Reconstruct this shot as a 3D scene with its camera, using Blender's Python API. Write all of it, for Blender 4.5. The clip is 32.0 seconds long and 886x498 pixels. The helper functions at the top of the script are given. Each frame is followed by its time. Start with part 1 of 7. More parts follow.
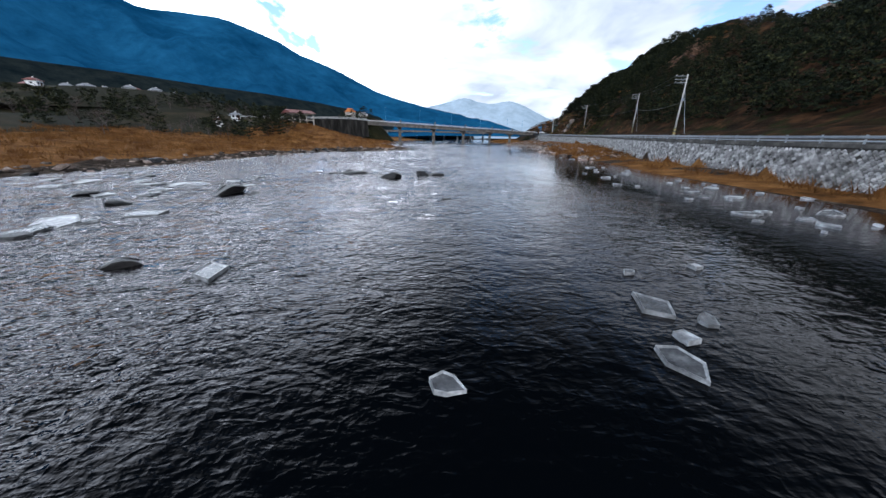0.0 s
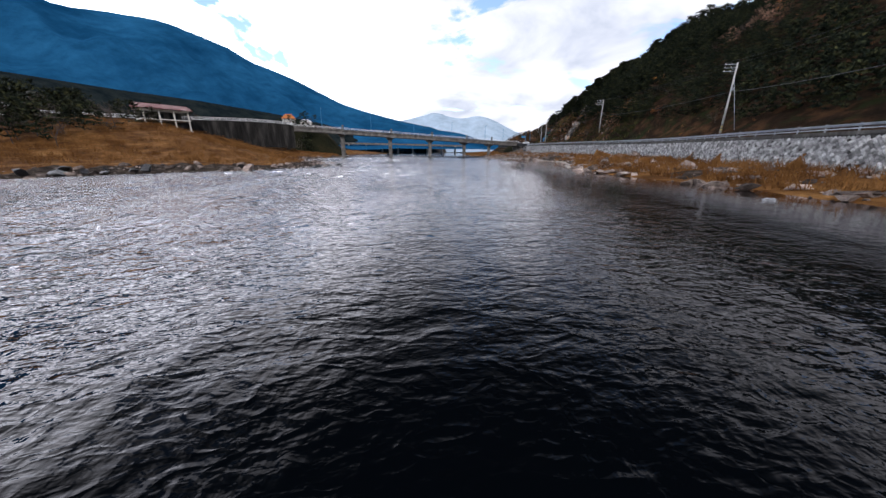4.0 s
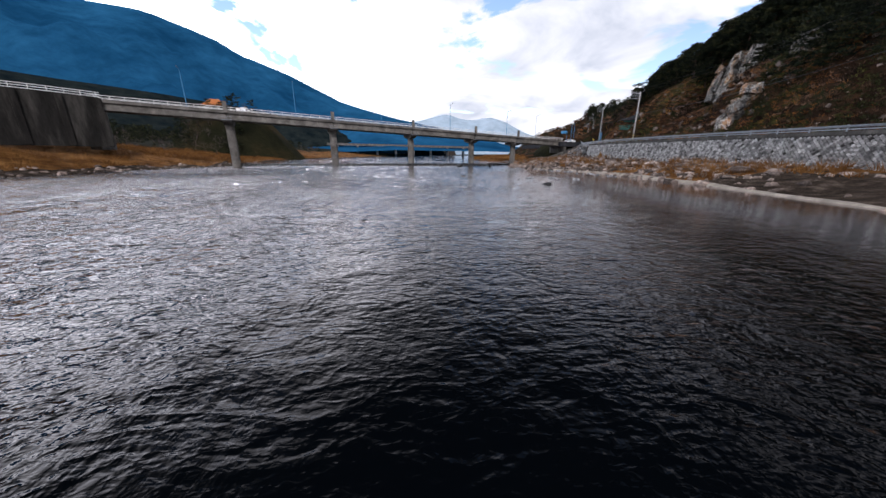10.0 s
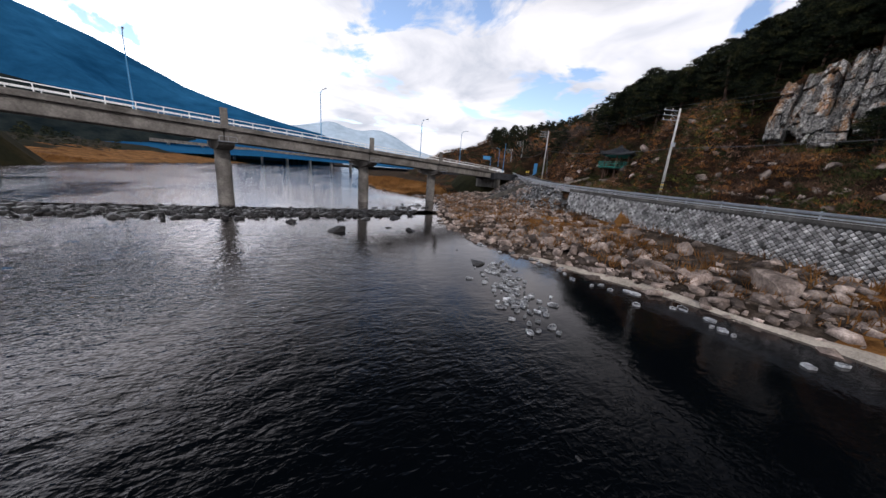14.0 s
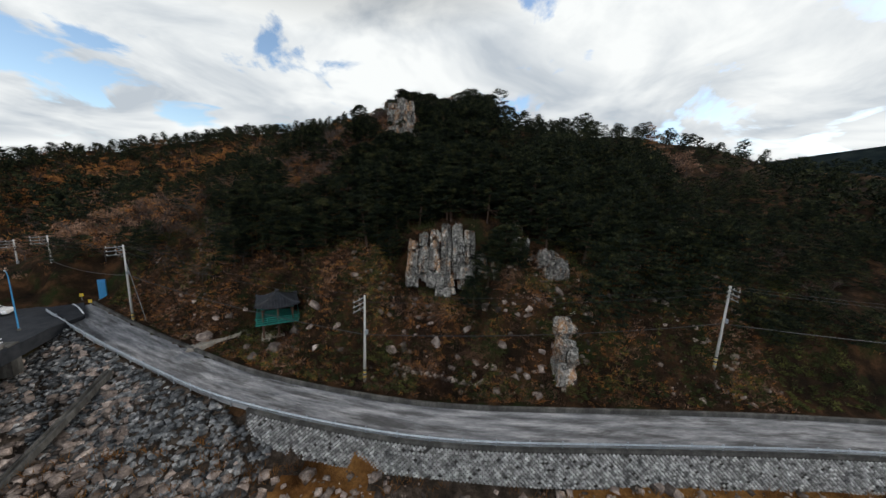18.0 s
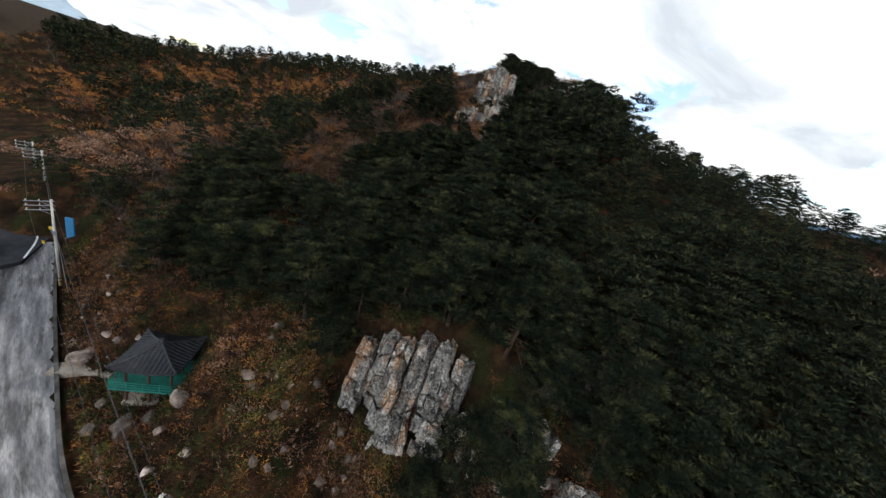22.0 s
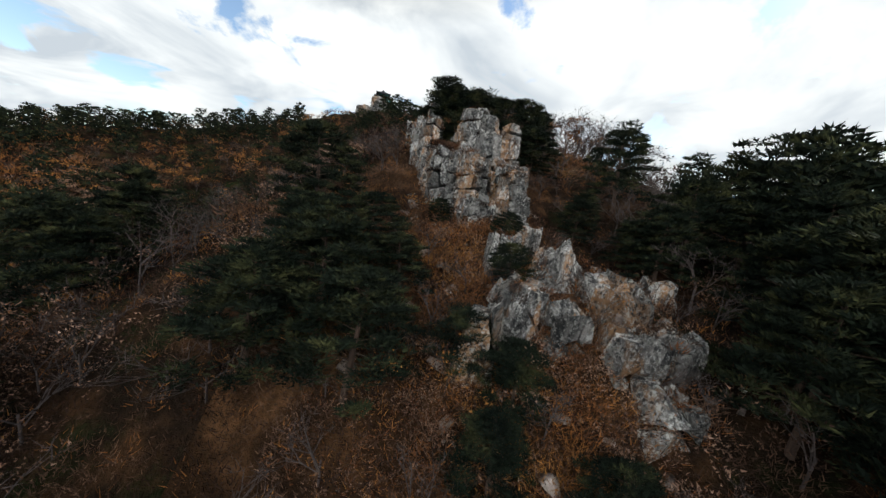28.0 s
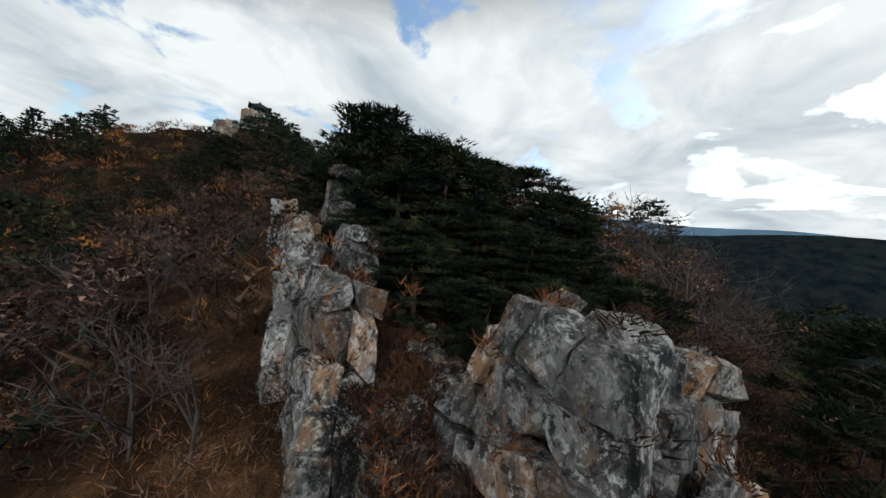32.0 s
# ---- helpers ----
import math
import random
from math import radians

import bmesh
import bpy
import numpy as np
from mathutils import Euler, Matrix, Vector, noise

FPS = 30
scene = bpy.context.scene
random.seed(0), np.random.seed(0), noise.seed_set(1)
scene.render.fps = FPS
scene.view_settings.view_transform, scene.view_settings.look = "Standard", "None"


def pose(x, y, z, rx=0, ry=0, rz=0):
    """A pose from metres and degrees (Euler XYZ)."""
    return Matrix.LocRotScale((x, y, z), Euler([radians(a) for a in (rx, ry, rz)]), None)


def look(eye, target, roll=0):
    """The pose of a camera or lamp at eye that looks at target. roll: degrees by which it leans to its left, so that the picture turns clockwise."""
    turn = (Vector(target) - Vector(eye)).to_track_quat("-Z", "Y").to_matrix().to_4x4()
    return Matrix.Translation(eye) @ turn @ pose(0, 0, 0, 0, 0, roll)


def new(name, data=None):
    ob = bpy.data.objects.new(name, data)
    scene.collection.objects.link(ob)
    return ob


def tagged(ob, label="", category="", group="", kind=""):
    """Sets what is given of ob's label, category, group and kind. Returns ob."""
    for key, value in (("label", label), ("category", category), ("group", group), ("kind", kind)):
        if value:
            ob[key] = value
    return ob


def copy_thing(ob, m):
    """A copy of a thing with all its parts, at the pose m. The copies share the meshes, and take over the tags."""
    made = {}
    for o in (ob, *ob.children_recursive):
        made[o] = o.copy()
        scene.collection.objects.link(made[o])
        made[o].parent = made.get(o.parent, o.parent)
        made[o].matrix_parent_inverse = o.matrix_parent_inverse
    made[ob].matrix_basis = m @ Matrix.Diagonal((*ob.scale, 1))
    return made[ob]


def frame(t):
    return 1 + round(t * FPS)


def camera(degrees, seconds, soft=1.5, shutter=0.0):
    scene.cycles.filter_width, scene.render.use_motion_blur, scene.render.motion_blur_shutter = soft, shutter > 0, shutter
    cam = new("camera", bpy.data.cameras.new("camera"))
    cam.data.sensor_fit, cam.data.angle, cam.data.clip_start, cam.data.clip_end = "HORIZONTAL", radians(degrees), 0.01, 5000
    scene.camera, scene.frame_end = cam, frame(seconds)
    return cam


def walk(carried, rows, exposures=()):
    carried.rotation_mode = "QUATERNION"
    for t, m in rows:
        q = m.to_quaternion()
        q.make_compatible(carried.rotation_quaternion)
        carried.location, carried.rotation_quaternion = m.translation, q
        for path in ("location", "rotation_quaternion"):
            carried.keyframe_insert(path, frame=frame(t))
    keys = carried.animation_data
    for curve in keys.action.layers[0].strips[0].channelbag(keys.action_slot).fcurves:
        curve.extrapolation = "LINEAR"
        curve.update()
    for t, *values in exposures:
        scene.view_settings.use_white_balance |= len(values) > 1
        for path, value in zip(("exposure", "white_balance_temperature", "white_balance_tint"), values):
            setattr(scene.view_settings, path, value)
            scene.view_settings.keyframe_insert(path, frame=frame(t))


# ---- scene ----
# ---------------------------------------------------------------- camera
cam = camera(110.3, 32.0, soft=1.5)
PATH = [
    (0, (2.138, 0.844, 3.769), (2.149, 2.726, 3.092), 0.3),
    (0.5, (2.781, 7.044, 3.813), (2.811, 8.924, 3.133), 0.2),
    (1, (3.451, 13.25, 3.545), (3.499, 15.131, 2.864), 0.1),
    (1.5, (4.231, 19.579, 3.187), (4.296, 21.46, 2.511), -0.3),
    (2, (4.876, 26.141, 3.0), (4.96, 28.024, 2.333), -0.6),
    (2.5, (5.925, 32.848, 3.026), (6.029, 34.735, 2.37), -0.6),
    (3, (6.759, 40.037, 2.942), (6.887, 41.927, 2.299), -0.6),
    (3.5, (7.571, 46.805, 2.74), (7.722, 48.698, 2.113), -0.5),
    (5.5, (11.494, 71.4, 1.878), (11.704, 73.324, 1.374), 1.1),
    (6, (12.584, 77.017, 2.006), (12.799, 78.942, 1.511), 1.2),
    (6.5, (13.69, 82.795, 2.2), (13.907, 84.72, 1.705), 1.2),
    (7, (14.74, 88.526, 2.418), (14.954, 90.449, 1.913), 1.3),
    (7.5, (16.163, 94.345, 2.58), (16.366, 96.266, 2.062), 1.2),
    (8, (17.476, 100.003, 2.907), (17.658, 101.922, 2.374), 0.8),
    (9, (20.088, 112.417, 3.013), (20.216, 114.333, 2.455), 0.3),
    (10, (20.591, 125.945, 2.924), (20.701, 127.854, 2.337), 0.1),
    (10.5, (21.273, 132.183, 3.099), (21.392, 134.086, 2.495), 0.5),
    (11, (21.838, 138.236, 3.392), (21.976, 140.13, 2.763), 0.7),
    (11.5, (22.227, 143.915, 3.871), (22.381, 145.802, 3.225), 0.6),
    (12, (22.768, 150.285, 4.127), (22.974, 152.162, 3.471), 1.0),
    (12.5, (23.625, 156.215, 4.544), (23.891, 158.087, 3.894), 1.1),
    (13, (24.606, 161.623, 4.929), (24.972, 163.488, 4.306), 2.0),
    (13.5, (25.657, 166.99, 5.589), (26.197, 168.831, 5.024), 3.0),
    (14, (26.632, 172.13, 6.698), (27.42, 173.903, 6.211), 4.4),
    (14.5, (28.328, 176.696, 7.868), (29.403, 178.342, 7.5), 5.1),
    (15, (29.625, 180.981, 9.445), (31.033, 182.378, 9.186), 5.2),
    (15.5, (30.738, 184.444, 11.564), (32.429, 185.499, 11.404), 4.4),
    (17.5, (34.701, 190.739, 24.635), (36.681, 190.75, 24.358), 2.1),
    (18, (35.854, 190.805, 27.244), (37.825, 190.759, 26.904), 2.3),
    (18.5, (37.359, 190.397, 29.947), (39.317, 190.338, 29.544), 2.6),
    (19, (39.319, 189.563, 32.35), (41.266, 189.525, 31.896), 3.3),
    (19.5, (41.698, 188.609, 34.341), (43.634, 188.613, 33.841), 4.9),
    (20, (44.806, 187.394, 35.728), (46.729, 187.466, 35.182), 6.9),
    (20.5, (48.187, 186.301, 36.774), (50.094, 186.457, 36.191), 9.6),
    (21, (51.937, 185.531, 37.625), (53.825, 185.776, 37.013), 12.9),
    (21.5, (56.101, 185.311, 38.438), (57.968, 185.637, 37.799), 16.1),
    (22, (60.324, 186.039, 38.953), (62.174, 186.426, 38.298), 18.8),
    (22.5, (64.685, 187.542, 39.313), (66.527, 187.968, 38.66), 20.2),
    (23, (69.043, 189.615, 39.52), (70.887, 190.06, 38.886), 20.7),
    (23.5, (73.302, 192.225, 39.884), (75.157, 192.663, 39.278), 20.7),
    (24, (77.597, 195.031, 40.274), (79.466, 195.444, 39.692), 20.0),
    (24.5, (81.841, 197.648, 40.618), (83.72, 198.031, 40.049), 18.2),
    (26.5, (102.394, 205.28, 45.66), (104.339, 205.416, 45.211), 11.0),
    (27, (105.822, 206.922, 46.794), (107.781, 206.899, 46.391), 10.1),
    (27.5, (109.211, 208.317, 48.098), (111.169, 208.143, 47.731), 8.9),
    (28, (112.625, 209.339, 49.537), (114.575, 209.053, 49.196), 7.8),
    (28.5, (115.991, 210.051, 51.219), (117.929, 209.683, 50.884), 6.8),
    (29, (119.129, 210.689, 53.017), (121.048, 210.239, 52.676), 6.0),
    (29.5, (122.348, 211.048, 54.641), (124.243, 210.512, 54.296), 5.4),
    (30, (125.519, 211.178, 56.031), (127.388, 210.557, 55.679), 5.0),
    (30.5, (128.655, 211.091, 56.917), (130.493, 210.377, 56.582), 4.9),
    (31, (131.685, 210.659, 57.407), (133.496, 209.864, 57.112), 5.0),
    (31.5, (134.707, 209.783, 57.741), (136.507, 208.942, 57.517), 6.0),
    (32, (137.861, 208.52, 58.603), (139.665, 207.669, 58.457), 8.2),
]
EXPOSURES = [(0.0, -0.4, 5650, 10), (5.0, -0.4, 6100, 17), (12.5, -0.45, 6200, 17), (16.0, -0.65, 6450, 14), (18.0, -0.75, 6350, 8), (20.0, -0.5, 6350, 8), (22.0, -0.25, 6400, 9), (24.5, -0.25, 6400, 9), (27.0, -0.4, 6400, 8), (28.0, -0.5, 6350, 7), (29.0, -0.65, 6300, 6), (31.0, -0.75, 6200, 5), (32.0, -0.8, 6200, 5)]
walk(cam, [(t, look(eye, target, roll)) for t, eye, target, roll in PATH], EXPOSURES)

# light: a high veil of broken cloud, the sun behind the hill
SUN_ELEVATION, SUN_AZIMUTH, SUN_STRENGTH, SUN_ANGLE = 34.0, 168.0, 2.9, 2.0
SKY_STRENGTH = 0.30
CLOUD_OFFSET = (3.1, 1.7, 0.0)
CLOUD_DARK, CLOUD_LIGHT = (0.66, 0.71, 0.77), (1.20, 1.20, 1.18)
WAVE_HEIGHT = 1.0
# cloud gain east and west; the west value is added fill for the water
WEST_SKY_FILL = (1.38, 7.6)


# ---------------------------------------------------------------- world and light
def sky():
    w = bpy.data.worlds.new("sky")
    scene.world = w
    w.use_nodes = True
    nt = w.node_tree
    for n in list(nt.nodes):
        nt.nodes.remove(n)
    out = nt.nodes.new("ShaderNodeOutputWorld")
    bg = nt.nodes.new("ShaderNodeBackground")
    tex = nt.nodes.new("ShaderNodeTexSky")
    tex.sky_type, tex.sun_disc = "NISHITA", False
    tex.ozone_density, tex.dust_density = 0.4, 0.6
    tex.sun_elevation, tex.sun_rotation = radians(SUN_ELEVATION), radians(SUN_AZIMUTH)
    gain = nt.nodes.new("ShaderNodeVectorMath")
    gain.operation = "SCALE"
    gain.inputs["Scale"].default_value = SKY_STRENGTH
    nt.links.new(tex.outputs["Color"], gain.inputs[0])
    # a broken layer of cloud: the ray's way meets a flat layer overhead
    co = nt.nodes.new("ShaderNodeTexCoord")
    sep = nt.nodes.new("ShaderNodeSeparateXYZ")
    nt.links.new(co.outputs["Generated"], sep.inputs[0])
    up = nt.nodes.new("ShaderNodeMath")
    up.operation = "MAXIMUM"
    nt.links.new(sep.outputs["Z"], up.inputs[0])
    up.inputs[1].default_value = 0.0
    lift = nt.nodes.new("ShaderNodeMath")
    lift.operation = "ADD"
    nt.links.new(up.outputs[0], lift.inputs[0])
    lift.inputs[1].default_value = 0.22
    flat = nt.nodes.new("ShaderNodeCombineXYZ")
    for axis in "XY":
        d = nt.nodes.new("ShaderNodeMath")
        d.operation = "DIVIDE"
        nt.links.new(sep.outputs[axis], d.inputs[0])
        nt.links.new(lift.outputs[0], d.inputs[1])
        nt.links.new(d.outputs[0], flat.inputs[axis])
    def cloud(scale, detail, offset):
        n = nt.nodes.new("ShaderNodeTexNoise")
        n.inputs["Scale"].default_value = scale
        n.inputs["Detail"].default_value = detail
        n.inputs["Roughness"].default_value = 0.56
        n.inputs["Distortion"].default_value = 0.5
        m = nt.nodes.new("ShaderNodeMapping")
        m.inputs["Location"].default_value = offset
        nt.links.new(flat.outputs[0], m.inputs[0])
        nt.links.new(m.outputs[0], n.inputs["Vector"])
        return n.outputs["Fac"]
    def ramp(fac, stops):
        r = nt.nodes.new("ShaderNodeValToRGB")
        while len(r.color_ramp.elements) < len(stops):
            r.color_ramp.elements.new(0.5)
        for e, (p, c) in zip(r.color_ramp.elements, stops):
            e.position, e.color = p, c
        nt.links.new(fac, r.inputs[0])
        return r.outputs["Color"]
    cover = ramp(cloud(1.9, 9, CLOUD_OFFSET), [(0.385, (0, 0, 0, 1)), (0.45, (1, 1, 1, 1))])
    tone = ramp(cloud(1.7, 7, (7.3, 2.1, 0)), [(0.34, (*CLOUD_DARK, 1)), (0.62, (*CLOUD_LIGHT, 1))])
    # unseen cloud overhead and north-east is dimmed, low cloud not, to darken water reflections
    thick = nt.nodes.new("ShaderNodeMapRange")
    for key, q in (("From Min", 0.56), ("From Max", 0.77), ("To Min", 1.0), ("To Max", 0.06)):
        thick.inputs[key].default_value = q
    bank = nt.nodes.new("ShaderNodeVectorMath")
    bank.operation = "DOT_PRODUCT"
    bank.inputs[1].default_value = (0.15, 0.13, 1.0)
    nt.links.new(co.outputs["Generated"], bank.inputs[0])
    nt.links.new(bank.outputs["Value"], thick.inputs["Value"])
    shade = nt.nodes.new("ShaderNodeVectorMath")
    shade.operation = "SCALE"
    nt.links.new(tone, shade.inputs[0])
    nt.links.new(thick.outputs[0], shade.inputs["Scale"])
    # cloud gain rises to the west, added to brighten reflections on the left water
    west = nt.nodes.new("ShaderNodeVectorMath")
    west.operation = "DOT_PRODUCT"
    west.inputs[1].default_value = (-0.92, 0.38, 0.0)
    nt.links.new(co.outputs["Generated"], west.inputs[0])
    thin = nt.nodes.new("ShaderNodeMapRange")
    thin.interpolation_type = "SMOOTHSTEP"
    for key, q in (("From Min", 0.25), ("From Max", 1.0), ("To Min", WEST_SKY_FILL[0]), ("To Max", WEST_SKY_FILL[1])):
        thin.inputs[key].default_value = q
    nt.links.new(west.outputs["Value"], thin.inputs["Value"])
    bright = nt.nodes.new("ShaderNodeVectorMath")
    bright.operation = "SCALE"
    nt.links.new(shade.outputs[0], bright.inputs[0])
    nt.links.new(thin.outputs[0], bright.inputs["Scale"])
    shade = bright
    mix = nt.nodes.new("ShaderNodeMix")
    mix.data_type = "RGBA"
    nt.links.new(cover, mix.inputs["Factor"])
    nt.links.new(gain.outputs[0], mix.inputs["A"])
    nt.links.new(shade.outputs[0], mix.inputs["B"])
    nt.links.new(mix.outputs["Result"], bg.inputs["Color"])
    nt.links.new(bg.outputs[0], out.inputs[0])


sky()
sun = new("sun", bpy.data.lights.new("sun", "SUN"))
sun.data.energy, sun.data.angle, sun.data.color = SUN_STRENGTH, radians(SUN_ANGLE), (1.0, 0.94, 0.86)
_a, _e = radians(SUN_AZIMUTH), radians(SUN_ELEVATION)
sun.matrix_world = look(Vector((math.sin(_a) * math.cos(_e), math.cos(_a) * math.cos(_e), math.sin(_e))) * 300, (0, 0, 0))


# ---------------------------------------------------------------- materials
def material(name, stops, scale=1.0, rough=0.85, bump=0.3, fine=9.0, metal=0.0, detail=6.0, stretch=(1, 1, 1), spots=None, spread=0.0, spec=0.3, distance=0.05, coords=""):
    """A two-scale noise material. stops: colours from low to high; spots: (colour, scale, from, to) a second layer of stains;
    spread: how far single objects or islands differ in lightness."""
    m = bpy.data.materials.new(name)
    m.use_nodes = True
    nt = m.node_tree
    bsdf = nt.nodes["Principled BSDF"]
    geo = nt.nodes.new("ShaderNodeNewGeometry")
    mp = nt.nodes.new("ShaderNodeMapping")
    mp.inputs["Scale"].default_value = stretch
    if coords:
        laid = nt.nodes.new("ShaderNodeAttribute")
        laid.attribute_name = coords
        nt.links.new(laid.outputs["Vector"], mp.inputs[0])
    else:
        nt.links.new(geo.outputs["Position"], mp.inputs[0])
    def noise_at(s, d=detail, r=0.6):
        n = nt.nodes.new("ShaderNodeTexNoise")
        n.inputs["Scale"].default_value, n.inputs["Detail"].default_value, n.inputs["Roughness"].default_value = s, d, r
        nt.links.new(mp.outputs[0], n.inputs["Vector"])
        return n.outputs["Fac"]
    big = noise_at(scale)
    r = nt.nodes.new("ShaderNodeValToRGB")
    while len(r.color_ramp.elements) < len(stops):
        r.color_ramp.elements.new(0.5)
    for i, (e, c) in enumerate(zip(r.color_ramp.elements, stops)):
        e.position, e.color = 0.3 + 0.4 * i / max(1, len(stops) - 1), (*c, 1)
    nt.links.new(big, r.inputs[0])
    colour = r.outputs["Color"]
    small = noise_at(scale * fine, 4.0, 0.7)
    if spots:
        c, s, lo, hi = spots
        k = nt.nodes.new("ShaderNodeMapRange")
        k.inputs["From Min"].default_value, k.inputs["From Max"].default_value = lo, hi
        nt.links.new(noise_at(s, 5.0, 0.65), k.inputs["Value"])
        mx = nt.nodes.new("ShaderNodeMix")
        mx.data_type = "RGBA"
        nt.links.new(k.outputs[0], mx.inputs["Factor"])
        nt.links.new(colour, mx.inputs["A"])
        mx.inputs["B"].default_value = (*c, 1)
        colour = mx.outputs["Result"]
    v = nt.nodes.new("ShaderNodeMapRange")
    v.inputs["From Min"].default_value, v.inputs["From Max"].default_value = 0.25, 0.75
    v.inputs["To Min"].default_value, v.inputs["To Max"].default_value = 0.65, 1.35
    nt.links.new(small, v.inputs["Value"])
    hs = nt.nodes.new("ShaderNodeHueSaturation")
    nt.links.new(colour, hs.inputs["Color"])
    value = v.outputs[0]
    if spread:
        info = nt.nodes.new("ShaderNodeObjectInfo")
        add = nt.nodes.new("ShaderNodeMath")
        add.operation = "ADD"
        nt.links.new(info.outputs["Random"], add.inputs[0])
        nt.links.new(geo.outputs["Random Per Island"], add.inputs[1])
        fr = nt.nodes.new("ShaderNodeMath")
        fr.operation = "FRACT"
        nt.links.new(add.outputs[0], fr.inputs[0])
        k = nt.nodes.new("ShaderNodeMapRange")
        k.inputs["To Min"].default_value, k.inputs["To Max"].default_value = 1 - spread, 1 + spread
        nt.links.new(fr.outputs[0], k.inputs["Value"])
        mul = nt.nodes.new("ShaderNodeMath")
        mul.operation = "MULTIPLY"
        nt.links.new(v.outputs[0], mul.inputs[0])
        nt.links.new(k.outputs[0], mul.inputs[1])
        value = mul.outputs[0]
    nt.links.new(value, hs.inputs["Value"])
    nt.links.new(hs.outputs[0], bsdf.inputs["Base Color"])
    bsdf.inputs["Roughness"].default_value, bsdf.inputs["Metallic"].default_value = rough, metal
    bsdf.inputs["Specular IOR Level"].default_value = spec
    if bump:
        b = nt.nodes.new("ShaderNodeBump")
        b.inputs["Strength"].default_value, b.inputs["Distance"].default_value = bump, distance
        nt.links.new(small, b.inputs["Height"])
        nt.links.new(b.outputs[0], bsdf.inputs["Normal"])
    return m


def plain(name, colour, rough=0.5, metal=0.0, spread=0.0):
    return material(name, [tuple(c * 0.85 for c in colour), colour], 2.0, rough, 0.06, 8.0, metal, 4.0, spread=spread, distance=0.01)


def water_material():
    m = bpy.data.materials.new("river_water")
    m.use_nodes = True
    nt = m.node_tree
    nt.nodes.remove(nt.nodes["Principled BSDF"])
    body = nt.nodes.new("ShaderNodeBsdfDiffuse")
    body.inputs["Color"].default_value = (0.0010, 0.0016, 0.0024, 1)
    gloss = nt.nodes.new("ShaderNodeBsdfGlossy")
    gloss.inputs["Color"].default_value = (1.0, 0.97, 0.98, 1)
    gloss.inputs["Roughness"].default_value = 0.06
    geo = nt.nodes.new("ShaderNodeNewGeometry")
    def wave(scale, stretch, turn, detail=3.0, rough=0.55, dist=0.4):
        mp = nt.nodes.new("ShaderNodeMapping")
        mp.inputs["Rotation"].default_value = (0, 0, radians(turn))
        mp.inputs["Scale"].default_value = stretch
        nt.links.new(geo.outputs["Position"], mp.inputs[0])
        n = nt.nodes.new("ShaderNodeTexNoise")
        n.inputs["Scale"].default_value, n.inputs["Detail"].default_value = scale, detail
        n.inputs["Roughness"].default_value, n.inputs["Distortion"].default_value = rough, dist
        nt.links.new(mp.outputs[0], n.inputs["Vector"])
        return n.outputs["Fac"]
    def math_node(op, a, b):
        k = nt.nodes.new("ShaderNodeMath")
        k.operation = op
        for i, q in enumerate((a, b)):
            if isinstance(q, (int, float)):
                k.inputs[i].default_value = q
            else:
                nt.links.new(q, k.inputs[i])
        return k.outputs[0]
    def ridged(n):
        return math_node("SUBTRACT", 1.0, math_node("ABSOLUTE", math_node("SUBTRACT", math_node("MULTIPLY", n, 2.0), 1.0), 0.0))
    def span(value, lo, hi, a, b):
        k = nt.nodes.new("ShaderNodeMapRange")
        for key, q in (("From Min", lo), ("From Max", hi), ("To Min", a), ("To Max", b)):
            k.inputs[key].default_value = q
        nt.links.new(value, k.inputs["Value"])
        return k.outputs[0]
    chop = ridged(wave(1.15, (0.6, 1.25, 1), 14, 3.0, 0.45, 0.5))
    cross = ridged(wave(2.4, (0.7, 1.2, 1), -22, 2.0, 0.5, 0.4))
    ripple = wave(7.0, (0.8, 1.3, 1), -18, 2.0)
    flow = ridged(wave(0.55, (1.7, 0.22, 1), -10, 4.0, 0.6, 1.2))
    swirl = wave(0.22, (1.0, 0.45, 1), 5, 4.0, 0.6, 1.6)
    patch = span(wave(0.06, (1.3, 0.6, 1), 0, 3.0), 0.36, 0.64, 0.45, 1.3)
    h = math_node("ADD", math_node("MULTIPLY", chop, 0.085), math_node("MULTIPLY", cross, 0.06))
    h = math_node("ADD", h, math_node("MULTIPLY", ripple, 0.030))
    h = math_node("ADD", h, math_node("MULTIPLY", flow, 0.03))
    h = math_node("MULTIPLY", h, patch)
    h = math_node("ADD", h, math_node("MULTIPLY", swirl, 0.14))
    rough_water = nt.nodes.new("ShaderNodeAttribute")
    rough_water.attribute_name = "wave_height"
    h = math_node("MULTIPLY", h, rough_water.outputs["Fac"])
    b = nt.nodes.new("ShaderNodeBump")
    b.inputs["Strength"].default_value, b.inputs["Distance"].default_value = 1.0, WAVE_HEIGHT
    nt.links.new(h, b.inputs["Height"])
    nt.links.new(b.outputs[0], gloss.inputs["Normal"])
    angle = nt.nodes.new("ShaderNodeLayerWeight")
    angle.inputs["Blend"].default_value = 0.5
    nt.links.new(b.outputs[0], angle.inputs["Normal"])
    k = math_node("MULTIPLY", math_node("POWER", angle.outputs["Facing"], 5.0), 1.15)
    both = nt.nodes.new("ShaderNodeMixShader")
    nt.links.new(k, both.inputs[0])
    nt.links.new(body.outputs[0], both.inputs[1])
    nt.links.new(gloss.outputs[0], both.inputs[2])
    nt.links.new(both.outputs[0], nt.nodes["Material Output"].inputs["Surface"])
    return m


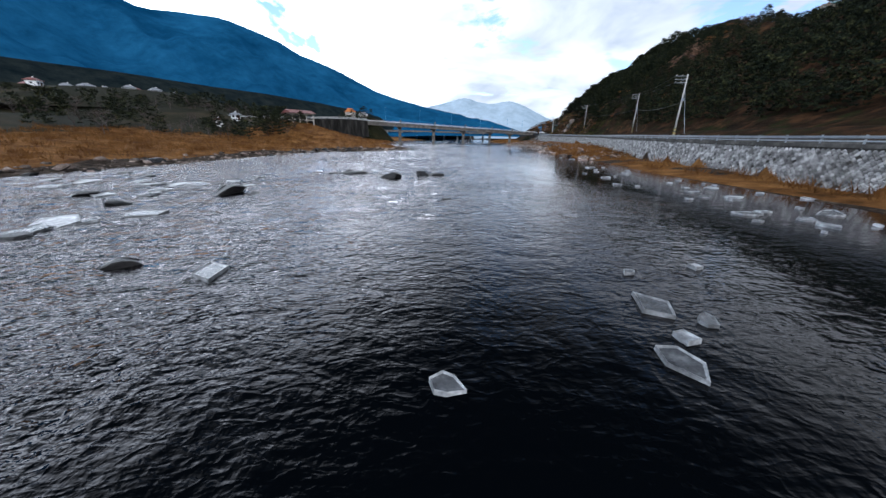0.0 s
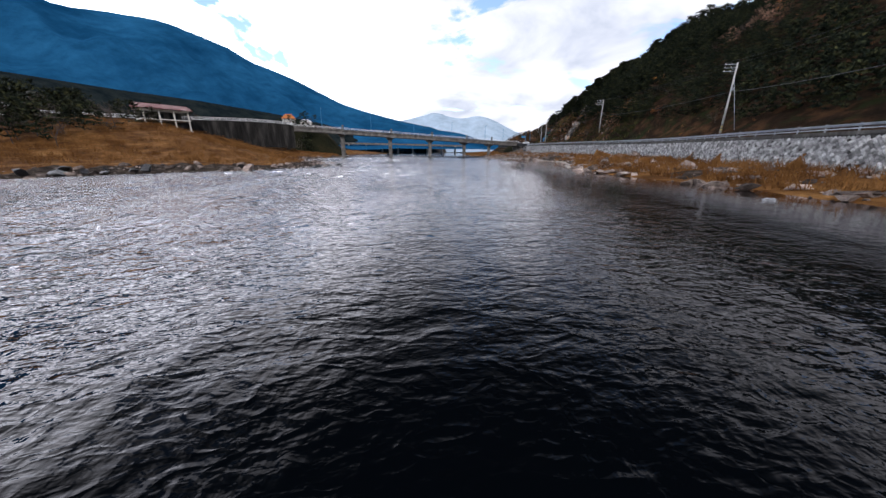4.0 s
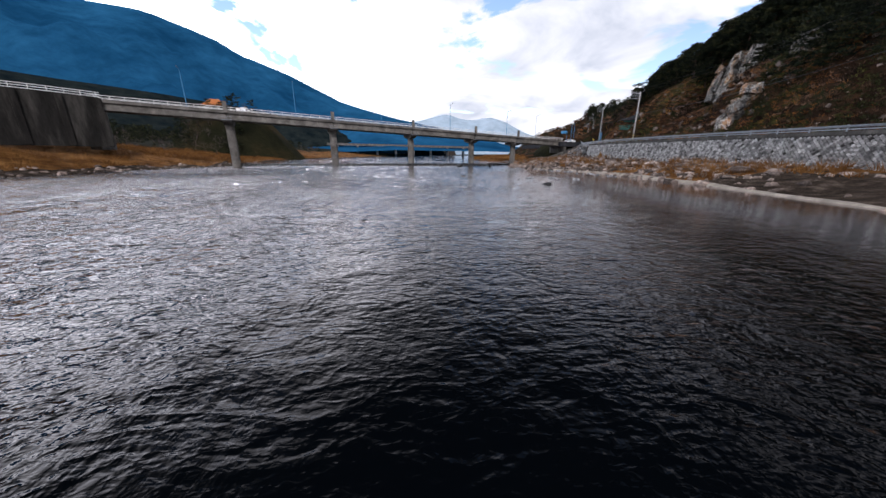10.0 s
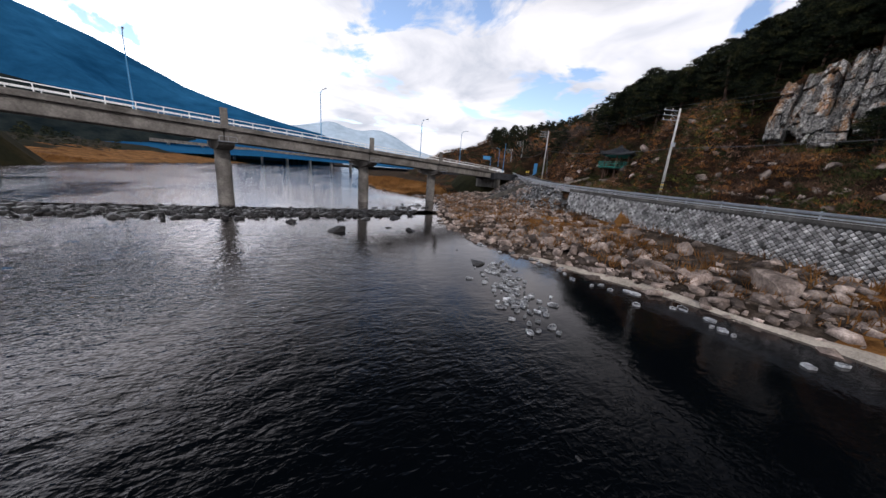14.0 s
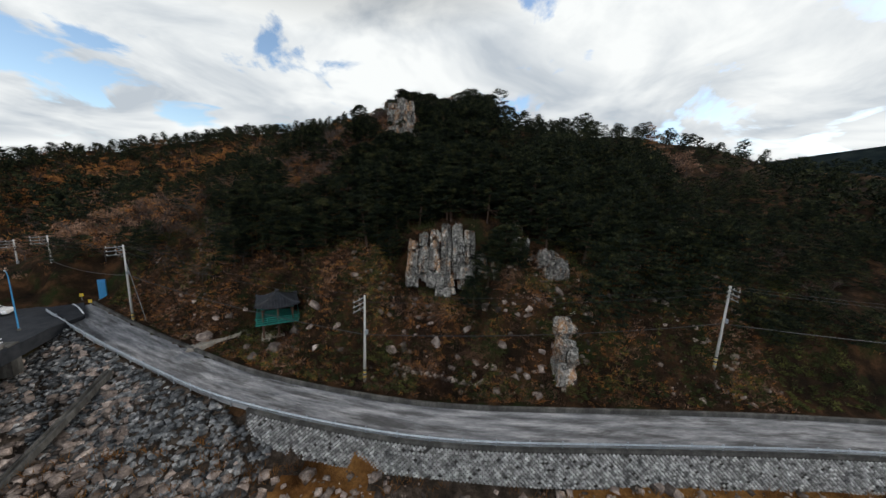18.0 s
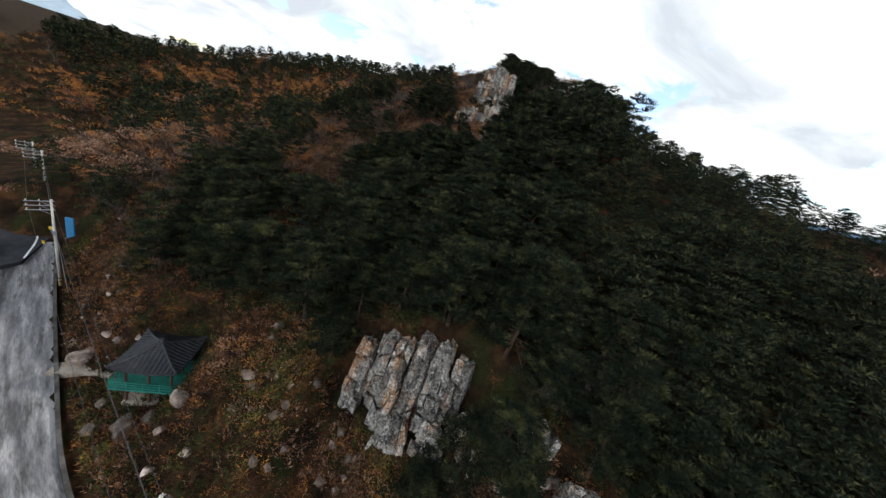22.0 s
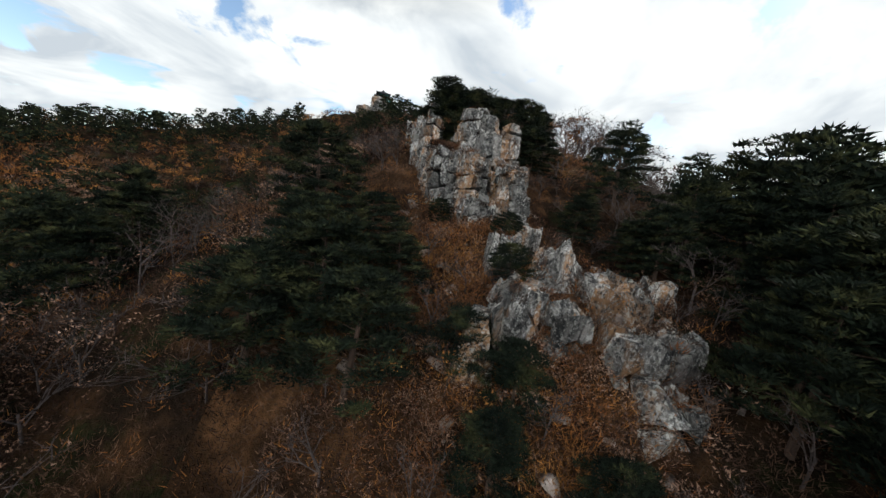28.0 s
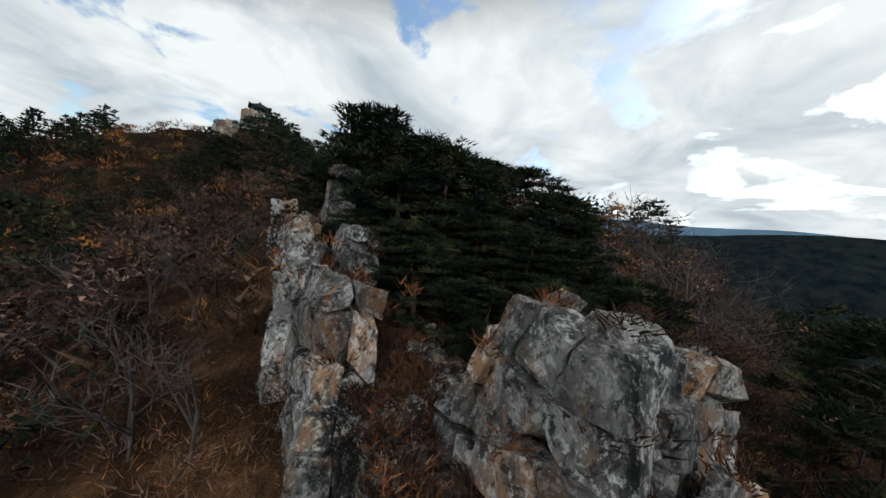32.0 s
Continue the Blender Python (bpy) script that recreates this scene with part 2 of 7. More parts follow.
def rock_material():
    """Jointed granite: dark joints, grey faces, pale lichen, ochre stains."""
    m = bpy.data.materials.new("jointed_granite")
    m.use_nodes = True
    nt = m.node_tree
    bsdf = nt.nodes["Principled BSDF"]
    bsdf.inputs["Roughness"].default_value = 0.88
    bsdf.inputs["Specular IOR Level"].default_value = 0.25
    geo = nt.nodes.new("ShaderNodeNewGeometry")
    def mapped(stretch, turn=(0, 0, 0)):
        mp = nt.nodes.new("ShaderNodeMapping")
        mp.inputs["Scale"].default_value, mp.inputs["Rotation"].default_value = stretch, turn
        nt.links.new(geo.outputs["Position"], mp.inputs[0])
        return mp.outputs[0]
    def tex(scale, stretch, detail=6.0, rough=0.65):
        n = nt.nodes.new("ShaderNodeTexNoise")
        n.inputs["Scale"].default_value, n.inputs["Detail"].default_value, n.inputs["Roughness"].default_value = scale, detail, rough
        nt.links.new(mapped(stretch, (0.3, 0.2, 0.5)), n.inputs["Vector"])
        return n.outputs["Fac"]
    def joints(scale, stretch):
        v = nt.nodes.new("ShaderNodeTexVoronoi")
        v.feature = "DISTANCE_TO_EDGE"
        v.inputs["Scale"].default_value = scale
        w = nt.nodes.new("ShaderNodeTexNoise")
        w.inputs["Scale"].default_value = 1.3
        mix = nt.nodes.new("ShaderNodeVectorMath")
        mix.operation = "MULTIPLY_ADD"
        mix.inputs[1].default_value = (0.5, 0.5, 0.5)
        at = mapped(stretch, (0.25, -0.2, 0.4))
        nt.links.new(at, w.inputs["Vector"])
        nt.links.new(w.outputs["Color"], mix.inputs[0])
        nt.links.new(at, mix.inputs[2])
        nt.links.new(mix.outputs[0], v.inputs["Vector"])
        return v.outputs["Distance"]
    def span(value, lo, hi, a=0.0, b=1.0):
        k = nt.nodes.new("ShaderNodeMapRange")
        for key, q in (("From Min", lo), ("From Max", hi), ("To Min", a), ("To Max", b)):
            k.inputs[key].default_value = q
        nt.links.new(value, k.inputs["Value"])
        return k.outputs[0]
    def blend(fac, a, b):
        x = nt.nodes.new("ShaderNodeMix")
        x.data_type = "RGBA"
        nt.links.new(fac, x.inputs["Factor"])
        for key, q in (("A", a), ("B", b)):
            if isinstance(q, tuple):
                x.inputs[key].default_value = (*q, 1)
            else:
                nt.links.new(q, x.inputs[key])
        return x.outputs["Result"]
    c = blend(span(tex(1.1, (1, 1, 0.5), 9, 0.7), 0.40, 0.58), (0.024, 0.023, 0.023), (0.24, 0.222, 0.202))
    c = blend(span(tex(0.45, (1, 1, 0.35)), 0.515, 0.59, 0, 0.8), c, (0.36, 0.185, 0.080))
    c = blend(span(tex(2.4, (1, 1, 0.8), 8, 0.75), 0.53, 0.58, 0, 0.75), c, (0.56, 0.53, 0.48))
    c = blend(span(tex(3.1, (1, 1, 1), 6, 0.7), 0.53, 0.59, 0, 0.9), c, (0.020, 0.020, 0.020))
    c = blend(span(tex(7.0, (1, 1, 0.8), 6, 0.75), 0.545, 0.59, 0, 0.65), c, (0.55, 0.54, 0.51))
    c = blend(span(tex(11.0, (1, 1, 0.6), 5, 0.7), 0.57, 0.64, 0, 0.5), c, (0.020, 0.019, 0.018))
    big, small = joints(0.8, (1, 1, 0.7)), joints(2.3, (1, 1, 0.75))
    c = blend(span(big, 0.0, 0.025, 0.35, 0), c, (0.012, 0.011, 0.010))
    c = blend(span(small, 0.0, 0.025, 0.30, 0), c, (0.02, 0.018, 0.016))
    info = nt.nodes.new("ShaderNodeObjectInfo")
    hs = nt.nodes.new("ShaderNodeHueSaturation")
    nt.links.new(c, hs.inputs["Color"])
    nt.links.new(span(info.outputs["Random"], 0, 1, 0.42, 1.3), hs.inputs["Value"])
    nt.links.new(hs.outputs[0], bsdf.inputs["Base Color"])
    def add(a, b, k):
        q = nt.nodes.new("ShaderNodeMath")
        q.operation = "MULTIPLY_ADD"
        nt.links.new(b, q.inputs[0])
        q.inputs[1].default_value = k
        if isinstance(a, float):
            q.inputs[2].default_value = a
        else:
            nt.links.new(a, q.inputs[2])
        return q.outputs[0]
    h = add(0.0, span(big, 0.0, 0.05), 0.07)
    h = add(h, span(small, 0.0, 0.05), 0.05)
    h = add(h, tex(5.0, (1, 1, 0.7), 9, 0.75), 0.5)
    b = nt.nodes.new("ShaderNodeBump")
    b.inputs["Strength"].default_value, b.inputs["Distance"].default_value = 1.0, 0.22
    nt.links.new(h, b.inputs["Height"])
    nt.links.new(b.outputs[0], bsdf.inputs["Normal"])
    return m


M_WATER = water_material()
M_LITTER = material("leaf_litter", [(0.006, 0.005, 0.004), (0.022, 0.013, 0.008), (0.075, 0.038, 0.018)], 0.35, 0.95, 0.8, 12, spots=((0.016, 0.022, 0.008), 0.25, 0.52, 0.66), distance=0.2, spec=0.03)
M_DRY_SLOPE = material("dry_ridge_litter", [(0.015, 0.009, 0.006), (0.050, 0.026, 0.013), (0.16, 0.080, 0.036)], 0.45, 0.95, 0.9, 12, distance=0.25, spec=0.03)
M_GRASS = material("dry_reeds", [(0.050, 0.022, 0.008), (0.15, 0.070, 0.022), (0.27, 0.140, 0.048)], 0.30, 0.95, 0.9, 14, distance=0.25, spec=0.03)
M_GRAVEL = material("river_gravel", [(0.014, 0.011, 0.009), (0.040, 0.030, 0.023), (0.10, 0.078, 0.062)], 0.9, 0.95, 1.0, 8, distance=0.15, spec=0.03)
M_FIELD = material("winter_field", [(0.006, 0.007, 0.004), (0.015, 0.015, 0.008), (0.034, 0.026, 0.013)], 0.06, 0.95, 0.6, 14, distance=0.2, spec=0.03)
M_ASPHALT = material("worn_concrete_road", [(0.06, 0.06, 0.065), (0.19, 0.19, 0.20), (0.38, 0.37, 0.375)], 0.8, 0.9, 0.3, 9, stretch=(1.5, 0.22, 1), spots=((0.075, 0.073, 0.074), 0.55, 0.50, 0.62), distance=0.02, coords="along")
M_NEW_ASPHALT = material("dark_asphalt", [(0.022, 0.024, 0.028), (0.042, 0.044, 0.050)], 1.0, 0.9, 0.3, 20, distance=0.01, spec=0.1)
M_CONCRETE = material("weathered_concrete", [(0.065, 0.060, 0.055), (0.12, 0.113, 0.105), (0.20, 0.188, 0.175)], 0.5, 0.9, 0.25, 10, spots=((0.10, 0.095, 0.09), 0.8, 0.55, 0.75), distance=0.02, spec=0.12)
M_DARK_CONCRETE = material("stained_concrete", [(0.028, 0.027, 0.025), (0.065, 0.062, 0.058), (0.13, 0.125, 0.115)], 0.6, 0.9, 0.3, 10, stretch=(1, 1, 0.35), distance=0.02, spec=0.12)
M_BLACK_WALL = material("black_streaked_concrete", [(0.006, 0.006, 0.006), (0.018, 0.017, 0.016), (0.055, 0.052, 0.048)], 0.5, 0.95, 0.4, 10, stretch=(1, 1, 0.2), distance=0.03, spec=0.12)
M_SHRUB = material("evergreen_shrub", [(0.010, 0.013, 0.005), (0.034, 0.040, 0.013), (0.12, 0.115, 0.030)], 0.3, 0.85, 0.0, 12, spread=0.6, spec=0.1)
M_STONE = material("wall_stone", [(0.08, 0.08, 0.08), (0.26, 0.255, 0.25), (0.50, 0.49, 0.48)], 1.6, 0.85, 0.5, 7, spread=0.5, distance=0.03, spec=0.12)
M_MORTAR = material("dark_mortar", [(0.02, 0.019, 0.018), (0.05, 0.046, 0.042)], 1.0, 0.95, 0.4, 8, distance=0.03)
M_STEEL = material("galvanised_steel", [(0.20, 0.22, 0.25), (0.33, 0.36, 0.39)], 1.5, 0.45, 0.05, 8, metal=0.6, distance=0.01)
M_POLE = material("pole_concrete", [(0.34, 0.33, 0.31), (0.46, 0.45, 0.43)], 1.5, 0.85, 0.15, 8, distance=0.01)
M_ROCK = rock_material()
M_BOULDER = material("river_boulder", [(0.060, 0.047, 0.040), (0.165, 0.130, 0.112), (0.36, 0.295, 0.255)], 1.1, 0.85, 0.6, 8, spread=0.75, distance=0.05, spec=0.12)
M_WET = material("wet_rock", [(0.010, 0.010, 0.011), (0.030, 0.029, 0.029)], 1.5, 0.45, 0.8, 7, spread=0.3, spec=0.25, distance=0.04)
M_ICE_CLEAR = material("clear_grey_ice", [(0.02, 0.021, 0.023), (0.06, 0.062, 0.066), (0.16, 0.165, 0.17)], 3.0, 0.22, 0.4, 6, spread=0.4, spec=0.5, distance=0.02)
M_ICE = material("river_ice", [(0.06, 0.063, 0.066), (0.19, 0.197, 0.205), (0.48, 0.50, 0.52)], 3.0, 0.3, 0.4, 6, spread=0.4, spec=0.5, distance=0.02)
M_SAND = material("pale_sand", [(0.16, 0.14, 0.115), (0.36, 0.315, 0.265)], 0.8, 0.95, 0.4, 12, distance=0.04)
M_BARK = material("pine_bark", [(0.035, 0.022, 0.016), (0.09, 0.055, 0.038)], 3.0, 0.95, 0.8, 6, stretch=(1, 1, 0.3), distance=0.03)
M_TWIG = material("grey_twigs", [(0.03, 0.023, 0.021), (0.11, 0.085, 0.077)], 2.0, 0.95, 0.2, 6, distance=0.01)
M_NEEDLE = material("pine_needles", [(0.004, 0.006, 0.0045), (0.012, 0.017, 0.010), (0.066, 0.066, 0.025)], 0.8, 0.85, 0.0, 6, spread=0.35, spec=0.08)
M_BRUSH = material("brown_brush", [(0.010, 0.006, 0.005), (0.038, 0.021, 0.014), (0.17, 0.098, 0.062)], 0.22, 0.95, 0.0, 12, spread=0.6, spec=0.1)
M_PALE = material("pale_withered_leaves", [(0.08, 0.045, 0.030), (0.20, 0.118, 0.080), (0.40, 0.26, 0.185)], 0.4, 0.95, 0.0, 12, spread=0.5, spec=0.1)
M_RUST = material("rust_leaves", [(0.035, 0.014, 0.007), (0.12, 0.046, 0.018), (0.27, 0.115, 0.045)], 0.5, 0.95, 0.0, 12, spread=0.5, spec=0.1)
M_RIPRAP = material("dark_riprap_stone", [(0.025, 0.027, 0.030), (0.095, 0.097, 0.10), (0.29, 0.28, 0.27)], 1.4, 0.85, 0.5, 7, spread=0.8, distance=0.03, spec=0.12)
M_OCHRE = material("ochre_leaves", [(0.10, 0.036, 0.010), (0.23, 0.090, 0.022), (0.40, 0.19, 0.045)], 0.3, 0.9, 0.0, 12, spread=0.4)


# ---------------------------------------------------------------- helpers of this scene
def link_mesh(name, verts, faces, mats, parent=None, label="", indices=None, smooth=False):
    me = bpy.data.meshes.new(name)
    me.from_pydata([tuple(v) for v in verts], [], [tuple(f) for f in faces])
    for m in mats if isinstance(mats, (list, tuple)) else [mats]:
        me.materials.append(m)
    if indices is not None:
        me.polygons.foreach_set("material_index", np.asarray(indices, dtype=np.int32))
    if smooth:
        me.polygons.foreach_set("use_smooth", np.ones(len(me.polygons), dtype=bool))
    me.update()
    ob = new(name, me)
    if parent:
        ob.parent = parent
    if label:
        ob["label"] = label
    return ob


def fast_mesh(name, verts, tris, mats, indices=None, parent=None):
    """A large triangle mesh straight from arrays."""
    me = bpy.data.meshes.new(name)
    verts, tris = np.asarray(verts, np.float32), np.asarray(tris, np.int32)
    me.vertices.add(len(verts))
    me.vertices.foreach_set("co", verts.ravel())
    me.loops.add(len(tris) * 3)
    me.loops.foreach_set("vertex_index", tris.ravel())
    me.polygons.add(len(tris))
    me.polygons.foreach_set("loop_start", np.arange(0, len(tris) * 3, 3, dtype=np.int32))
    for m in mats if isinstance(mats, (list, tuple)) else [mats]:
        me.materials.append(m)
    if indices is not None:
        me.polygons.foreach_set("material_index", np.asarray(indices, np.int32))
    me.update(calc_edges=True)
    me.validate()
    ob = new(name, me)
    if parent:
        ob.parent = parent
    return ob


def part(name, bm, mat, parent=None, label="", smooth=False):
    """Links a bmesh as one mesh object under a thing or a part."""
    me = bpy.data.meshes.new(name)
    if smooth:
        for f in bm.faces:
            f.smooth = True
    bm.normal_update()
    bm.to_mesh(me)
    bm.free()
    for m in mat if isinstance(mat, (list, tuple)) else [mat]:
        me.materials.append(m)
    ob = new(name, me)
    if parent:
        ob.parent = parent
    if label:
        ob["label"] = label
    return ob


def empty(name, at=(0, 0, 0), turn=0.0):
    e = new(name)
    e.empty_display_size = 0.2
    e.location, e.rotation_euler = at, (0, 0, turn)
    return e


def box(size, at=(0, 0, 0), bevel=0.0, turn=0.0, bm=None):
    """A box with its centre at at, bevelled."""
    bm = bm or bmesh.new()
    m = Matrix.Translation(at) @ Matrix.Rotation(turn, 4, "Z") @ Matrix.Diagonal((*size, 1))
    vs = bmesh.ops.create_cube(bm, size=1.0, matrix=m)["verts"]
    if bevel:
        es = list({e for v in vs for e in v.link_edges})
        bmesh.ops.bevel(bm, geom=es, offset=bevel, segments=1, affect="EDGES", clamp_overlap=True)
    return bm


def rod(a, b, r0, r1=None, sides=8, bm=None):
    """A tapered rod from a to b."""
    bm = bm or bmesh.new()
    a, b = Vector(a), Vector(b)
    d = b - a
    m = Matrix.Translation((a + b) / 2) @ d.to_track_quat("Z", "Y").to_matrix().to_4x4()
    bmesh.ops.create_cone(bm, cap_ends=True, segments=sides, radius1=r0, radius2=r0 if r1 is None else r1, depth=d.length, matrix=m)
    return bm


def hash2(ix, iy, seed):
    h = (ix.astype(np.int64) * 374761393 + iy.astype(np.int64) * 668265263 + seed * 144269) & 0x7FFFFFFF
    h = ((h ^ (h >> 13)) * 1274126177) & 0x7FFFFFFF
    return ((h ^ (h >> 16)) & 0xFFFF) / 65535.0


def vnoise(x, y, seed=0):
    """Smooth value noise, -1 to 1."""
    x, y = np.asarray(x, float), np.asarray(y, float)
    ix, iy = np.floor(x), np.floor(y)
    fx, fy = x - ix, y - iy
    fx, fy = fx * fx * (3 - 2 * fx), fy * fy * (3 - 2 * fy)
    a, b = hash2(ix, iy, seed), hash2(ix + 1, iy, seed)
    c, d = hash2(ix, iy + 1, seed), hash2(ix + 1, iy + 1, seed)
    return ((a + (b - a) * fx) * (1 - fy) + (c + (d - c) * fx) * fy) * 2 - 1


def fbm(x, y, seed=0, octaves=4):
    s, a = 0, 1.0
    for i in range(octaves):
        s = s + a * vnoise(np.asarray(x) * 2 ** i, np.asarray(y) * 2 ** i, seed + i * 17)
        a *= 0.5
    return s


def along(line, step):
    """A polyline laid anew at even steps, with smooth bends."""
    p = np.array(line, float)
    for _ in range(3):
        q = [p[0]]
        for a, b in zip(p, p[1:]):
            q += [a * 0.75 + b * 0.25, a * 0.25 + b * 0.75]
        p = np.array(q + [p[-1]])
    d = np.concatenate([[0], np.cumsum(np.linalg.norm(np.diff(p[:, :2], axis=0), axis=1))])
    s = np.arange(0, d[-1], step)
    return np.stack([np.interp(s, d, p[:, i]) for i in range(p.shape[1])], 1)


def near_line(x, y, line):
    """For points: index of the nearest vertex of line, the signed distance (positive to the right of its way) and interpolated columns."""
    x, y = np.asarray(x, float), np.asarray(y, float)
    best, side, z = np.full(x.shape, 1e9), np.zeros(x.shape), np.zeros(x.shape)
    for a, b in zip(line, line[1:]):
        d = b[:2] - a[:2]
        l2 = max(d @ d, 1e-9)
        k = np.clip(((x - a[0]) * d[0] + (y - a[1]) * d[1]) / l2, 0, 1)
        px, py = a[0] + k * d[0], a[1] + k * d[1]
        dist = np.hypot(x - px, y - py)
        cr = (x - a[0]) * d[1] - (y - a[1]) * d[0]
        m = dist < best
        best = np.where(m, dist, best)
        side = np.where(m, np.where(cr >= 0, dist, -dist), side)
        if len(a) > 2:
            z = np.where(m, a[2] + k * (b[2] - a[2]), z)
    return side, z


# ---------------------------------------------------------------- the lie of the land
ROAD = along([(20, -60, 3.0), (33.5, 15, 3.3), (35.5, 35, 3.4), (41.5, 63, 3.8), (50, 88, 4.0), (58, 107, 4.2), (61.7, 125, 4.4), (62.8, 150, 4.8), (62.6, 170, 5.1), (62.3, 188, 5.2), (63.9, 199, 5.3),
              (67.2, 212, 5.4), (71.8, 222.5, 5.6), (77.8, 236, 6.2), (84, 249, 7.2)], 2.0)
SHORE_R = along([(14, -60), (27, 10), (26.5, 40), (30, 58), (30.5, 77), (30, 90), (34, 106), (41, 120), (46, 131), (46, 143), (48.3, 156), (49.2, 170), (48.3, 182), (43.5, 193), (42.2, 201), (43.2, 211), (47, 222), (52, 232), (50, 246), (43, 270), (48, 320), (70, 420), (90, 600)], 4.0)
SHORE_L = along([(-60, -60), (-42, 20), (-35, 55), (-34, 88), (-20, 98), (-10.5, 105), (-9, 122), (-16, 140), (-29, 154), (-33, 170), (-31, 196), (-25, 209), (-24, 222), (-34, 250), (-40, 300), (-30, 420), (-10, 600)], 4.0)
RIDGES = [
    (0.80, [(66, 192, 4), (74, 189, 11), (80, 187, 18), (90, 186, 25), (100, 193, 29), (112, 202, 33.5), (121, 199.5, 39), (130, 199, 44), (138, 200.5, 48.5), (147, 203, 52), (158, 204, 57), (174, 207, 58), (200, 213, 66), (234, 221, 76), (310, 228, 84)]),
    (0.55, [(234, 221, 76), (224, 262, 60), (200, 312, 48), (176, 331, 38), (140, 358, 27), (115, 392, 14)]),
    (0.72, [(130, 197, 45), (124, 190, 44), (119, 178, 43), (119, 160, 45), (117, 138, 42), (112, 115, 37.5), (107, 80, 35.5), (99, 20, 34), (88, -80, 31)]),
    (0.70, [(119, 178, 43), (134, 182, 48), (150, 187, 54), (160, 190, 59.5), (158, 170, 54), (153, 145, 48)]),
    (0.60, [(158, 204, 57), (160, 190, 59.5)]),
    (0.45, [(310, 228, 84), (290, 120, 60), (275, 40, 45), (260, -80, 36)]),
]
WATER_Z = 0.0
ROAD_COARSE = np.concatenate([ROAD[::3], ROAD[-1:]])
SHORE_R_COARSE, SHORE_L_COARSE = np.concatenate([SHORE_R[::2], SHORE_R[-1:]]), np.concatenate([SHORE_L[::2], SHORE_L[-1:]])
RIDGE_LINES = [(slope, along(line, 12.0)) for slope, line in RIDGES]


def hill(x, y):
    h = np.full(np.shape(x), -50.0)
    for slope, L in RIDGE_LINES:
        d, z = near_line(x, y, L)
        d = np.abs(d)
        k = z - slope * np.maximum(d - 3, 0) * (1 - 0.0012 * np.minimum(d, 150))
        m = np.maximum(h, k)
        h = m + 1.5 * np.log1p(np.exp(-np.abs(h - k) / 1.5))
    h = h + 1.6 * fbm(x / 22.0, y / 22.0, 5) + 0.5 * fbm(x / 6.0, y / 6.0, 9, 3)
    step = np.clip((y - 180.5) / 4, 0, 1) * np.clip((199 - y) / 4, 0, 1) * np.clip((84.0 - x) / 1.2, 0, 1)
    h = h * (1 - step) + np.minimum(h, 7.0 + 0.42 * (x - 68)) * step
    # level shelf under the pavilion
    shelf = np.exp(-(((x - 76.5) / 5.5) ** 2 + ((y - 213.2) / 5.5) ** 2) ** 2)
    return h * (1 - shelf) + np.minimum(h, 7.2) * shelf


def ground(x, y):
    """Height of the ground."""
    x, y = np.asarray(x, float), np.asarray(y, float)
    r, _ = near_line(x, y, SHORE_R_COARSE)
    l, _ = near_line(x, y, SHORE_L_COARSE)
    s, zr = near_line(x, y, ROAD_COARSE)
    bumps = 0.22 * fbm(x / 3.5, y / 3.5, 3, 3) + 0.25 * fbm(x / 11.0, y / 11.0, 4, 2)
    # right bank: up from the water to the wall's foot, then the road's bed, then the hill
    toe = np.clip(zr - 3.1, 0.6, 2.2)
    w = np.clip(r / np.maximum(r - (s + 3.0), 1.0), 0, 1)
    bank = toe * w ** 0.8 + bumps * np.clip(r / 3, 0, 1)
    slope_end = np.clip((y - 207) / 6, 0, 1)
    rip = zr - 0.25 + (s + 2.4) * 0.62 + bumps
    bank = np.where(s < -2.2, bank * (1 - slope_end) + np.maximum(bank, np.minimum(rip, zr - 0.3)) * slope_end, bank)
    foot = zr + 0.05 + np.clip(s - 3.0, 0, 9) * 0.35
    up = np.clip((s - 3.2) / 9.0, 0, 1)
    up = up * up * (3 - 2 * up)
    H = hill(x, y)
    hi = foot * (1 - up) + np.maximum(H, 5.0) * up
    hi = np.where(y > 256, np.minimum(hi, np.maximum(7.2, H)), hi)
    right = np.where(s < -2.35, bank, np.where(s < 3.0, zr - 0.12, hi))
    beyond = np.clip((y - 250) / 14, 0, 1)
    plain_r = 0.7 + 0.5 * bumps + 0.10 * np.clip(r, 0, 15) + np.maximum(H, 0)
    right = right * (1 - beyond) + plain_r * beyond
    # left bank: stones, a strip of reeds, a terrace, the valley floor
    q = np.maximum(-l, 0)
    left = 0.9 * np.clip(q / 7, 0, 1) + (2.2 + 5.6 * np.clip((y - 112) / 30, 0, 1) * np.clip((212 - y) / 14, 0, 1)) * np.clip((q - 6) / 22, 0, 1) ** 1.3 + 5.5 * np.clip((q - 30) / 40, 0, 1) + 0.035 * np.maximum(q - 60, 0) + bumps * np.clip(q / 3, 0, 1)
    left = left + 12 * fbm(x / 260.0, y / 260.0, 31, 2) * np.clip((q - 150) / 200, 0, 1)
    bed = -0.9 + 0.2 * bumps
    inside = (r < 0) & (l > 0)
    z = np.where(r >= 0, right, np.where(l <= 0, left, bed * np.clip(np.minimum(-r, l) / 2.5, 0, 1)))
    return np.where(inside, np.minimum(z, -0.05), z)


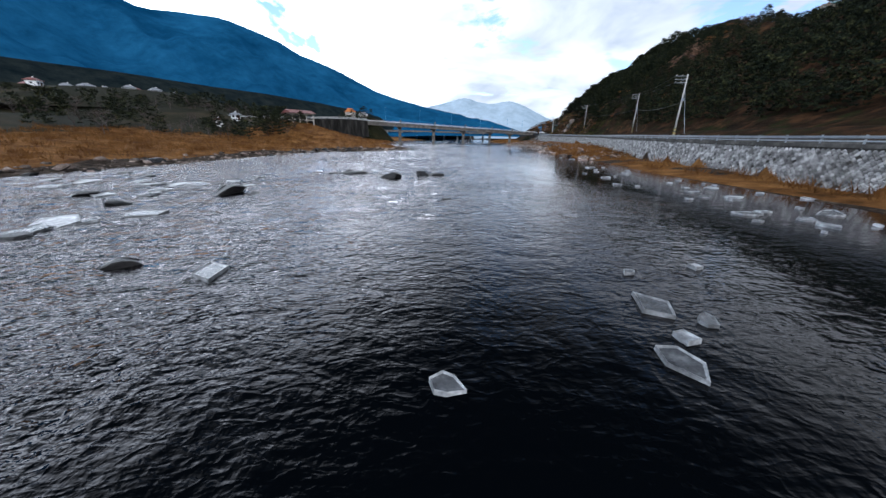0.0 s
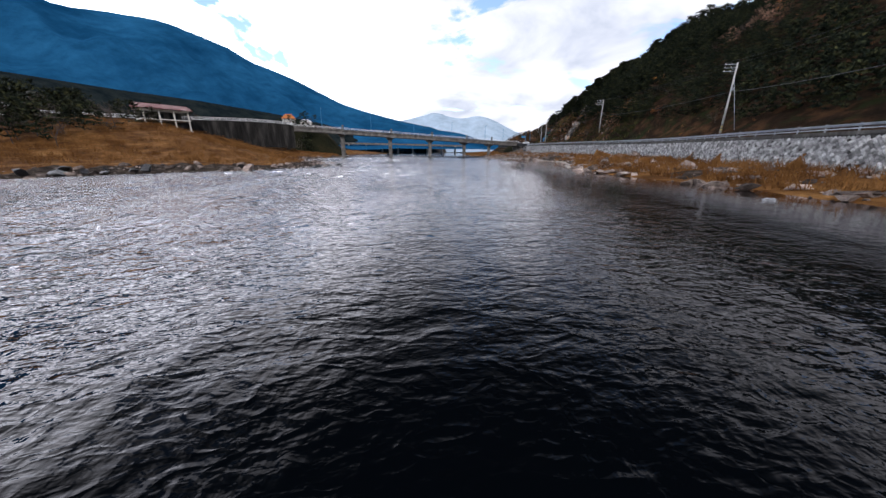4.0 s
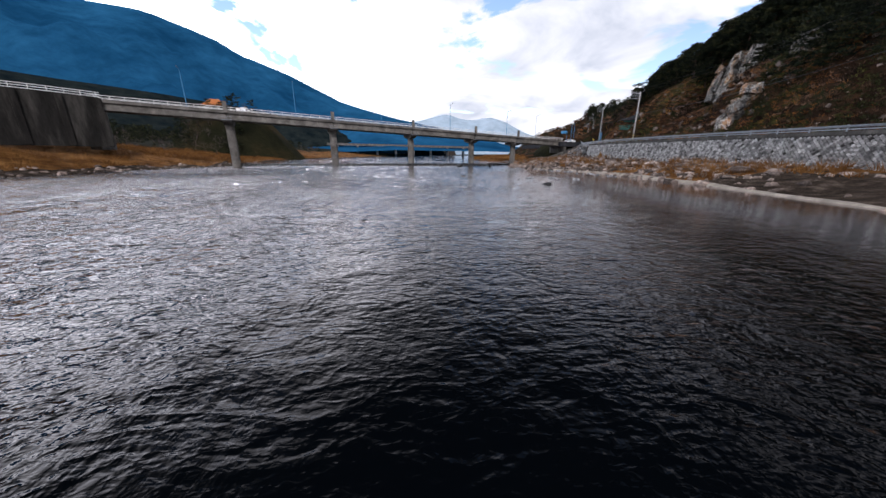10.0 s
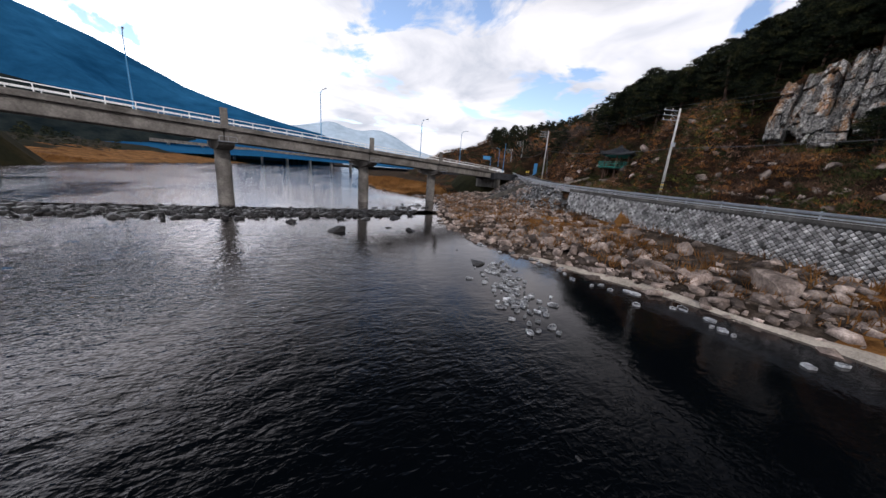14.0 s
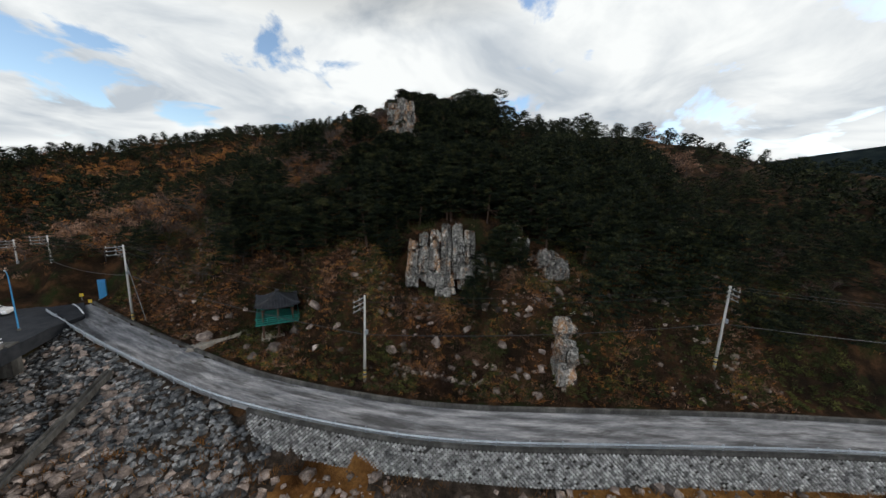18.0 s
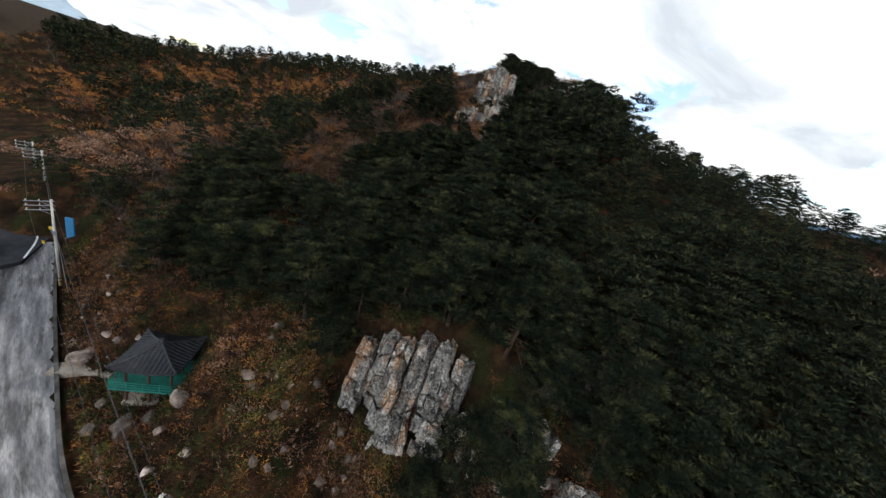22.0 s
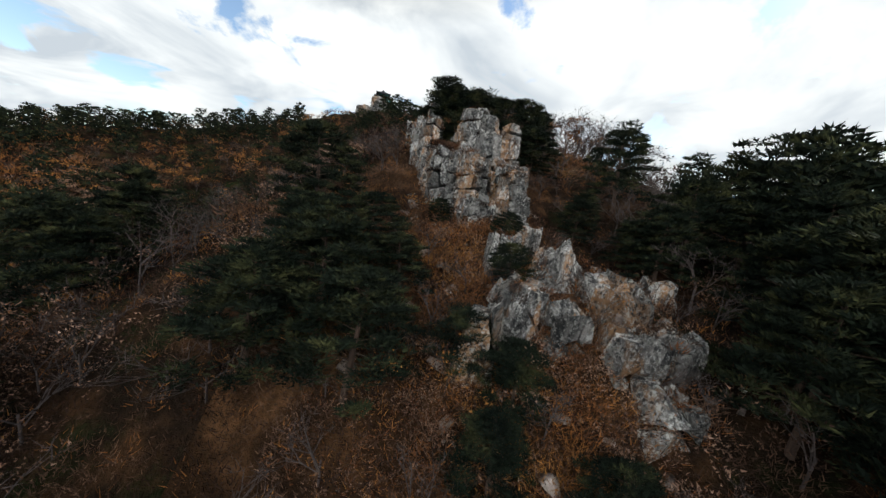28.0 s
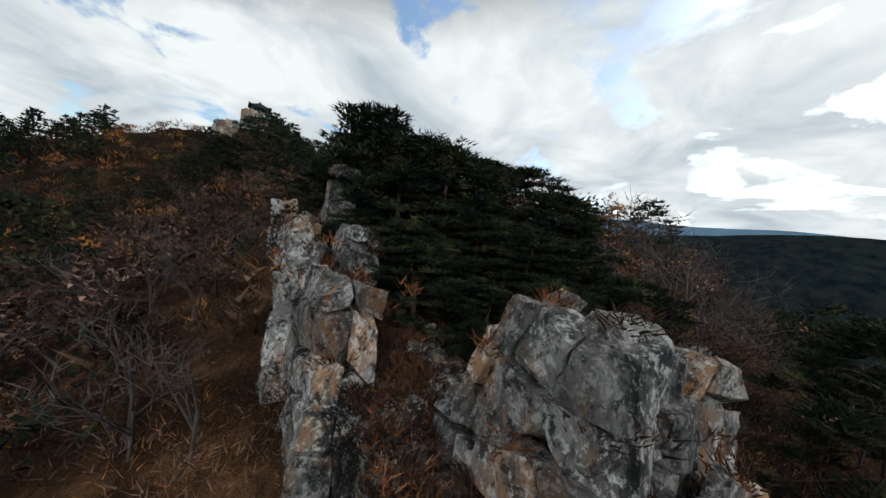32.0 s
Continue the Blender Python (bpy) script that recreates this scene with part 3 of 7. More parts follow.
def build_ground():
    def axis(parts):
        out = []
        for a, b, st in parts:
            out += list(np.arange(a, b, st))
        return np.array(out + [parts[-1][1]])
    xs = axis([(-4200, -1000, 400), (-1000, -200, 50), (-200, -70, 9), (-70, -15, 3), (-15, 18, 5), (18, 72, 1.5), (72, 175, 2.5), (175, 350, 6), (350, 1000, 50), (1000, 4200, 400)])
    ys = axis([(-3000, -600, 300), (-600, -70, 45), (-70, 20, 5), (20, 140, 2.5), (140, 262, 1.6), (262, 420, 5), (420, 1000, 40), (1000, 4600, 400)])
    X, Y = np.meshgrid(xs, ys)
    Z = np.concatenate([ground(X[i:i + 40], Y[i:i + 40]) for i in range(0, len(ys), 40)])
    n, k = len(xs), len(ys)
    verts = np.stack([X, Y, Z], -1).reshape(-1, 3)
    i = (np.arange(k - 1)[:, None] * n + np.arange(n - 1)[None]).ravel()
    faces = np.stack([i, i + 1, i + n + 1, i + n], 1)
    cx, cy, cz = [verts[faces].mean(1)[:, j] for j in range(3)]
    r, _ = near_line(cx, cy, SHORE_R)
    l, _ = near_line(cx, cy, SHORE_L)
    s, _ = near_line(cx, cy, ROAD)
    patch = fbm(cx / 9.0, cy / 9.0, 41, 3)
    idx = np.zeros(len(faces), int)
    idx[(r >= 0) & (s < -2.2)] = 1
    idx[(r >= 0) & (s < -2.2) & ((patch > np.where(cy < 168, 0.45, 0.05)) | ((cy > 178) & (cy < 250) & (patch > -0.45)))] = 2
    idx[(r >= 0) & (cy > 252) & (s > -90) & (cx < 62)] = 1
    dry = np.clip((cx - 98) / 10, 0, 1) * np.clip((cy - 192) / 8, 0, 1) + np.clip((cy - 218) / 14, 0, 1) * np.clip((cx - 92) / 10, 0, 1)
    # the north slope beyond keeps darker litter: its shade is put into the colour
    idx[(idx == 0) & (dry + 0.35 * patch > 0.5) & (cx < 320) & (cy < 217)] = 5
    q = -l
    idx[(q > 0) & (q < 5)] = 2
    idx[(q >= 5) & (q < 42 + 8 * patch)] = 1
    idx[q >= 42 + 8 * patch] = 3
    idx[(r < 0) & (l > 0)] = 2
    idx[(r >= 0) & (cy > 247) & (cx > 62)] = 0
    g = link_mesh("ground", verts, faces, [M_LITTER, M_GRASS, M_GRAVEL, M_FIELD, M_SAND, M_DRY_SLOPE], indices=idx, smooth=True)
    tagged(g, "river valley ground of leaf litter, dry reeds, gravel and fields", "ground", kind="structure")


build_ground()


def waves(x, y):
    """Short steep wavelets with crests across the stream, about a metre apart."""
    def crests(turn, across, down, seed):
        c, d = math.cos(radians(turn)), math.sin(radians(turn))
        return 0.62 - np.abs(fbm((x * c + y * d) * across, (y * c - x * d) * down, seed, 2))
    return 0.040 * crests(14, 0.55, 1.1, 201) + 0.026 * crests(-24, 0.8, 1.4, 211)


def water_sheet(name, xs, ys, z, calm, label):
    X, Y = np.meshgrid(np.array(xs, float), np.array(ys, float))
    n, k = len(xs), len(ys)
    i = (np.arange(k - 1)[:, None] * n + np.arange(n - 1)[None]).ravel()
    r, _ = near_line(X.ravel(), Y.ravel(), SHORE_R_COARSE)
    l, _ = near_line(X.ravel(), Y.ravel(), SHORE_L_COARSE)
    # slack water under the right bank, choppy water in the open stream
    h = np.clip((-r - 8) / 21, 0.08, 1.6) * calm
    Z = z + waves(X, Y) * (h * np.clip(l / 5, 0.1, 1) * np.clip((217 - Y.ravel()) / 6, 0, 1)).reshape(X.shape)
    ob = link_mesh(name, np.stack([X, Y, Z], -1).reshape(-1, 3), np.stack([i, i + 1, i + n + 1, i + n], 1), M_WATER, smooth=True)
    ob.data.attributes.new("wave_height", "FLOAT", "POINT").data.foreach_set("value", h.astype(np.float32))
    tagged(ob, label, "water", kind="structure")


water_sheet("water", [-4000, -150, -90, -60, -45] + list(np.arange(-38, 50, 0.36)) + [54, 60, 90, 150], [-2800, -100, -60, -30, -15] + list(np.arange(-8, 216.5, 0.30)), WATER_Z, 1.0, "dark rippled river water")
water_sheet("water_upstream", [-4000, -150, -60, 0, 60, 150], [219.0, 260, 400, 800], 0.34, 0.35, "pale shallow water held above a low stone weir")

# ---------------------------------------------------------------- road, wall and rail
def normals(line):
    d = np.gradient(line[:, :2], axis=0)
    d /= np.linalg.norm(d, axis=1)[:, None]
    return np.stack([d[:, 1], -d[:, 0]], 1)


def strip(name, line, profile, mat, label, category, kind="structure", closed=True):
    """A profile (offset to the right, height) swept along a line."""
    n = normals(line)
    k = len(profile)
    v = [(p[0] + q[0] * o, p[1] + q[1] * o, p[2] + h) for p, q in zip(line, n) for o, h in profile]
    f = []
    for i in range(len(line) - 1):
        for j in range(k if closed else k - 1):
            a, b = i * k + j, i * k + (j + 1) % k
            f.append((a, b, b + k, a + k))
    if closed:
        f += [tuple(range(k)), tuple(reversed([(len(line) - 1) * k + j for j in range(k)]))]
    ob = link_mesh(name, v, f, mat)
    run = np.concatenate([[0], np.cumsum(np.linalg.norm(np.diff(line[:, :2], axis=0), axis=1))])
    laid = np.array([(o, s, h) for s in run for o, h in profile], np.float32)
    ob.data.attributes.new("along", "FLOAT_VECTOR", "POINT").data.foreach_set("vector", laid.ravel())
    return tagged(ob, label, category, kind=kind)


strip("road", ROAD, [(-2.3, 0.0), (-2.3, -0.35), (2.3, -0.35), (2.3, 0.0), (0.0, 0.05)], M_ASPHALT, "narrow worn grey concrete road with tyre streaks", "road")
strip("kerb_wall", ROAD, [(2.32, -0.3), (2.32, 0.42), (2.62, 0.44), (2.62, -0.3)], M_DARK_CONCRETE, "low dark mossy concrete wall along the hillside of the road", "wall")
WALL_LINE = ROAD[ROAD[:, 1] < 209]
strip("retaining_wall", WALL_LINE, [(-2.45, 0.12), (-2.45, -0.15), (-2.62, -0.15), (-3.25, -3.4), (-2.3, -3.4), (-2.3, 0.12)], M_MORTAR, "dark mortar bed of a stone retaining wall", "wall")
strip("wall_coping", WALL_LINE, [(-2.72, 0.16), (-2.72, -0.12), (-2.32, -0.12), (-2.32, 0.16)], M_DARK_CONCRETE, "dark concrete coping on the retaining wall", "coping")

# ---------------------------------------------------------------- guard rail, wall stones
def frames_along(line, offset, step):
    """Places beside a line: point and heading."""
    n = normals(line)
    p = np.column_stack([line[:, :2] + n * offset, line[:, 2]])
    d = np.concatenate([[0], np.cumsum(np.linalg.norm(np.diff(p[:, :2], axis=0), axis=1))])
    for s in np.arange(0.5, d[-1] - 0.5, step):
        q = [np.interp(s, d, p[:, i]) for i in range(3)]
        i = min(np.searchsorted(d, s), len(p) - 1)
        t = p[i] - p[i - 1]
        yield Vector(q), math.atan2(t[1], t[0])


def shared(name, mesh, mat_world, parent=None):
    ob = new(name, mesh)
    ob.matrix_world = mat_world
    if parent:
        ob.parent = parent
    return ob


def mesh_of(name, bm, mat, smooth=False):
    ob = part(name, bm, mat, smooth=smooth)
    me = ob.data
    bpy.data.objects.remove(ob)
    return me


def guard_rail():
    rail = tagged(empty("guard_rail"), "galvanised steel guard rail with blue-grey beams along the road", "guard rail")
    n = normals(ROAD)
    for h in (0.62, 0.36):
        prof = [(-2.52, h + 0.11), (-2.58, h + 0.05), (-2.53, h), (-2.58, h - 0.05), (-2.52, h - 0.11), (-2.49, h - 0.11), (-2.50, h), (-2.49, h + 0.11)] if h > 0.5 else [(-2.55, h + 0.05), (-2.55, h - 0.05), (-2.49, h - 0.05), (-2.49, h + 0.05)]
        ob = strip("beam", ROAD[ROAD[:, 1] > -20], prof, M_STEEL, "", "")
        del ob["kind"]
        ob.parent = rail
    b = rod((0, 0, -0.3), (0, 0, 0.78), 0.06, sides=8)
    box((0.12, 0.12, 0.02), (0, 0, 0.79), bm=b)
    box((0.05, 0.14, 0.16), (0, -0.06, 0.62), bm=b)
    post = mesh_of("post", b, M_STEEL)
    for p, a in frames_along(ROAD[ROAD[:, 1] > -20], -2.42, 3.0):
        shared("post", post, Matrix.Translation(p) @ Matrix.Rotation(a, 4, "Z"), rail)


guard_rail()


def lump(seed, n=2, flat=0.7, jag=0.22):
    """A faceted stone of about unit size, as arrays."""
    rng = np.random.RandomState(seed)
    bm = bmesh.new()
    bmesh.ops.create_icosphere(bm, subdivisions=n, radius=0.5)
    v = np.array([q.co[:] for q in bm.verts])
    f = np.array([[q.index for q in p.verts] for p in bm.faces])
    bm.free()
    for _ in range(13):
        d = rng.normal(size=3)
        d /= np.linalg.norm(d)
        cut = rng.uniform(0.15, 0.34)
        over = np.maximum(v @ d - cut, 0)
        v = v - over[:, None] * d
    v = v * 1.38 + rng.normal(size=v.shape) * jag * 0.03
    v *= np.array([rng.uniform(0.85, 1.3), rng.uniform(0.75, 1.0), flat * rng.uniform(0.8, 1.2)])
    return v, f


def chip(seed):
    """A broken block of stone: a skewed box with its corners knocked about, as arrays."""
    rng = np.random.RandomState(seed)
    v = np.array([(x, y, z) for z in (-0.5, 0.5) for y in (-0.5, 0.5) for x in (-0.5, 0.5)]) * np.array([1.0, rng.uniform(0.55, 0.95), rng.uniform(0.4, 0.8)])
    v = v + rng.uniform(-0.17, 0.17, (8, 3))
    v[4:, :2] *= rng.uniform(0.5, 0.85)
    f = np.array([(0, 2, 3), (0, 3, 1), (4, 5, 7), (4, 7, 6), (0, 1, 5), (0, 5, 4), (2, 6, 7), (2, 7, 3), (0, 4, 6), (0, 6, 2), (1, 3, 7), (1, 7, 5)])
    a = Euler(rng.uniform(-0.5, 0.5, 3)).to_matrix()
    return v @ np.array(a).T, f


LUMPS = [lump(100 + i, 3, 0.75) for i in range(10)]
SMALL_LUMPS = [chip(200 + i) for i in range(12)]


def wall_stones():
    """Stones laid in a diamond pattern on the wall's sloping face."""
    wall = bpy.data.objects["retaining_wall"]
    rng = np.random.RandomState(4)
    meshes = []
    pitch, rise, rows = 0.38, 0.19, 16
    for i in range(5):
        b = bmesh.new()
        ring = [(x * pitch * 0.5 * rng.uniform(0.80, 0.93), z * rise * rng.uniform(0.80, 0.93)) for x, z in ((1, 0), (0, 1), (-1, 0), (0, -1))]
        low = [b.verts.new((x, 0.06, z)) for x, z in ring]
        top = [b.verts.new((x * 0.84, -0.05 - rng.uniform(0, 0.03), z * 0.84)) for x, z in ring]
        mid = b.verts.new((rng.uniform(-0.03, 0.03), -0.09, rng.uniform(-0.03, 0.03)))
        for j in range(4):
            b.faces.new((low[j], low[(j + 1) % 4], top[(j + 1) % 4], top[j]))
            b.faces.new((top[j], top[(j + 1) % 4], mid))
        meshes.append(mesh_of("stone", b, M_STONE))
    rest_v, rest_f, count, base = [], [], 0, 0
    arrays = [(np.array([v.co[:] for v in m.vertices]), [tuple(p.vertices) for p in m.polygons]) for m in meshes]
    tri = [np.array([(q[0], q[i], q[i + 1]) for q in f for i in range(1, len(q) - 1)]) for _, f in arrays]
    lean = math.atan2(0.63, 3.25)
    for row in range(rows):
        h = -0.36 - row * rise
        off = -2.66 - 0.63 * (-0.15 - h) / 3.25
        for p, a in frames_along(WALL_LINE, off, pitch):
            p = p + Vector((math.cos(a), math.sin(a), 0)) * (pitch / 2 if row % 2 else 0.0) + Vector((0, 0, h))
            if p.y < -10 or rng.rand() < 0.03:
                continue
            k = rng.randint(5)
            turn = Matrix.Rotation(a, 4, "Z") @ Matrix.Rotation(math.pi, 4, "Z") @ Matrix.Rotation(lean, 4, "X") @ Matrix.Rotation(rng.normal() * 0.05, 4, "Y")
            m = Matrix.Translation(p) @ turn @ Matrix.Diagonal((rng.uniform(0.9, 1.05), 1.0, rng.uniform(0.9, 1.05), 1))
            if 181 < p.y < 196.5 and count < 300:
                shared("stone", meshes[k], m, wall)
                count += 1
            else:
                mm = np.array(m)
                v = arrays[k][0] @ mm[:3, :3].T + mm[:3, 3]
                rest_v.append(v)
                rest_f.append(tri[k] + base)
                base += len(v)
    ob = fast_mesh("stones", np.concatenate(rest_v), np.concatenate(rest_f), M_STONE, parent=wall)
    ob["kind"] = "stuff"


# ---------------------------------------------------------------- bridge
BRIDGE_A, BRIDGE_DIR = Vector((-2.2, 210.6, 0)), Vector((0.92, 0.392, 0)).normalized()
BRIDGE_BACK = Vector((-BRIDGE_DIR.y, BRIDGE_DIR.x, 0))
BRIDGE_TURN = math.atan2(BRIDGE_DIR.y, BRIDGE_DIR.x)


def deck_z(s):
    return 10.85 - 0.0415 * s


def on_bridge(s, back, z=0.0):
    p = BRIDGE_A + BRIDGE_DIR * s + BRIDGE_BACK * back
    return Vector((p.x, p.y, deck_z(s) + z))


def beam_between(name, s0, s1, back, z, w, h, mat, parent, bevel=0.02, label=""):
    a, b = on_bridge(s0, back, z), on_bridge(s1, back, z)
    d = b - a
    bm = box((d.length, w, h), bevel=bevel)
    ob = part(name, bm, mat, parent, label)
    ob.matrix_world = Matrix.Translation((a + b) / 2) @ d.to_track_quat("X", "Z").to_matrix().to_4x4()
    return ob


def bridge():
    br = tagged(empty("road_bridge", BRIDGE_A), "long concrete road bridge with white railings on round piers", "bridge")
    base = Matrix.Translation(BRIDGE_A).inverted()
    made = []
    spans = [-44, -22.3, 0, 21.4, 42.0, 58.6, 79.5]
    W = 5.8
    for s0, s1 in zip(spans, spans[1:]):
        made.append(beam_between("deck_slab", s0 + 0.03, s1 - 0.03, W / 2, -0.16, W, 0.30, M_CONCRETE, br))
        made.append(beam_between("kerb", s0, s1, 0.12, 0.12, 0.28, 0.25, M_CONCRETE, br))
        made.append(beam_between("kerb", s0, s1, W - 0.12, 0.12, 0.28, 0.25, M_CONCRETE, br))
        made.append(beam_between("asphalt", s0, s1, W / 2, 0.02, W - 0.6, 0.06, M_NEW_ASPHALT, br))
        for g in (0.7, 2.9, 5.1):
            made.append(beam_between("girder", s0 + 0.05, s1 - 0.05, g, -0.98, 0.55, 1.32, M_CONCRETE, br, 0.05))
        for side in (0.08, W - 0.08):
            for h in (0.55, 0.95):
                made.append(beam_between("rail", s0, s1, side, h, 0.07, 0.09, M_WHITE, br, 0.01))
            k = int((s1 - s0) / 2.0)
            for i in range(k):
                p = on_bridge(s0 + (i + 0.5) * (s1 - s0) / k, side, 0.5)
                ob = shared("railing_post", POST_MESH, Matrix.Translation(p) @ Matrix.Rotation(BRIDGE_TURN, 4, "Z"))
                ob.parent = br
                made.append(ob)
    for s in spans[1:-1]:
        foot = on_bridge(s, W / 2)
        top = deck_z(s) - 1.66
        g = 0.2 if s > -5 else 2.0
        pier = empty("pier")
        pier.parent = br
        made.append(pier)
        for back in (2.3,):
            c = on_bridge(s, back)
            b = rod((c.x, c.y, g - 2.0), (c.x, c.y, top - 0.9), 0.92, 0.86, 20)
            ob = part("column", b, M_CONCRETE, pier, smooth=False)
            made.append(ob)
        bm = bmesh.new()
        prof = [(W, 0), (W, -0.5), (W - 2.2, -1.0), (1.0, -1.0), (-0.5, -0.5), (-0.5, 0)]
        a = [bm.verts.new((-0.85, y, z)) for y, z in prof]
        c = [bm.verts.new((0.85, y, z)) for y, z in prof]
        n = len(a)
        for i in range(n):
            bm.faces.new((a[i], a[(i + 1) % n], c[(i + 1) % n], c[i]))
        bm.faces.new(a)
        bm.faces.new(list(reversed(c)))
        bmesh.ops.recalc_face_normals(bm, faces=bm.faces)
        cap = part("crosshead", bm, M_CONCRETE, pier)
        p = on_bridge(s, 0)
        cap.matrix_world = Matrix.Translation((p.x, p.y, top)) @ Matrix.Rotation(BRIDGE_TURN, 4, "Z")
        made.append(cap)
        # inspection stage and box on the pier, with a tall sheet-metal pipe cover
        b = box((1.9, 0.9, 0.08), (0, -0.95, -0.1))
        for x in (-0.9, 0, 0.9):
            rod((x, -1.35, -0.1), (x, -1.35, 0.5), 0.025, sides=6, bm=b)
        rod((-0.9, -1.35, 0.5), (0.9, -1.35, 0.5), 0.025, sides=6, bm=b)
        st = part("inspection_stage", b, M_STEEL, br)
        st.matrix_world = cap.matrix_world.copy()
        made.append(st)
        b = box((0.75, 0.32, 2.3), (0, -0.22, 0.95), 0.03)
        bx = part("pipe_cover", b, M_CONCRETE, br, "tall grey sheet-metal cover")
        bx.matrix_world = Matrix.Translation(on_bridge(s, 0)) @ Matrix.Rotation(BRIDGE_TURN, 4, "Z")
        made.append(bx)
    for s, length, depth in ((-44.6, 1.6, 9.0), (80.1, 1.6, 4.0)):
        b = box((length, W + 0.8, depth), (0, W / 2, -depth / 2 - 0.02), 0.05)
        ab = part("abutment", b, M_DARK_CONCRETE, br)
        ab.matrix_world = Matrix.Translation(on_bridge(s, 0)) @ Matrix.Rotation(BRIDGE_TURN, 4, "Z")
        made.append(ab)
    bpy.context.view_layer.update()
    inv = Matrix.Translation(BRIDGE_A).inverted()
    for ob in made:
        if ob.parent == br:
            ob.matrix_parent_inverse = inv


M_WHITE = plain("white_paint", (0.78, 0.79, 0.80), 0.5)
M_BLUE = plain("blue_paint", (0.05, 0.22, 0.42), 0.45)
POST_MESH = mesh_of("railing_post", box((0.09, 0.09, 1.0), (0, 0, 0.0), 0.01), M_WHITE)
bridge()


def street_lamp(at, turn, h=8.0, label="blue steel street lamp on the bridge"):
    e = tagged(empty("street_lamp", at, turn), label, "street lamp", "street lamps")
    part("pole", rod((0, 0, 0), (0, 0, h), 0.09, 0.055, 10), M_BLUE, e)
    b = rod((0, 0, h - 0.05), (0.5, 0, h + 0.35), 0.045, 0.04)
    rod((0.5, 0, h + 0.35), (1.5, 0, h + 0.45), 0.04, 0.035, bm=b)
    part("arm", b, M_BLUE, e)
    part("lamp_head", box((0.6, 0.2, 0.12), (1.7, 0, h + 0.43), 0.04), M_STEEL, e)
    part("base", box((0.35, 0.35, 0.3), (0, 0, 0.15), 0.03), M_CONCRETE, e)


for s, back, t in ((-30, 5.5, -90), (-8, 5.5, -90), (14, 5.5, -90), (36, 5.5, -90), (58, 5.5, -90), (71, 5.5, -90)):
    street_lamp(on_bridge(s, back, 0.02), BRIDGE_TURN + radians(t))

# ---------------------------------------------------------------- poles and wires
POLES = [(46.5, 63.6, 10.5), (64.8, 109.3, 11.5), (69.3, 157.0, 10.2), (68.3, 198.4, 10.2), (81.5, 236.9, 12.0), (90.0, 258.2, 12.2), (93.3, 268.5, 10.6)]
M_BAND = plain("yellow_band", (0.62, 0.42, 0.03), 0.6)
M_BLACK = plain("black_rubber", (0.02, 0.02, 0.022), 0.6)
M_WIRE = plain("dark_cable", (0.05, 0.05, 0.055), 0.6)
M_PORCELAIN = plain("porcelain", (0.55, 0.50, 0.45), 0.3)


def power_pole(x, y, h, turn, arms, stay):
    z = min(float(ground(np.array([x]), np.array([y]))[0]), 5.6 if y > 250 else 99.0)
    e = tagged(empty("power_pole", (x, y, z), turn), "tall grey concrete power pole with steel crossarms beside the road", "pole", "power poles")
    part("shaft", rod((0, 0, -0.4), (0, 0, h), 0.17, 0.095, 12), M_POLE, e, smooth=True)
    for i in range(4):
        part("warning_band", rod((0, 0, 0.5 + i * 0.28), (0, 0, 0.64 + i * 0.28), 0.178, 0.176, 12), M_BAND if i % 2 == 0 else M_BLACK, e, "yellow and black warning band")
    for k in range(arms):
        zz = h - 0.25 - 0.55 * k
        arm = part("crossarm", box((2.2, 0.08, 0.08), (-0.85, 0.1, zz), 0.01), M_STEEL, e)
        for q in (0.1, -0.85, -1.8):
            part("insulator", rod((q, 0.1, zz + 0.04), (q, 0.1, zz + 0.24), 0.05, 0.035, 8), M_PORCELAIN, arm)
        part("brace", rod((-0.1, 0.1, zz - 0.5), (-0.9, 0.1, zz - 0.03), 0.02, sides=6), M_STEEL, e)
    part("meter_box", box((0.35, 0.25, 0.5), (0, -0.25, h - 4.2), 0.02), M_STEEL, e)
    if stay:
        part("stay_wire", rod((0, 0.05, h - 2.0), (0.6, -2.6, -0.3), 0.03, sides=6), M_STEEL, e)
    return Vector((x, y, z + h))


def tube(pts, r, sides=6):
    """One unbroken round bar through points."""
    bm = bmesh.new()
    pts = [Vector(p) for p in pts]
    rings = []
    for i, p in enumerate(pts):
        t = (pts[min(i + 1, len(pts) - 1)] - pts[max(i - 1, 0)]).normalized()
        u = t.cross(Vector((0, 0, 1)))
        u = u.normalized() if u.length > 1e-4 else Vector((1, 0, 0))
        w = t.cross(u)
        rings.append([bm.verts.new(p + (u * math.cos(a) + w * math.sin(a)) * r) for a in (k * math.tau / sides for k in range(sides))])
    for a, b in zip(rings, rings[1:]):
        for k in range(sides):
            bm.faces.new((a[k], a[(k + 1) % sides], b[(k + 1) % sides], b[k]))
    bm.faces.new(list(reversed(rings[0])))
    bm.faces.new(rings[-1])
    return bm


def sagging(name, a, b, sag, r, label):
    pts = [a.lerp(b, t) - Vector((0, 0, 4 * sag * t * (1 - t))) for t in np.linspace(0, 1, 13)]
    tagged(part(name, tube(pts, r, 5), M_WIRE), label, "cable", "overhead cables")


tops = [power_pole(x, y, h, radians(-8 - 4 * i), 3, i in (0, 1, 4)) for i, (x, y, h) in enumerate(POLES)]
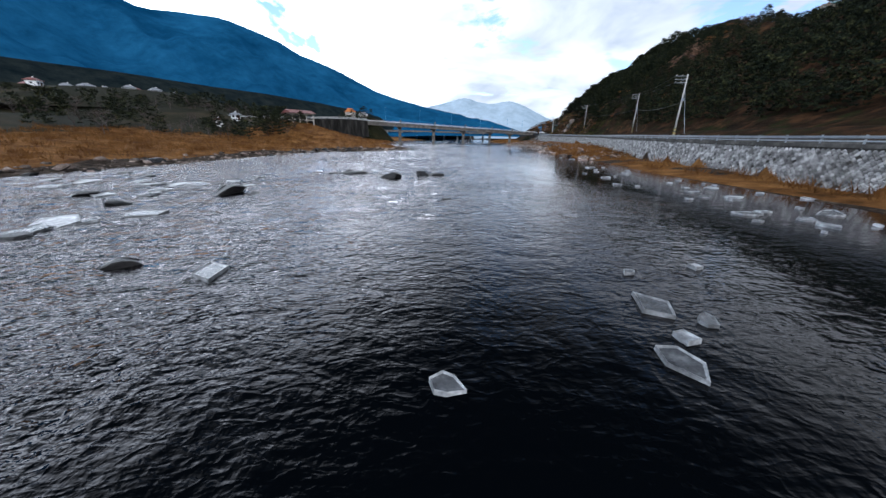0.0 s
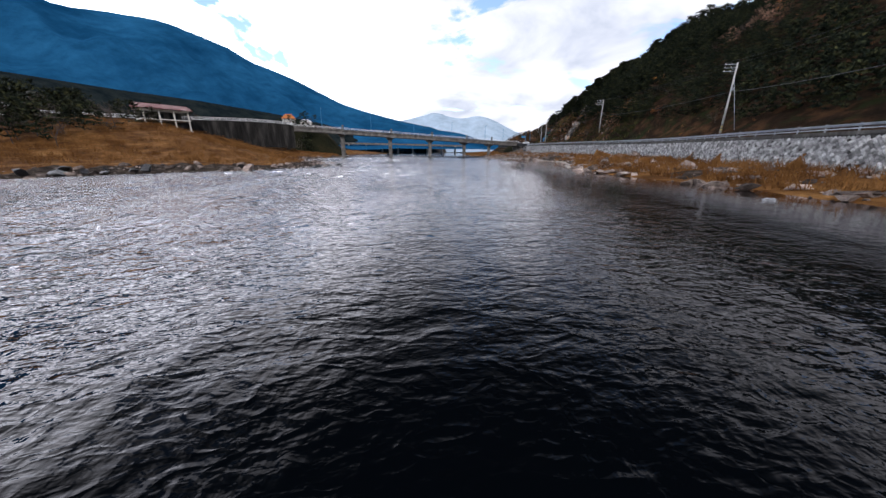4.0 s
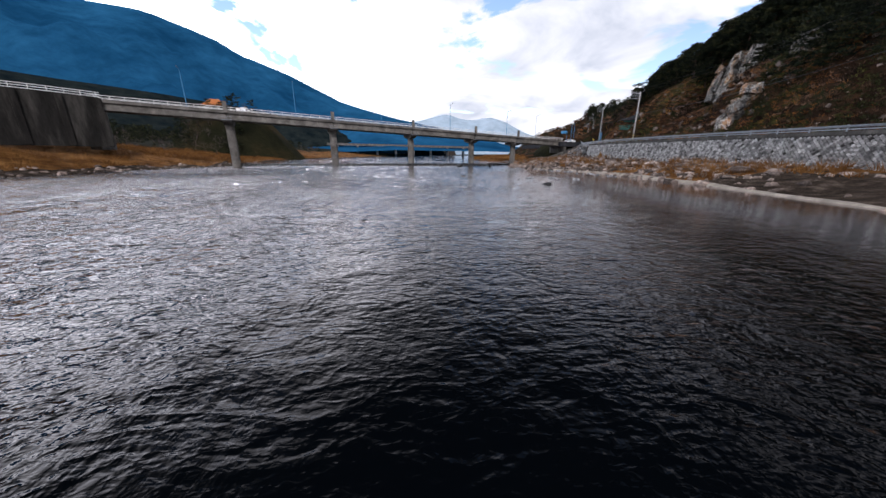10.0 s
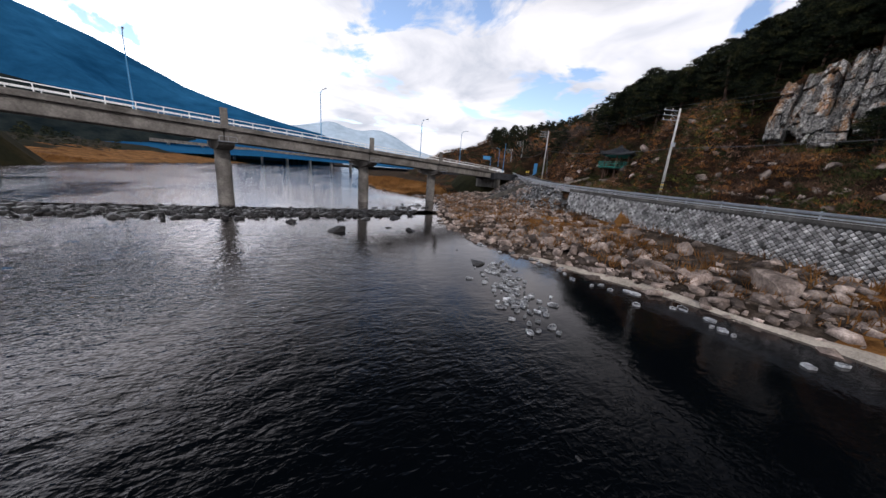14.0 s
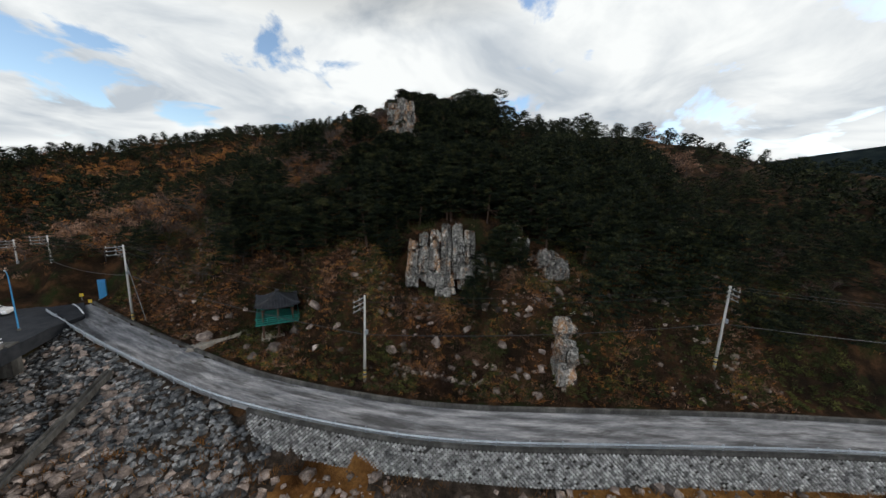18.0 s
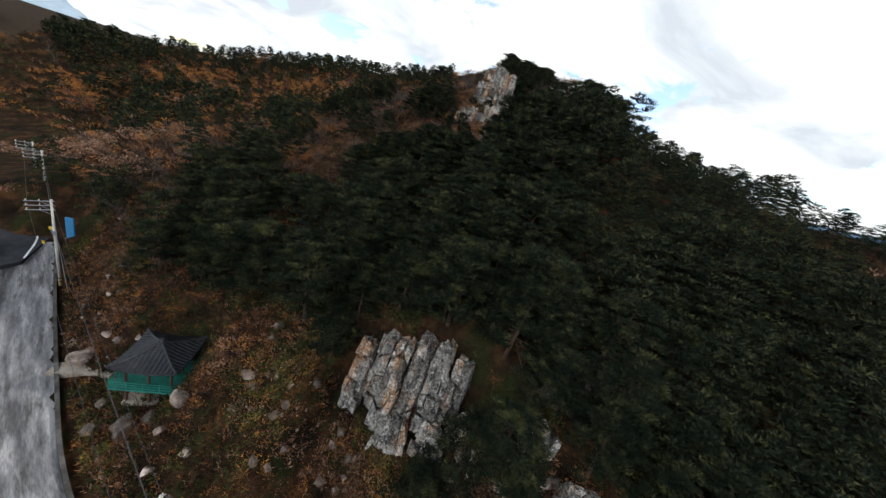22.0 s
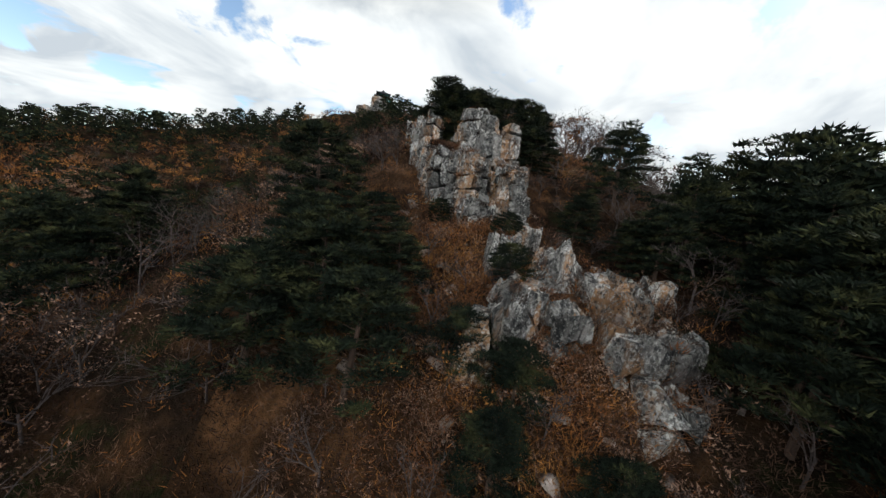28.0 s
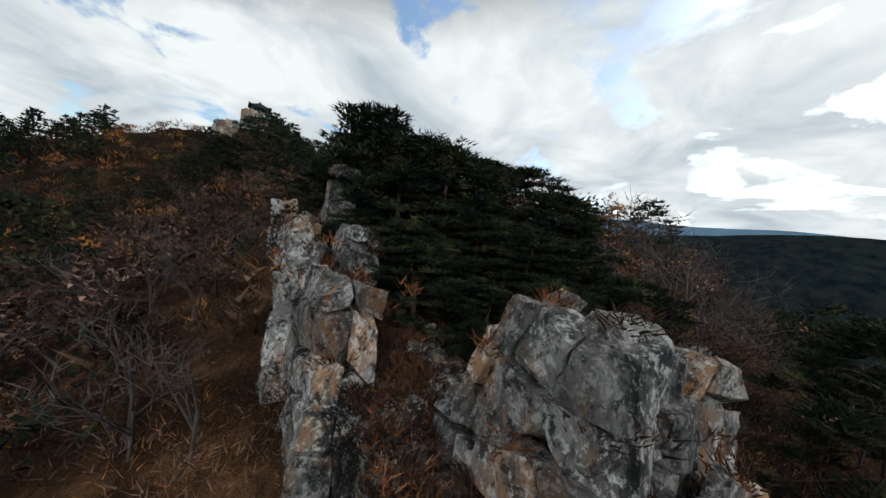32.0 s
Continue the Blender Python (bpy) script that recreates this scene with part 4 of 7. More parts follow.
for i, (a, b) in enumerate(zip(tops, tops[1:])):
    drop = Vector((0.1, 0, -4.6))
    sagging("communication_cable", a + drop, b + drop, 0.7, 0.035, "thick black communication cable slung between poles")
    for q in (0.1, -1.8):
        sagging("power_line", a + Vector((q, 0.1, -0.05)), b + Vector((q, 0.1, -0.05)), 0.8, 0.012, "thin power line between poles")

# ---------------------------------------------------------------- crags
def cube_grid(n):
    """A cube of edge 1 with n x n quads a side, welded."""
    g = np.linspace(-0.5, 0.5, n + 1)
    index, verts, faces = {}, [], []
    def vid(p):
        k = tuple(np.round(p * 2 * n).astype(int))
        if k not in index:
            index[k] = len(verts)
            verts.append(p)
        return index[k]
    for axis in range(3):
        for sign in (-1, 1):
            u, v = (axis + 1) % 3, (axis + 2) % 3
            for i in range(n):
                for j in range(n):
                    q = []
                    for a, b in ((i, j), (i + 1, j), (i + 1, j + 1), (i, j + 1)):
                        p = np.zeros(3)
                        p[axis], p[u], p[v] = 0.5 * sign, g[a], g[b]
                        q.append(vid(p))
                    faces.append(q if sign > 0 else q[::-1])
    return np.array(verts), np.array(faces)


CUBES = {n: cube_grid(n) for n in (2, 3, 4)}


def rock_arrays(size, seed, n=14, taper=0.25, amp=0.3, cell=1.3):
    """Jointed rock: a jittered lattice of fitted angular blocks, each pushed in or out a little."""
    rng = np.random.RandomState(seed)
    size = np.array(size, float)
    fine = {8: 2, 14: 3, 20: 4, 30: 4}[n]
    step = np.array(cell if isinstance(cell, tuple) else (cell, cell, cell * 1.35))
    k = np.maximum(1, np.round(size / step)).astype(int)
    axes = []
    for q in k:
        w = rng.uniform(0.45, 1.6, q)
        axes.append(np.concatenate([[0], np.cumsum(w) / w.sum()]) - 0.5)
    L = np.stack(np.meshgrid(*axes, indexing="ij"), -1)
    jit = rng.uniform(-1, 1, L.shape) * 0.30 / k
    L = L + jit
    shear = rng.normal(size=2) * 0.10
    L[..., 0] += shear[0] * L[..., 2]
    r = np.linalg.norm(L, axis=-1, keepdims=True)
    L = L * (1 - 0.10 * np.clip((r - 0.5) / 0.36, 0, 1))
    L[..., :2] *= 1 - taper * (L[..., 2:3] + 0.5)
    L = L * size
    q, f = CUBES[fine]
    rr = np.linalg.norm(q, axis=1)[:, None]
    q = q * (1 - 0.03 * np.clip((rr - 0.5) / 0.36, 0, 1))
    w = q + 0.5
    vs, fs, base = [], [], 0
    for a in range(k[0]):
        for b in range(k[1]):
            for c in range(k[2]):
                if 0 < a < k[0] - 1 and 0 < b < k[1] - 1 and 0 < c < k[2] - 1:
                    continue
                v = 0
                for da in (0, 1):
                    for db in (0, 1):
                        for dc in (0, 1):
                            t = (w[:, :1] if da else 1 - w[:, :1]) * (w[:, 1:2] if db else 1 - w[:, 1:2]) * (w[:, 2:] if dc else 1 - w[:, 2:])
                            v = v + t * L[a + da, b + db, c + dc]
                mid = v.mean(0)
                out = mid / (np.linalg.norm(mid) + 1e-6)
                v = v + out * rng.uniform(-0.9, 1.3) * amp
                mid = v.mean(0)
                d = (v - mid) * rng.uniform(0.96, 1.05)
                # flat breaks across the corners
                reach = np.linalg.norm(d, axis=1).max()
                for _ in range(5):
                    way = rng.normal(size=3) * np.array([1, 1, 0.8])
                    way /= np.linalg.norm(way)
                    d = d - np.maximum(d @ way - reach * rng.uniform(0.42, 0.8), 0)[:, None] * way
                v = mid + d + rng.normal(size=d.shape) * amp * 0.05
                vs.append(v)
    return vs, f


def crag(name, label, blocks, cell=1.3):
    """A thing made of fitted jointed stones, block by block: (place, size, turn, lean, fineness)."""
    e = tagged(empty(name), label, "rock outcrop", "crags")
    for i, (at, size, turn, lean, n) in enumerate(blocks):
        stones, f = rock_arrays(size, hash_name(name) + i * 7, n, 0.25, 0.10 * min(size[0], size[1], 2.5) + 0.06, cell)
        m = Matrix.Translation(at) @ Euler((radians(lean[0]), radians(lean[1]), radians(turn))).to_matrix().to_4x4()
        for v in stones:
            mid = v.mean(0)
            ob = link_mesh("stone", v - mid, f, M_ROCK, e)
            ob.matrix_world = m @ Matrix.Translation(mid)
            TOPS.append(m @ Vector(mid + np.array([0, 0, 0.8 * (v[:, 2].max() - mid[2])])))
    return e


TOPS = []


def hash_name(s):
    return sum((i + 1) * ord(c) for i, c in enumerate(s)) % 9973


crag("summit_crag", "tall jointed grey granite crag with lichen and ochre streaks", [
    ((141.9, 203.3, 55.4), (3.6, 4.0, 3.6), 8, (2, -6), 30),
    ((140.6, 202.4, 53.4), (3.6, 4.4, 3.4), 14, (0, -4), 30),
    ((141.5, 200.2, 53.6), (2.2, 2.0, 5.6), -12, (-3, 2), 20),
    ((146.2, 204.6, 50.6), (6.6, 5.0, 7.6), 12, (0, -6), 30),
    ((142.4, 207.0, 50.0), (3.6, 2.2, 7.4), 5, (2, -3), 30),
    ((146.4, 207.6, 52.0), (4.0, 1.8, 9.8), 8, (2, 0), 30),
    ((150.2, 206.6, 54.4), (2.6, 1.8, 7.6), 4, (2, -2), 20),
    ((152.3, 208.6, 54.2), (3.2, 1.6, 8.0), 10, (3, 0), 20),
    ((149.2, 208.4, 53.4), (2.6, 1.6, 8.2), -4, (2, 2), 20),
    ((139.8, 203.6, 49.8), (4.0, 5.2, 7.0), 10, (2, -7), 30),
    ((140.9, 206.2, 49.8), (3.6, 3.0, 7.0), -5, (0, -6), 30),
    ((137.6, 200.6, 49.4), (3.4, 3.2, 6.0), -16, (-6, -8), 30),
    ((137.4, 203.6, 46.8), (3.4, 4.2, 5.6), 20, (0, -12), 20),
    ((135.6, 201.0, 44.8), (3.4, 3.4, 4.8), -10, (8, -16), 20),
    ((141.2, 208.6, 46.6), (4.4, 1.8, 5.0), 12, (6, -4), 20),
    ((143.6, 205.6, 51.0), (4.2, 2.4, 6.0), 6, (2, -8), 30),
    ((139.2, 205.2, 52.0), (2.0, 1.8, 2.6), 24, (4, -8), 20),
    ((141.4, 203.0, 57.3), (1.3, 1.1, 0.5), -20, (0, 6), 8),
], (0.85, 0.85, 1.0))
crag("ridge_spire", "weathered grey rock spires behind dark pines on the ridge", [
    ((155.8, 206.8, 58.0), (2.2, 1.7, 6.0), 10, (4, 2), 14),
    ((157.6, 209.3, 55.6), (2.0, 1.5, 6.4), -8, (3, -3), 14),
])
crag("shoulder_crag", "blue-grey slabs of rock below the summit on the ridge", [
    ((124.8, 196.4, 41.8), (3.0, 2.6, 5.6), 12, (6, -8), 20),
    ((124.6, 198.6, 42.2), (3.0, 2.6, 5.2), -6, (3, -8), 20),
    ((124.0, 194.6, 40.8), (2.4, 2.0, 4.8), 20, (9, -6), 20),
    ((127.0, 198.0, 44.4), (3.4, 3.4, 3.8), -8, (4, -10), 20),
    ((126.2, 201.0, 43.4), (2.6, 2.4, 3.4), 14, (0, -10), 14),
    ((126.6, 203.4, 43.9), (2.4, 2.4, 3.8), 22, (0, -10), 14),
    ((125.5, 205.3, 43.1), (2.0, 2.0, 3.8), -16, (4, -10), 14),
    ((128.2, 194.4, 44.2), (2.4, 2.2, 3.8), 8, (4, -8), 14),
    ((122.6, 198.4, 41.0), (2.2, 2.0, 4.2), 4, (8, -14), 20),
    ((129.8, 200.0, 46.0), (3.0, 2.6, 2.8), 18, (0, -10), 14),
    ((131.8, 202.4, 46.4), (2.6, 2.4, 2.6), -12, (0, -8), 14),
    ((134.0, 200.8, 46.6), (2.4, 2.4, 2.8), 24, (0, -8), 14),
    ((119.0, 204.0, 38.2), (1.5, 1.3, 3.2), 30, (10, -14), 20),
    ((118.2, 205.4, 37.0), (1.2, 1.0, 2.6), -20, (-12, -18), 20),
    ((117.6, 206.8, 36.4), (1.5, 1.3, 2.6), -30, (8, -20), 20),
    ((116.6, 203.2, 36.4), (1.3, 1.5, 3.0), 12, (14, -16), 20),
    ((116.0, 204.8, 35.4), (1.1, 1.2, 2.2), 40, (-6, -22), 20),
    ((114.6, 203.8, 34.6), (1.2, 1.4, 2.4), -14, (10, -12), 14),
    ((113.8, 206.0, 33.8), (1.4, 1.3, 2.4), -14, (-10, -16), 14),
], (0.9, 0.9, 1.9))
crag("roadside_cliff", "tall split wall of grey and orange rock on the wooded slope", [
    ((82.2, 194.3, 16.8), (2.6, 1.9, 7.0), 4, (2, 10), 20),
    ((83.0, 192.6, 17.6), (2.6, 1.6, 7.4), -6, (-1, 9), 20),
    ((81.7, 191.0, 17.8), (2.6, 1.9, 8.2), 5, (2, 11), 20),
    ((83.0, 189.2, 18.6), (2.8, 1.8, 8.2), -4, (-2, 9), 20),
    ((82.6, 187.4, 18.8), (2.6, 2.0, 8.6), 6, (-3, 10), 20),
    ((83.4, 185.5, 18.8), (2.4, 2.0, 6.4), -8, (-4, 8), 20),
    ((80.4, 189.4, 14.2), (2.0, 3.0, 3.0), 12, (0, 14), 20),
    ((80.6, 186.0, 15.2), (2.0, 2.6, 3.0), -12, (-4, 14), 20),
    ((81.0, 183.8, 17.4), (1.8, 1.6, 3.6), -20, (-10, 4), 20),
    ((79.6, 182.0, 16.6), (1.6, 1.4, 3.4), 10, (-14, 0), 20),
], cell=(0.75, 0.7, 1.5))
crag("lower_cliff", "narrow rib of pale cracked rock rising from the roadside", [
    ((68.4, 175.6, 6.4), (2.6, 2.8, 4.6), 10, (0, -20), 20),
    ((69.8, 175.4, 8.6), (2.8, 3.0, 5.0), -8, (3, -24), 20),
    ((71.2, 175.2, 10.8), (2.8, 3.0, 5.0), 14, (4, -24), 20),
    ((73.0, 174.0, 12.6), (1.6, 1.8, 2.6), 0, (4, -24), 20),
    ((74.8, 175.4, 14.6), (1.6, 2.0, 2.4), 10, (4, -24), 20),
    ((76.6, 174.4, 16.8), (2.8, 3.6, 4.8), -6, (4, -24), 20),
    ((78.8, 175.0, 18.4), (2.2, 3.2, 3.8), 8, (6, -20), 20),
    ((81.0, 178.6, 19.6), (2.4, 2.6, 3.8), 20, (8, -12), 14),
    ((84.8, 178.4, 22.4), (2.2, 2.6, 3.0), 10, (0, -10), 14),
], cell=(1.2, 1.2, 1.9))
crag("far_summit_rock", "bare rock on the far wooded summit below a small pavilion", [
    ((232.0, 222.0, 76.0), (7.0, 6.0, 8.0), 10, (0, 0), 14),
    ((228.5, 226.0, 72.0), (6.0, 5.0, 8.0), -14, (0, -8), 14),
])


def perched(x, y, up=0.0):
    return (x, y, float(ground(np.array([x]), np.array([y]))[0]) + up)


# large pale rocks round the pavilion and a low row of stones above the road
for x, y, size in ((73.4, 211.2, 2.2), (74.2, 208.6, 1.8), (72.8, 213.4, 1.6), (76.4, 221.8, 2.4), (75.0, 206.4, 1.5), (73.0, 203.0, 1.5), (71.4, 196.0, 1.4), (72.6, 190.5, 1.6), (74.4, 186.4, 1.4), (70.6, 182.4, 1.3), (72.0, 179.0, 1.5), (76.5, 183.5, 1.5)):
    v, f = LUMPS[int(x * 7 + y) % 10]
    ob = link_mesh("slope_rock", v * size * np.array([0.9, 1, 1.1]), f, M_BOULDER)
    ob.matrix_world = Matrix.Translation(perched(x, y, 0.1 * size)) @ Matrix.Rotation(x * y, 4, "Z")
    tagged(ob, "large pale cracked rock on the slope by the pavilion", "rock", "rocks on the slope")
# single rocks on the lower slope
rng = np.random.RandomState(21)
for i in range(46):
    x, y = rng.uniform(67.5, 79), rng.uniform(166, 232)
    if near_line(np.array([x]), np.array([y]), ROAD)[0][0] < 4.2:
        continue
    s = rng.uniform(0.4, 1.2)
    v, f = LUMPS[rng.randint(10)]
    ob = link_mesh("slope_rock", v * s * np.array([1, 1, 1.25]), f, M_BOULDER)
    ob.matrix_world = Matrix.Translation(perched(x, y, 0.12 * s)) @ Matrix.Rotation(rng.uniform(0, 6), 4, "Z")
    tagged(ob, "pale weathered rock half sunk in the leafy slope", "rock", "rocks on the slope")


# ---------------------------------------------------------------- stones of the banks
def scatter(name, places, lumps, mat, label, flatten=0.75):
    """Many stones in one object: places are (x, y, z, size)."""
    r = np.random.RandomState(hash_name(name))
    vs, fs, base = [], [], 0
    for x, y, z, s in places:
        v, f = lumps[r.randint(len(lumps))]
        a = r.uniform(0, 6.28)
        c, d = math.cos(a), math.sin(a)
        w = v * s
        w = np.stack([w[:, 0] * c - w[:, 1] * d + x, w[:, 0] * d + w[:, 1] * c + y, w[:, 2] * flatten + z], 1)
        vs.append(w)
        fs.append(f + base)
        base += len(w)
    return tagged(fast_mesh(name, np.concatenate(vs), np.concatenate(fs), mat), label, "stones", kind="stuff")


def bank_stones():
    r = np.random.RandomState(77)
    x, y = r.uniform(28, 86, 90000), r.uniform(60, 250, 90000)
    a, _ = near_line(x, y, SHORE_R)
    s, _ = near_line(x, y, ROAD)
    dens = np.clip((y - 150) / 30, 0.10, 1.0) * np.clip(1.15 - 0.035 * a, 0.35, 1) + 0.5 * (y > 205)
    clump = fbm(x / 7.0, y / 7.0, 61, 2)
    ok = (a > -0.8) & (s < -3.4) & (r.rand(len(x)) < dens * 0.62 * np.clip(0.9 + clump, 0.1, 2)) & (y < 246)
    x, y = x[ok], y[ok]
    z = ground(x, y)
    size = 0.18 + 0.95 * r.rand(len(x)) ** 3.4
    scatter("rubble", np.column_stack([x, y, z + 0.12 * size, size]), SMALL_LUMPS, M_BOULDER, "broken angular stones on the river bank")
    # laid stones on the steep bank below the bend of the road
    x, y = r.uniform(44, 82, 11000), r.uniform(206, 246, 11000)
    s, _ = near_line(x, y, ROAD_COARSE)
    ok = (s < -2.7) & (s > -11)
    x, y = x[ok], y[ok]
    size = 0.30 + 0.55 * r.rand(len(x)) ** 1.6
    scatter("riprap", np.column_stack([x, y, ground(x, y) + 0.05 * size, size]), SMALL_LUMPS, M_RIPRAP, "grey and blue-grey stones laid on the steep bank below the road")
    # stones along the left shore
    x, y = r.uniform(-62, 0, 26000), r.uniform(10, 225, 26000)
    a, _ = near_line(x, y, SHORE_L)
    ok = (a < 1.5) & (a > -5.5) & (r.rand(len(x)) < 0.25)
    x, y = x[ok], y[ok]
    size = 0.25 + 0.8 * r.rand(len(x)) ** 3
    scatter("shore_stones", np.column_stack([x, y, np.maximum(ground(x, y), -0.1) + 0.1 * size, size]), SMALL_LUMPS, M_BOULDER, "dark and pale stones on the far shore")
    # the weir
    line = along([(-26, 213), (-18, 217), (-5, 217.5), (17, 216.5), (34, 218.5), (41, 222), (46, 227)], 0.22)
    pl = [(p[0] + r.normal() * 0.7, p[1] - 1.0 + r.normal() * 2.0, 0.02 + 0.14 * r.rand(), 0.35 + 0.75 * r.rand()) for p in line for _ in range(5)]
    scatter("weir_stones", np.array(pl), SMALL_LUMPS, M_WET, "line of dark wet stones forming a low weir")


bank_stones()


def slope_stones():
    """Small pale stones and ledges scattered over the lower slope and the ridge."""
    r = np.random.RandomState(45)
    x, y = r.uniform(66, 92, 2600), r.uniform(150, 240, 2600)
    s, _ = near_line(x, y, ROAD_COARSE)
    ok = (s > 3.8) & (s < 17) & (fbm(x / 6.0, y / 6.0, 23, 2) > -0.15)
    x2, y2 = r.uniform(104, 140, 380), r.normal(204, 4.5, 380)
    x, y = np.concatenate([x[ok], x2]), np.concatenate([y[ok], y2])
    size = 0.14 + 0.75 * r.rand(len(x)) ** 3.5
    scatter("slope_stones", np.column_stack([x, y, ground(x, y) + 0.1 * size, size]), SMALL_LUMPS, M_BOULDER, "pale broken stones lying on the wooded slope", 1.0)


slope_stones()
_r = np.random.RandomState(52)
_row = np.array([(67.5 + _r.normal() * 0.15 + 0.05 * i, 185.6 + i * 0.22 + _r.normal() * 0.05) for i in range(46)])
scatter("terrace_stones", np.column_stack([_row, ground(_row[:, 0], _row[:, 1]) + 0.15, _r.uniform(0.3, 0.55, 46)]), SMALL_LUMPS, M_BOULDER, "low row of pale stones holding a terrace above the road", 1.1)


def boulder(x, y, s, mat, label, group, up=0.1, k=None, flat=1.0, z=None):
    r = np.random.RandomState(int(abs(x * 131 + y * 17)) % 100000)
    v, f = LUMPS[r.randint(10) if k is None else k]
    ob = link_mesh("boulder", v * s * np.array([1, 1, flat]), f, mat)
    p = perched(x, y)
    ob.matrix_world = Matrix.Translation((x, y, (max(p[2], -0.15) if z is None else z) + up * s)) @ Matrix.Rotation(r.uniform(0, 6), 4, "Z")
    tagged(ob, label, "boulder", group)


for x, y, s in ((49.4, 186.0, 2.0), (50.4, 183.5, 1.5), (50.0, 190.9, 1.8), (50.1, 184.0, 1.5), (53.5, 180.5, 2.6), (56.5, 176, 1.6), (54.5, 172, 1.9), (57, 168, 1.5), (52.2, 188.5, 1.2), (53, 196, 1.3),
                (55.5, 187, 1.4), (57.2, 193, 1.2), (46.5, 200, 1.1), (45, 206, 1.3), (39.1, 87, 1.6), (48.3, 122.7, 1.2), (52.2, 121.8, 1.4), (55.8, 119, 1.8), (46.4, 118.2, 1.1), (45, 112, 1.6), (38, 96, 1.2), (36, 80, 1.1), (40, 104, 1.8), (51, 131, 1.5), (53, 145, 1.6), (54, 158, 1.8)):
    boulder(x, y, s, M_BOULDER, "large pale angular boulder lying on the river bank", "bank boulders", 0.2)
r_b = np.random.RandomState(64)
for i in range(34):
    p = SHORE_L[min(int(r_b.uniform(24, 52)), len(SHORE_L) - 1)]
    boulder(p[0] + r_b.uniform(-3.5, 2.0), p[1] + r_b.uniform(-2, 2), r_b.uniform(0.8, 2.0), M_WET if i % 3 else M_BOULDER, "dark boulder among the stones of the far shore", "shore boulders", 0.15, flat=0.7)
for i in range(16):
    p = SHORE_R[min(int(r_b.uniform(30, 46)), len(SHORE_R) - 1)]
    boulder(p[0] + r_b.uniform(-0.6, 2.6), p[1] + r_b.uniform(-2, 2), r_b.uniform(0.9, 1.9), M_BOULDER, "flat pale slab of rock at the water's edge", "shore slabs", 0.12, flat=0.45)
for x, y, s in ((-12.9, 22.4, 1.9), (-11.2, 22.8, 1.6), (-3.2, 32.5, 2.1), (-8.6, 37.2, 2.3), (-7.3, 36.0, 2.1), (-9.8, 36.4, 1.2), (-6.0, 45.1, 1.0), (0.1, 34.4, 1.5), (1.3, 34.9, 1.7), (2.2, 35.3, 0.8), (9.9, 44.6, 0.7), (2.7, 21.1, 0.9), (-7.5, 9.8, 1.0), (-17, 19, 1.4), (-15, 12.5, 1.5), (-20, 15, 1.5), (-22, 22, 1.6), (-24, 30, 1.2),
                (-20, 36, 1.3), (-28, 26, 1.4), (-17, 10, 1.2), (-24, 14, 1.1), (32.8, 157.4, 1.2), (31.6, 157.6, 0.8), (26.0, 170.2, 0.9), (28.5, 173.4, 1.0), (32.6, 176.4, 0.8), (33.5, 174, 0.6), (30, 181, 0.7), (29.0, 204.5, 2.0), (34.7, 206.3, 1.3), (37.1, 204.7, 1.5), (37.6, 213.3, 1.7), (38.7, 192.2, 1.4), (33, 212, 1.3),
                (30.5, 211, 1.0), (38.5, 196, 0.7), (39.5, 190, 0.6), (36.5, 184, 0.6), (-11, 104, 1.2), (-7.5, 121, 1.3), (-9, 112, 1.4), (-12, 100, 1.1), (-6.5, 116, 0.9), (-24, 80, 1.2), (-26, 66, 1.1), (36, 100, 1.2), (5.5, 160, 0.5)):
    boulder(x, y, s * 1.15, M_WET, "dark wet rock standing out of the river", "river rocks", 0.06, flat=0.55)


def ice_plate(x, y, s, seed):
    r = np.random.RandomState(seed)
    k = r.randint(4, 7)
    ring = [(s * 0.5 * math.cos(j * math.tau / k + r.uniform(-0.3, 0.3)) * r.uniform(0.65, 1.15), s * 0.38 * math.sin(j * math.tau / k) * r.uniform(0.65, 1.15)) for j in range(k)]
    bm = bmesh.new()
    lo = [bm.verts.new((a, b, -0.05)) for a, b in ring]
    hi = [bm.verts.new((a * 0.98, b * 0.98, 0.05 + 0.03 * r.rand())) for a, b in ring]
    inner = [bm.verts.new((a * 0.86, b * 0.86, 0.035)) for a, b in ring]
    c = bm.verts.new((0, 0, 0.03))
    for j in range(k):
        i = (j + 1) % k
        bm.faces.new((lo[j], lo[i], hi[i], hi[j]))
        bm.faces.new((hi[j], hi[i], inner[i], inner[j]))
        q = bm.faces.new((inner[j], inner[i], c))
        q.material_index = 1 if (s > 0.8 and y < 12) or seed % 2 else 0
    ob = part("ice_plate", bm, [M_ICE, M_ICE_CLEAR])
    ob.matrix_world = Matrix.Translation((x, y, 0.05)) @ Euler((r.normal() * 0.05, r.normal() * 0.05, r.uniform(0, 6))).to_matrix().to_4x4()
    tagged(ob, "thin grey ice plate with a white rim on dark water", "ice", "ice plates")


r_ice = np.random.RandomState(8)
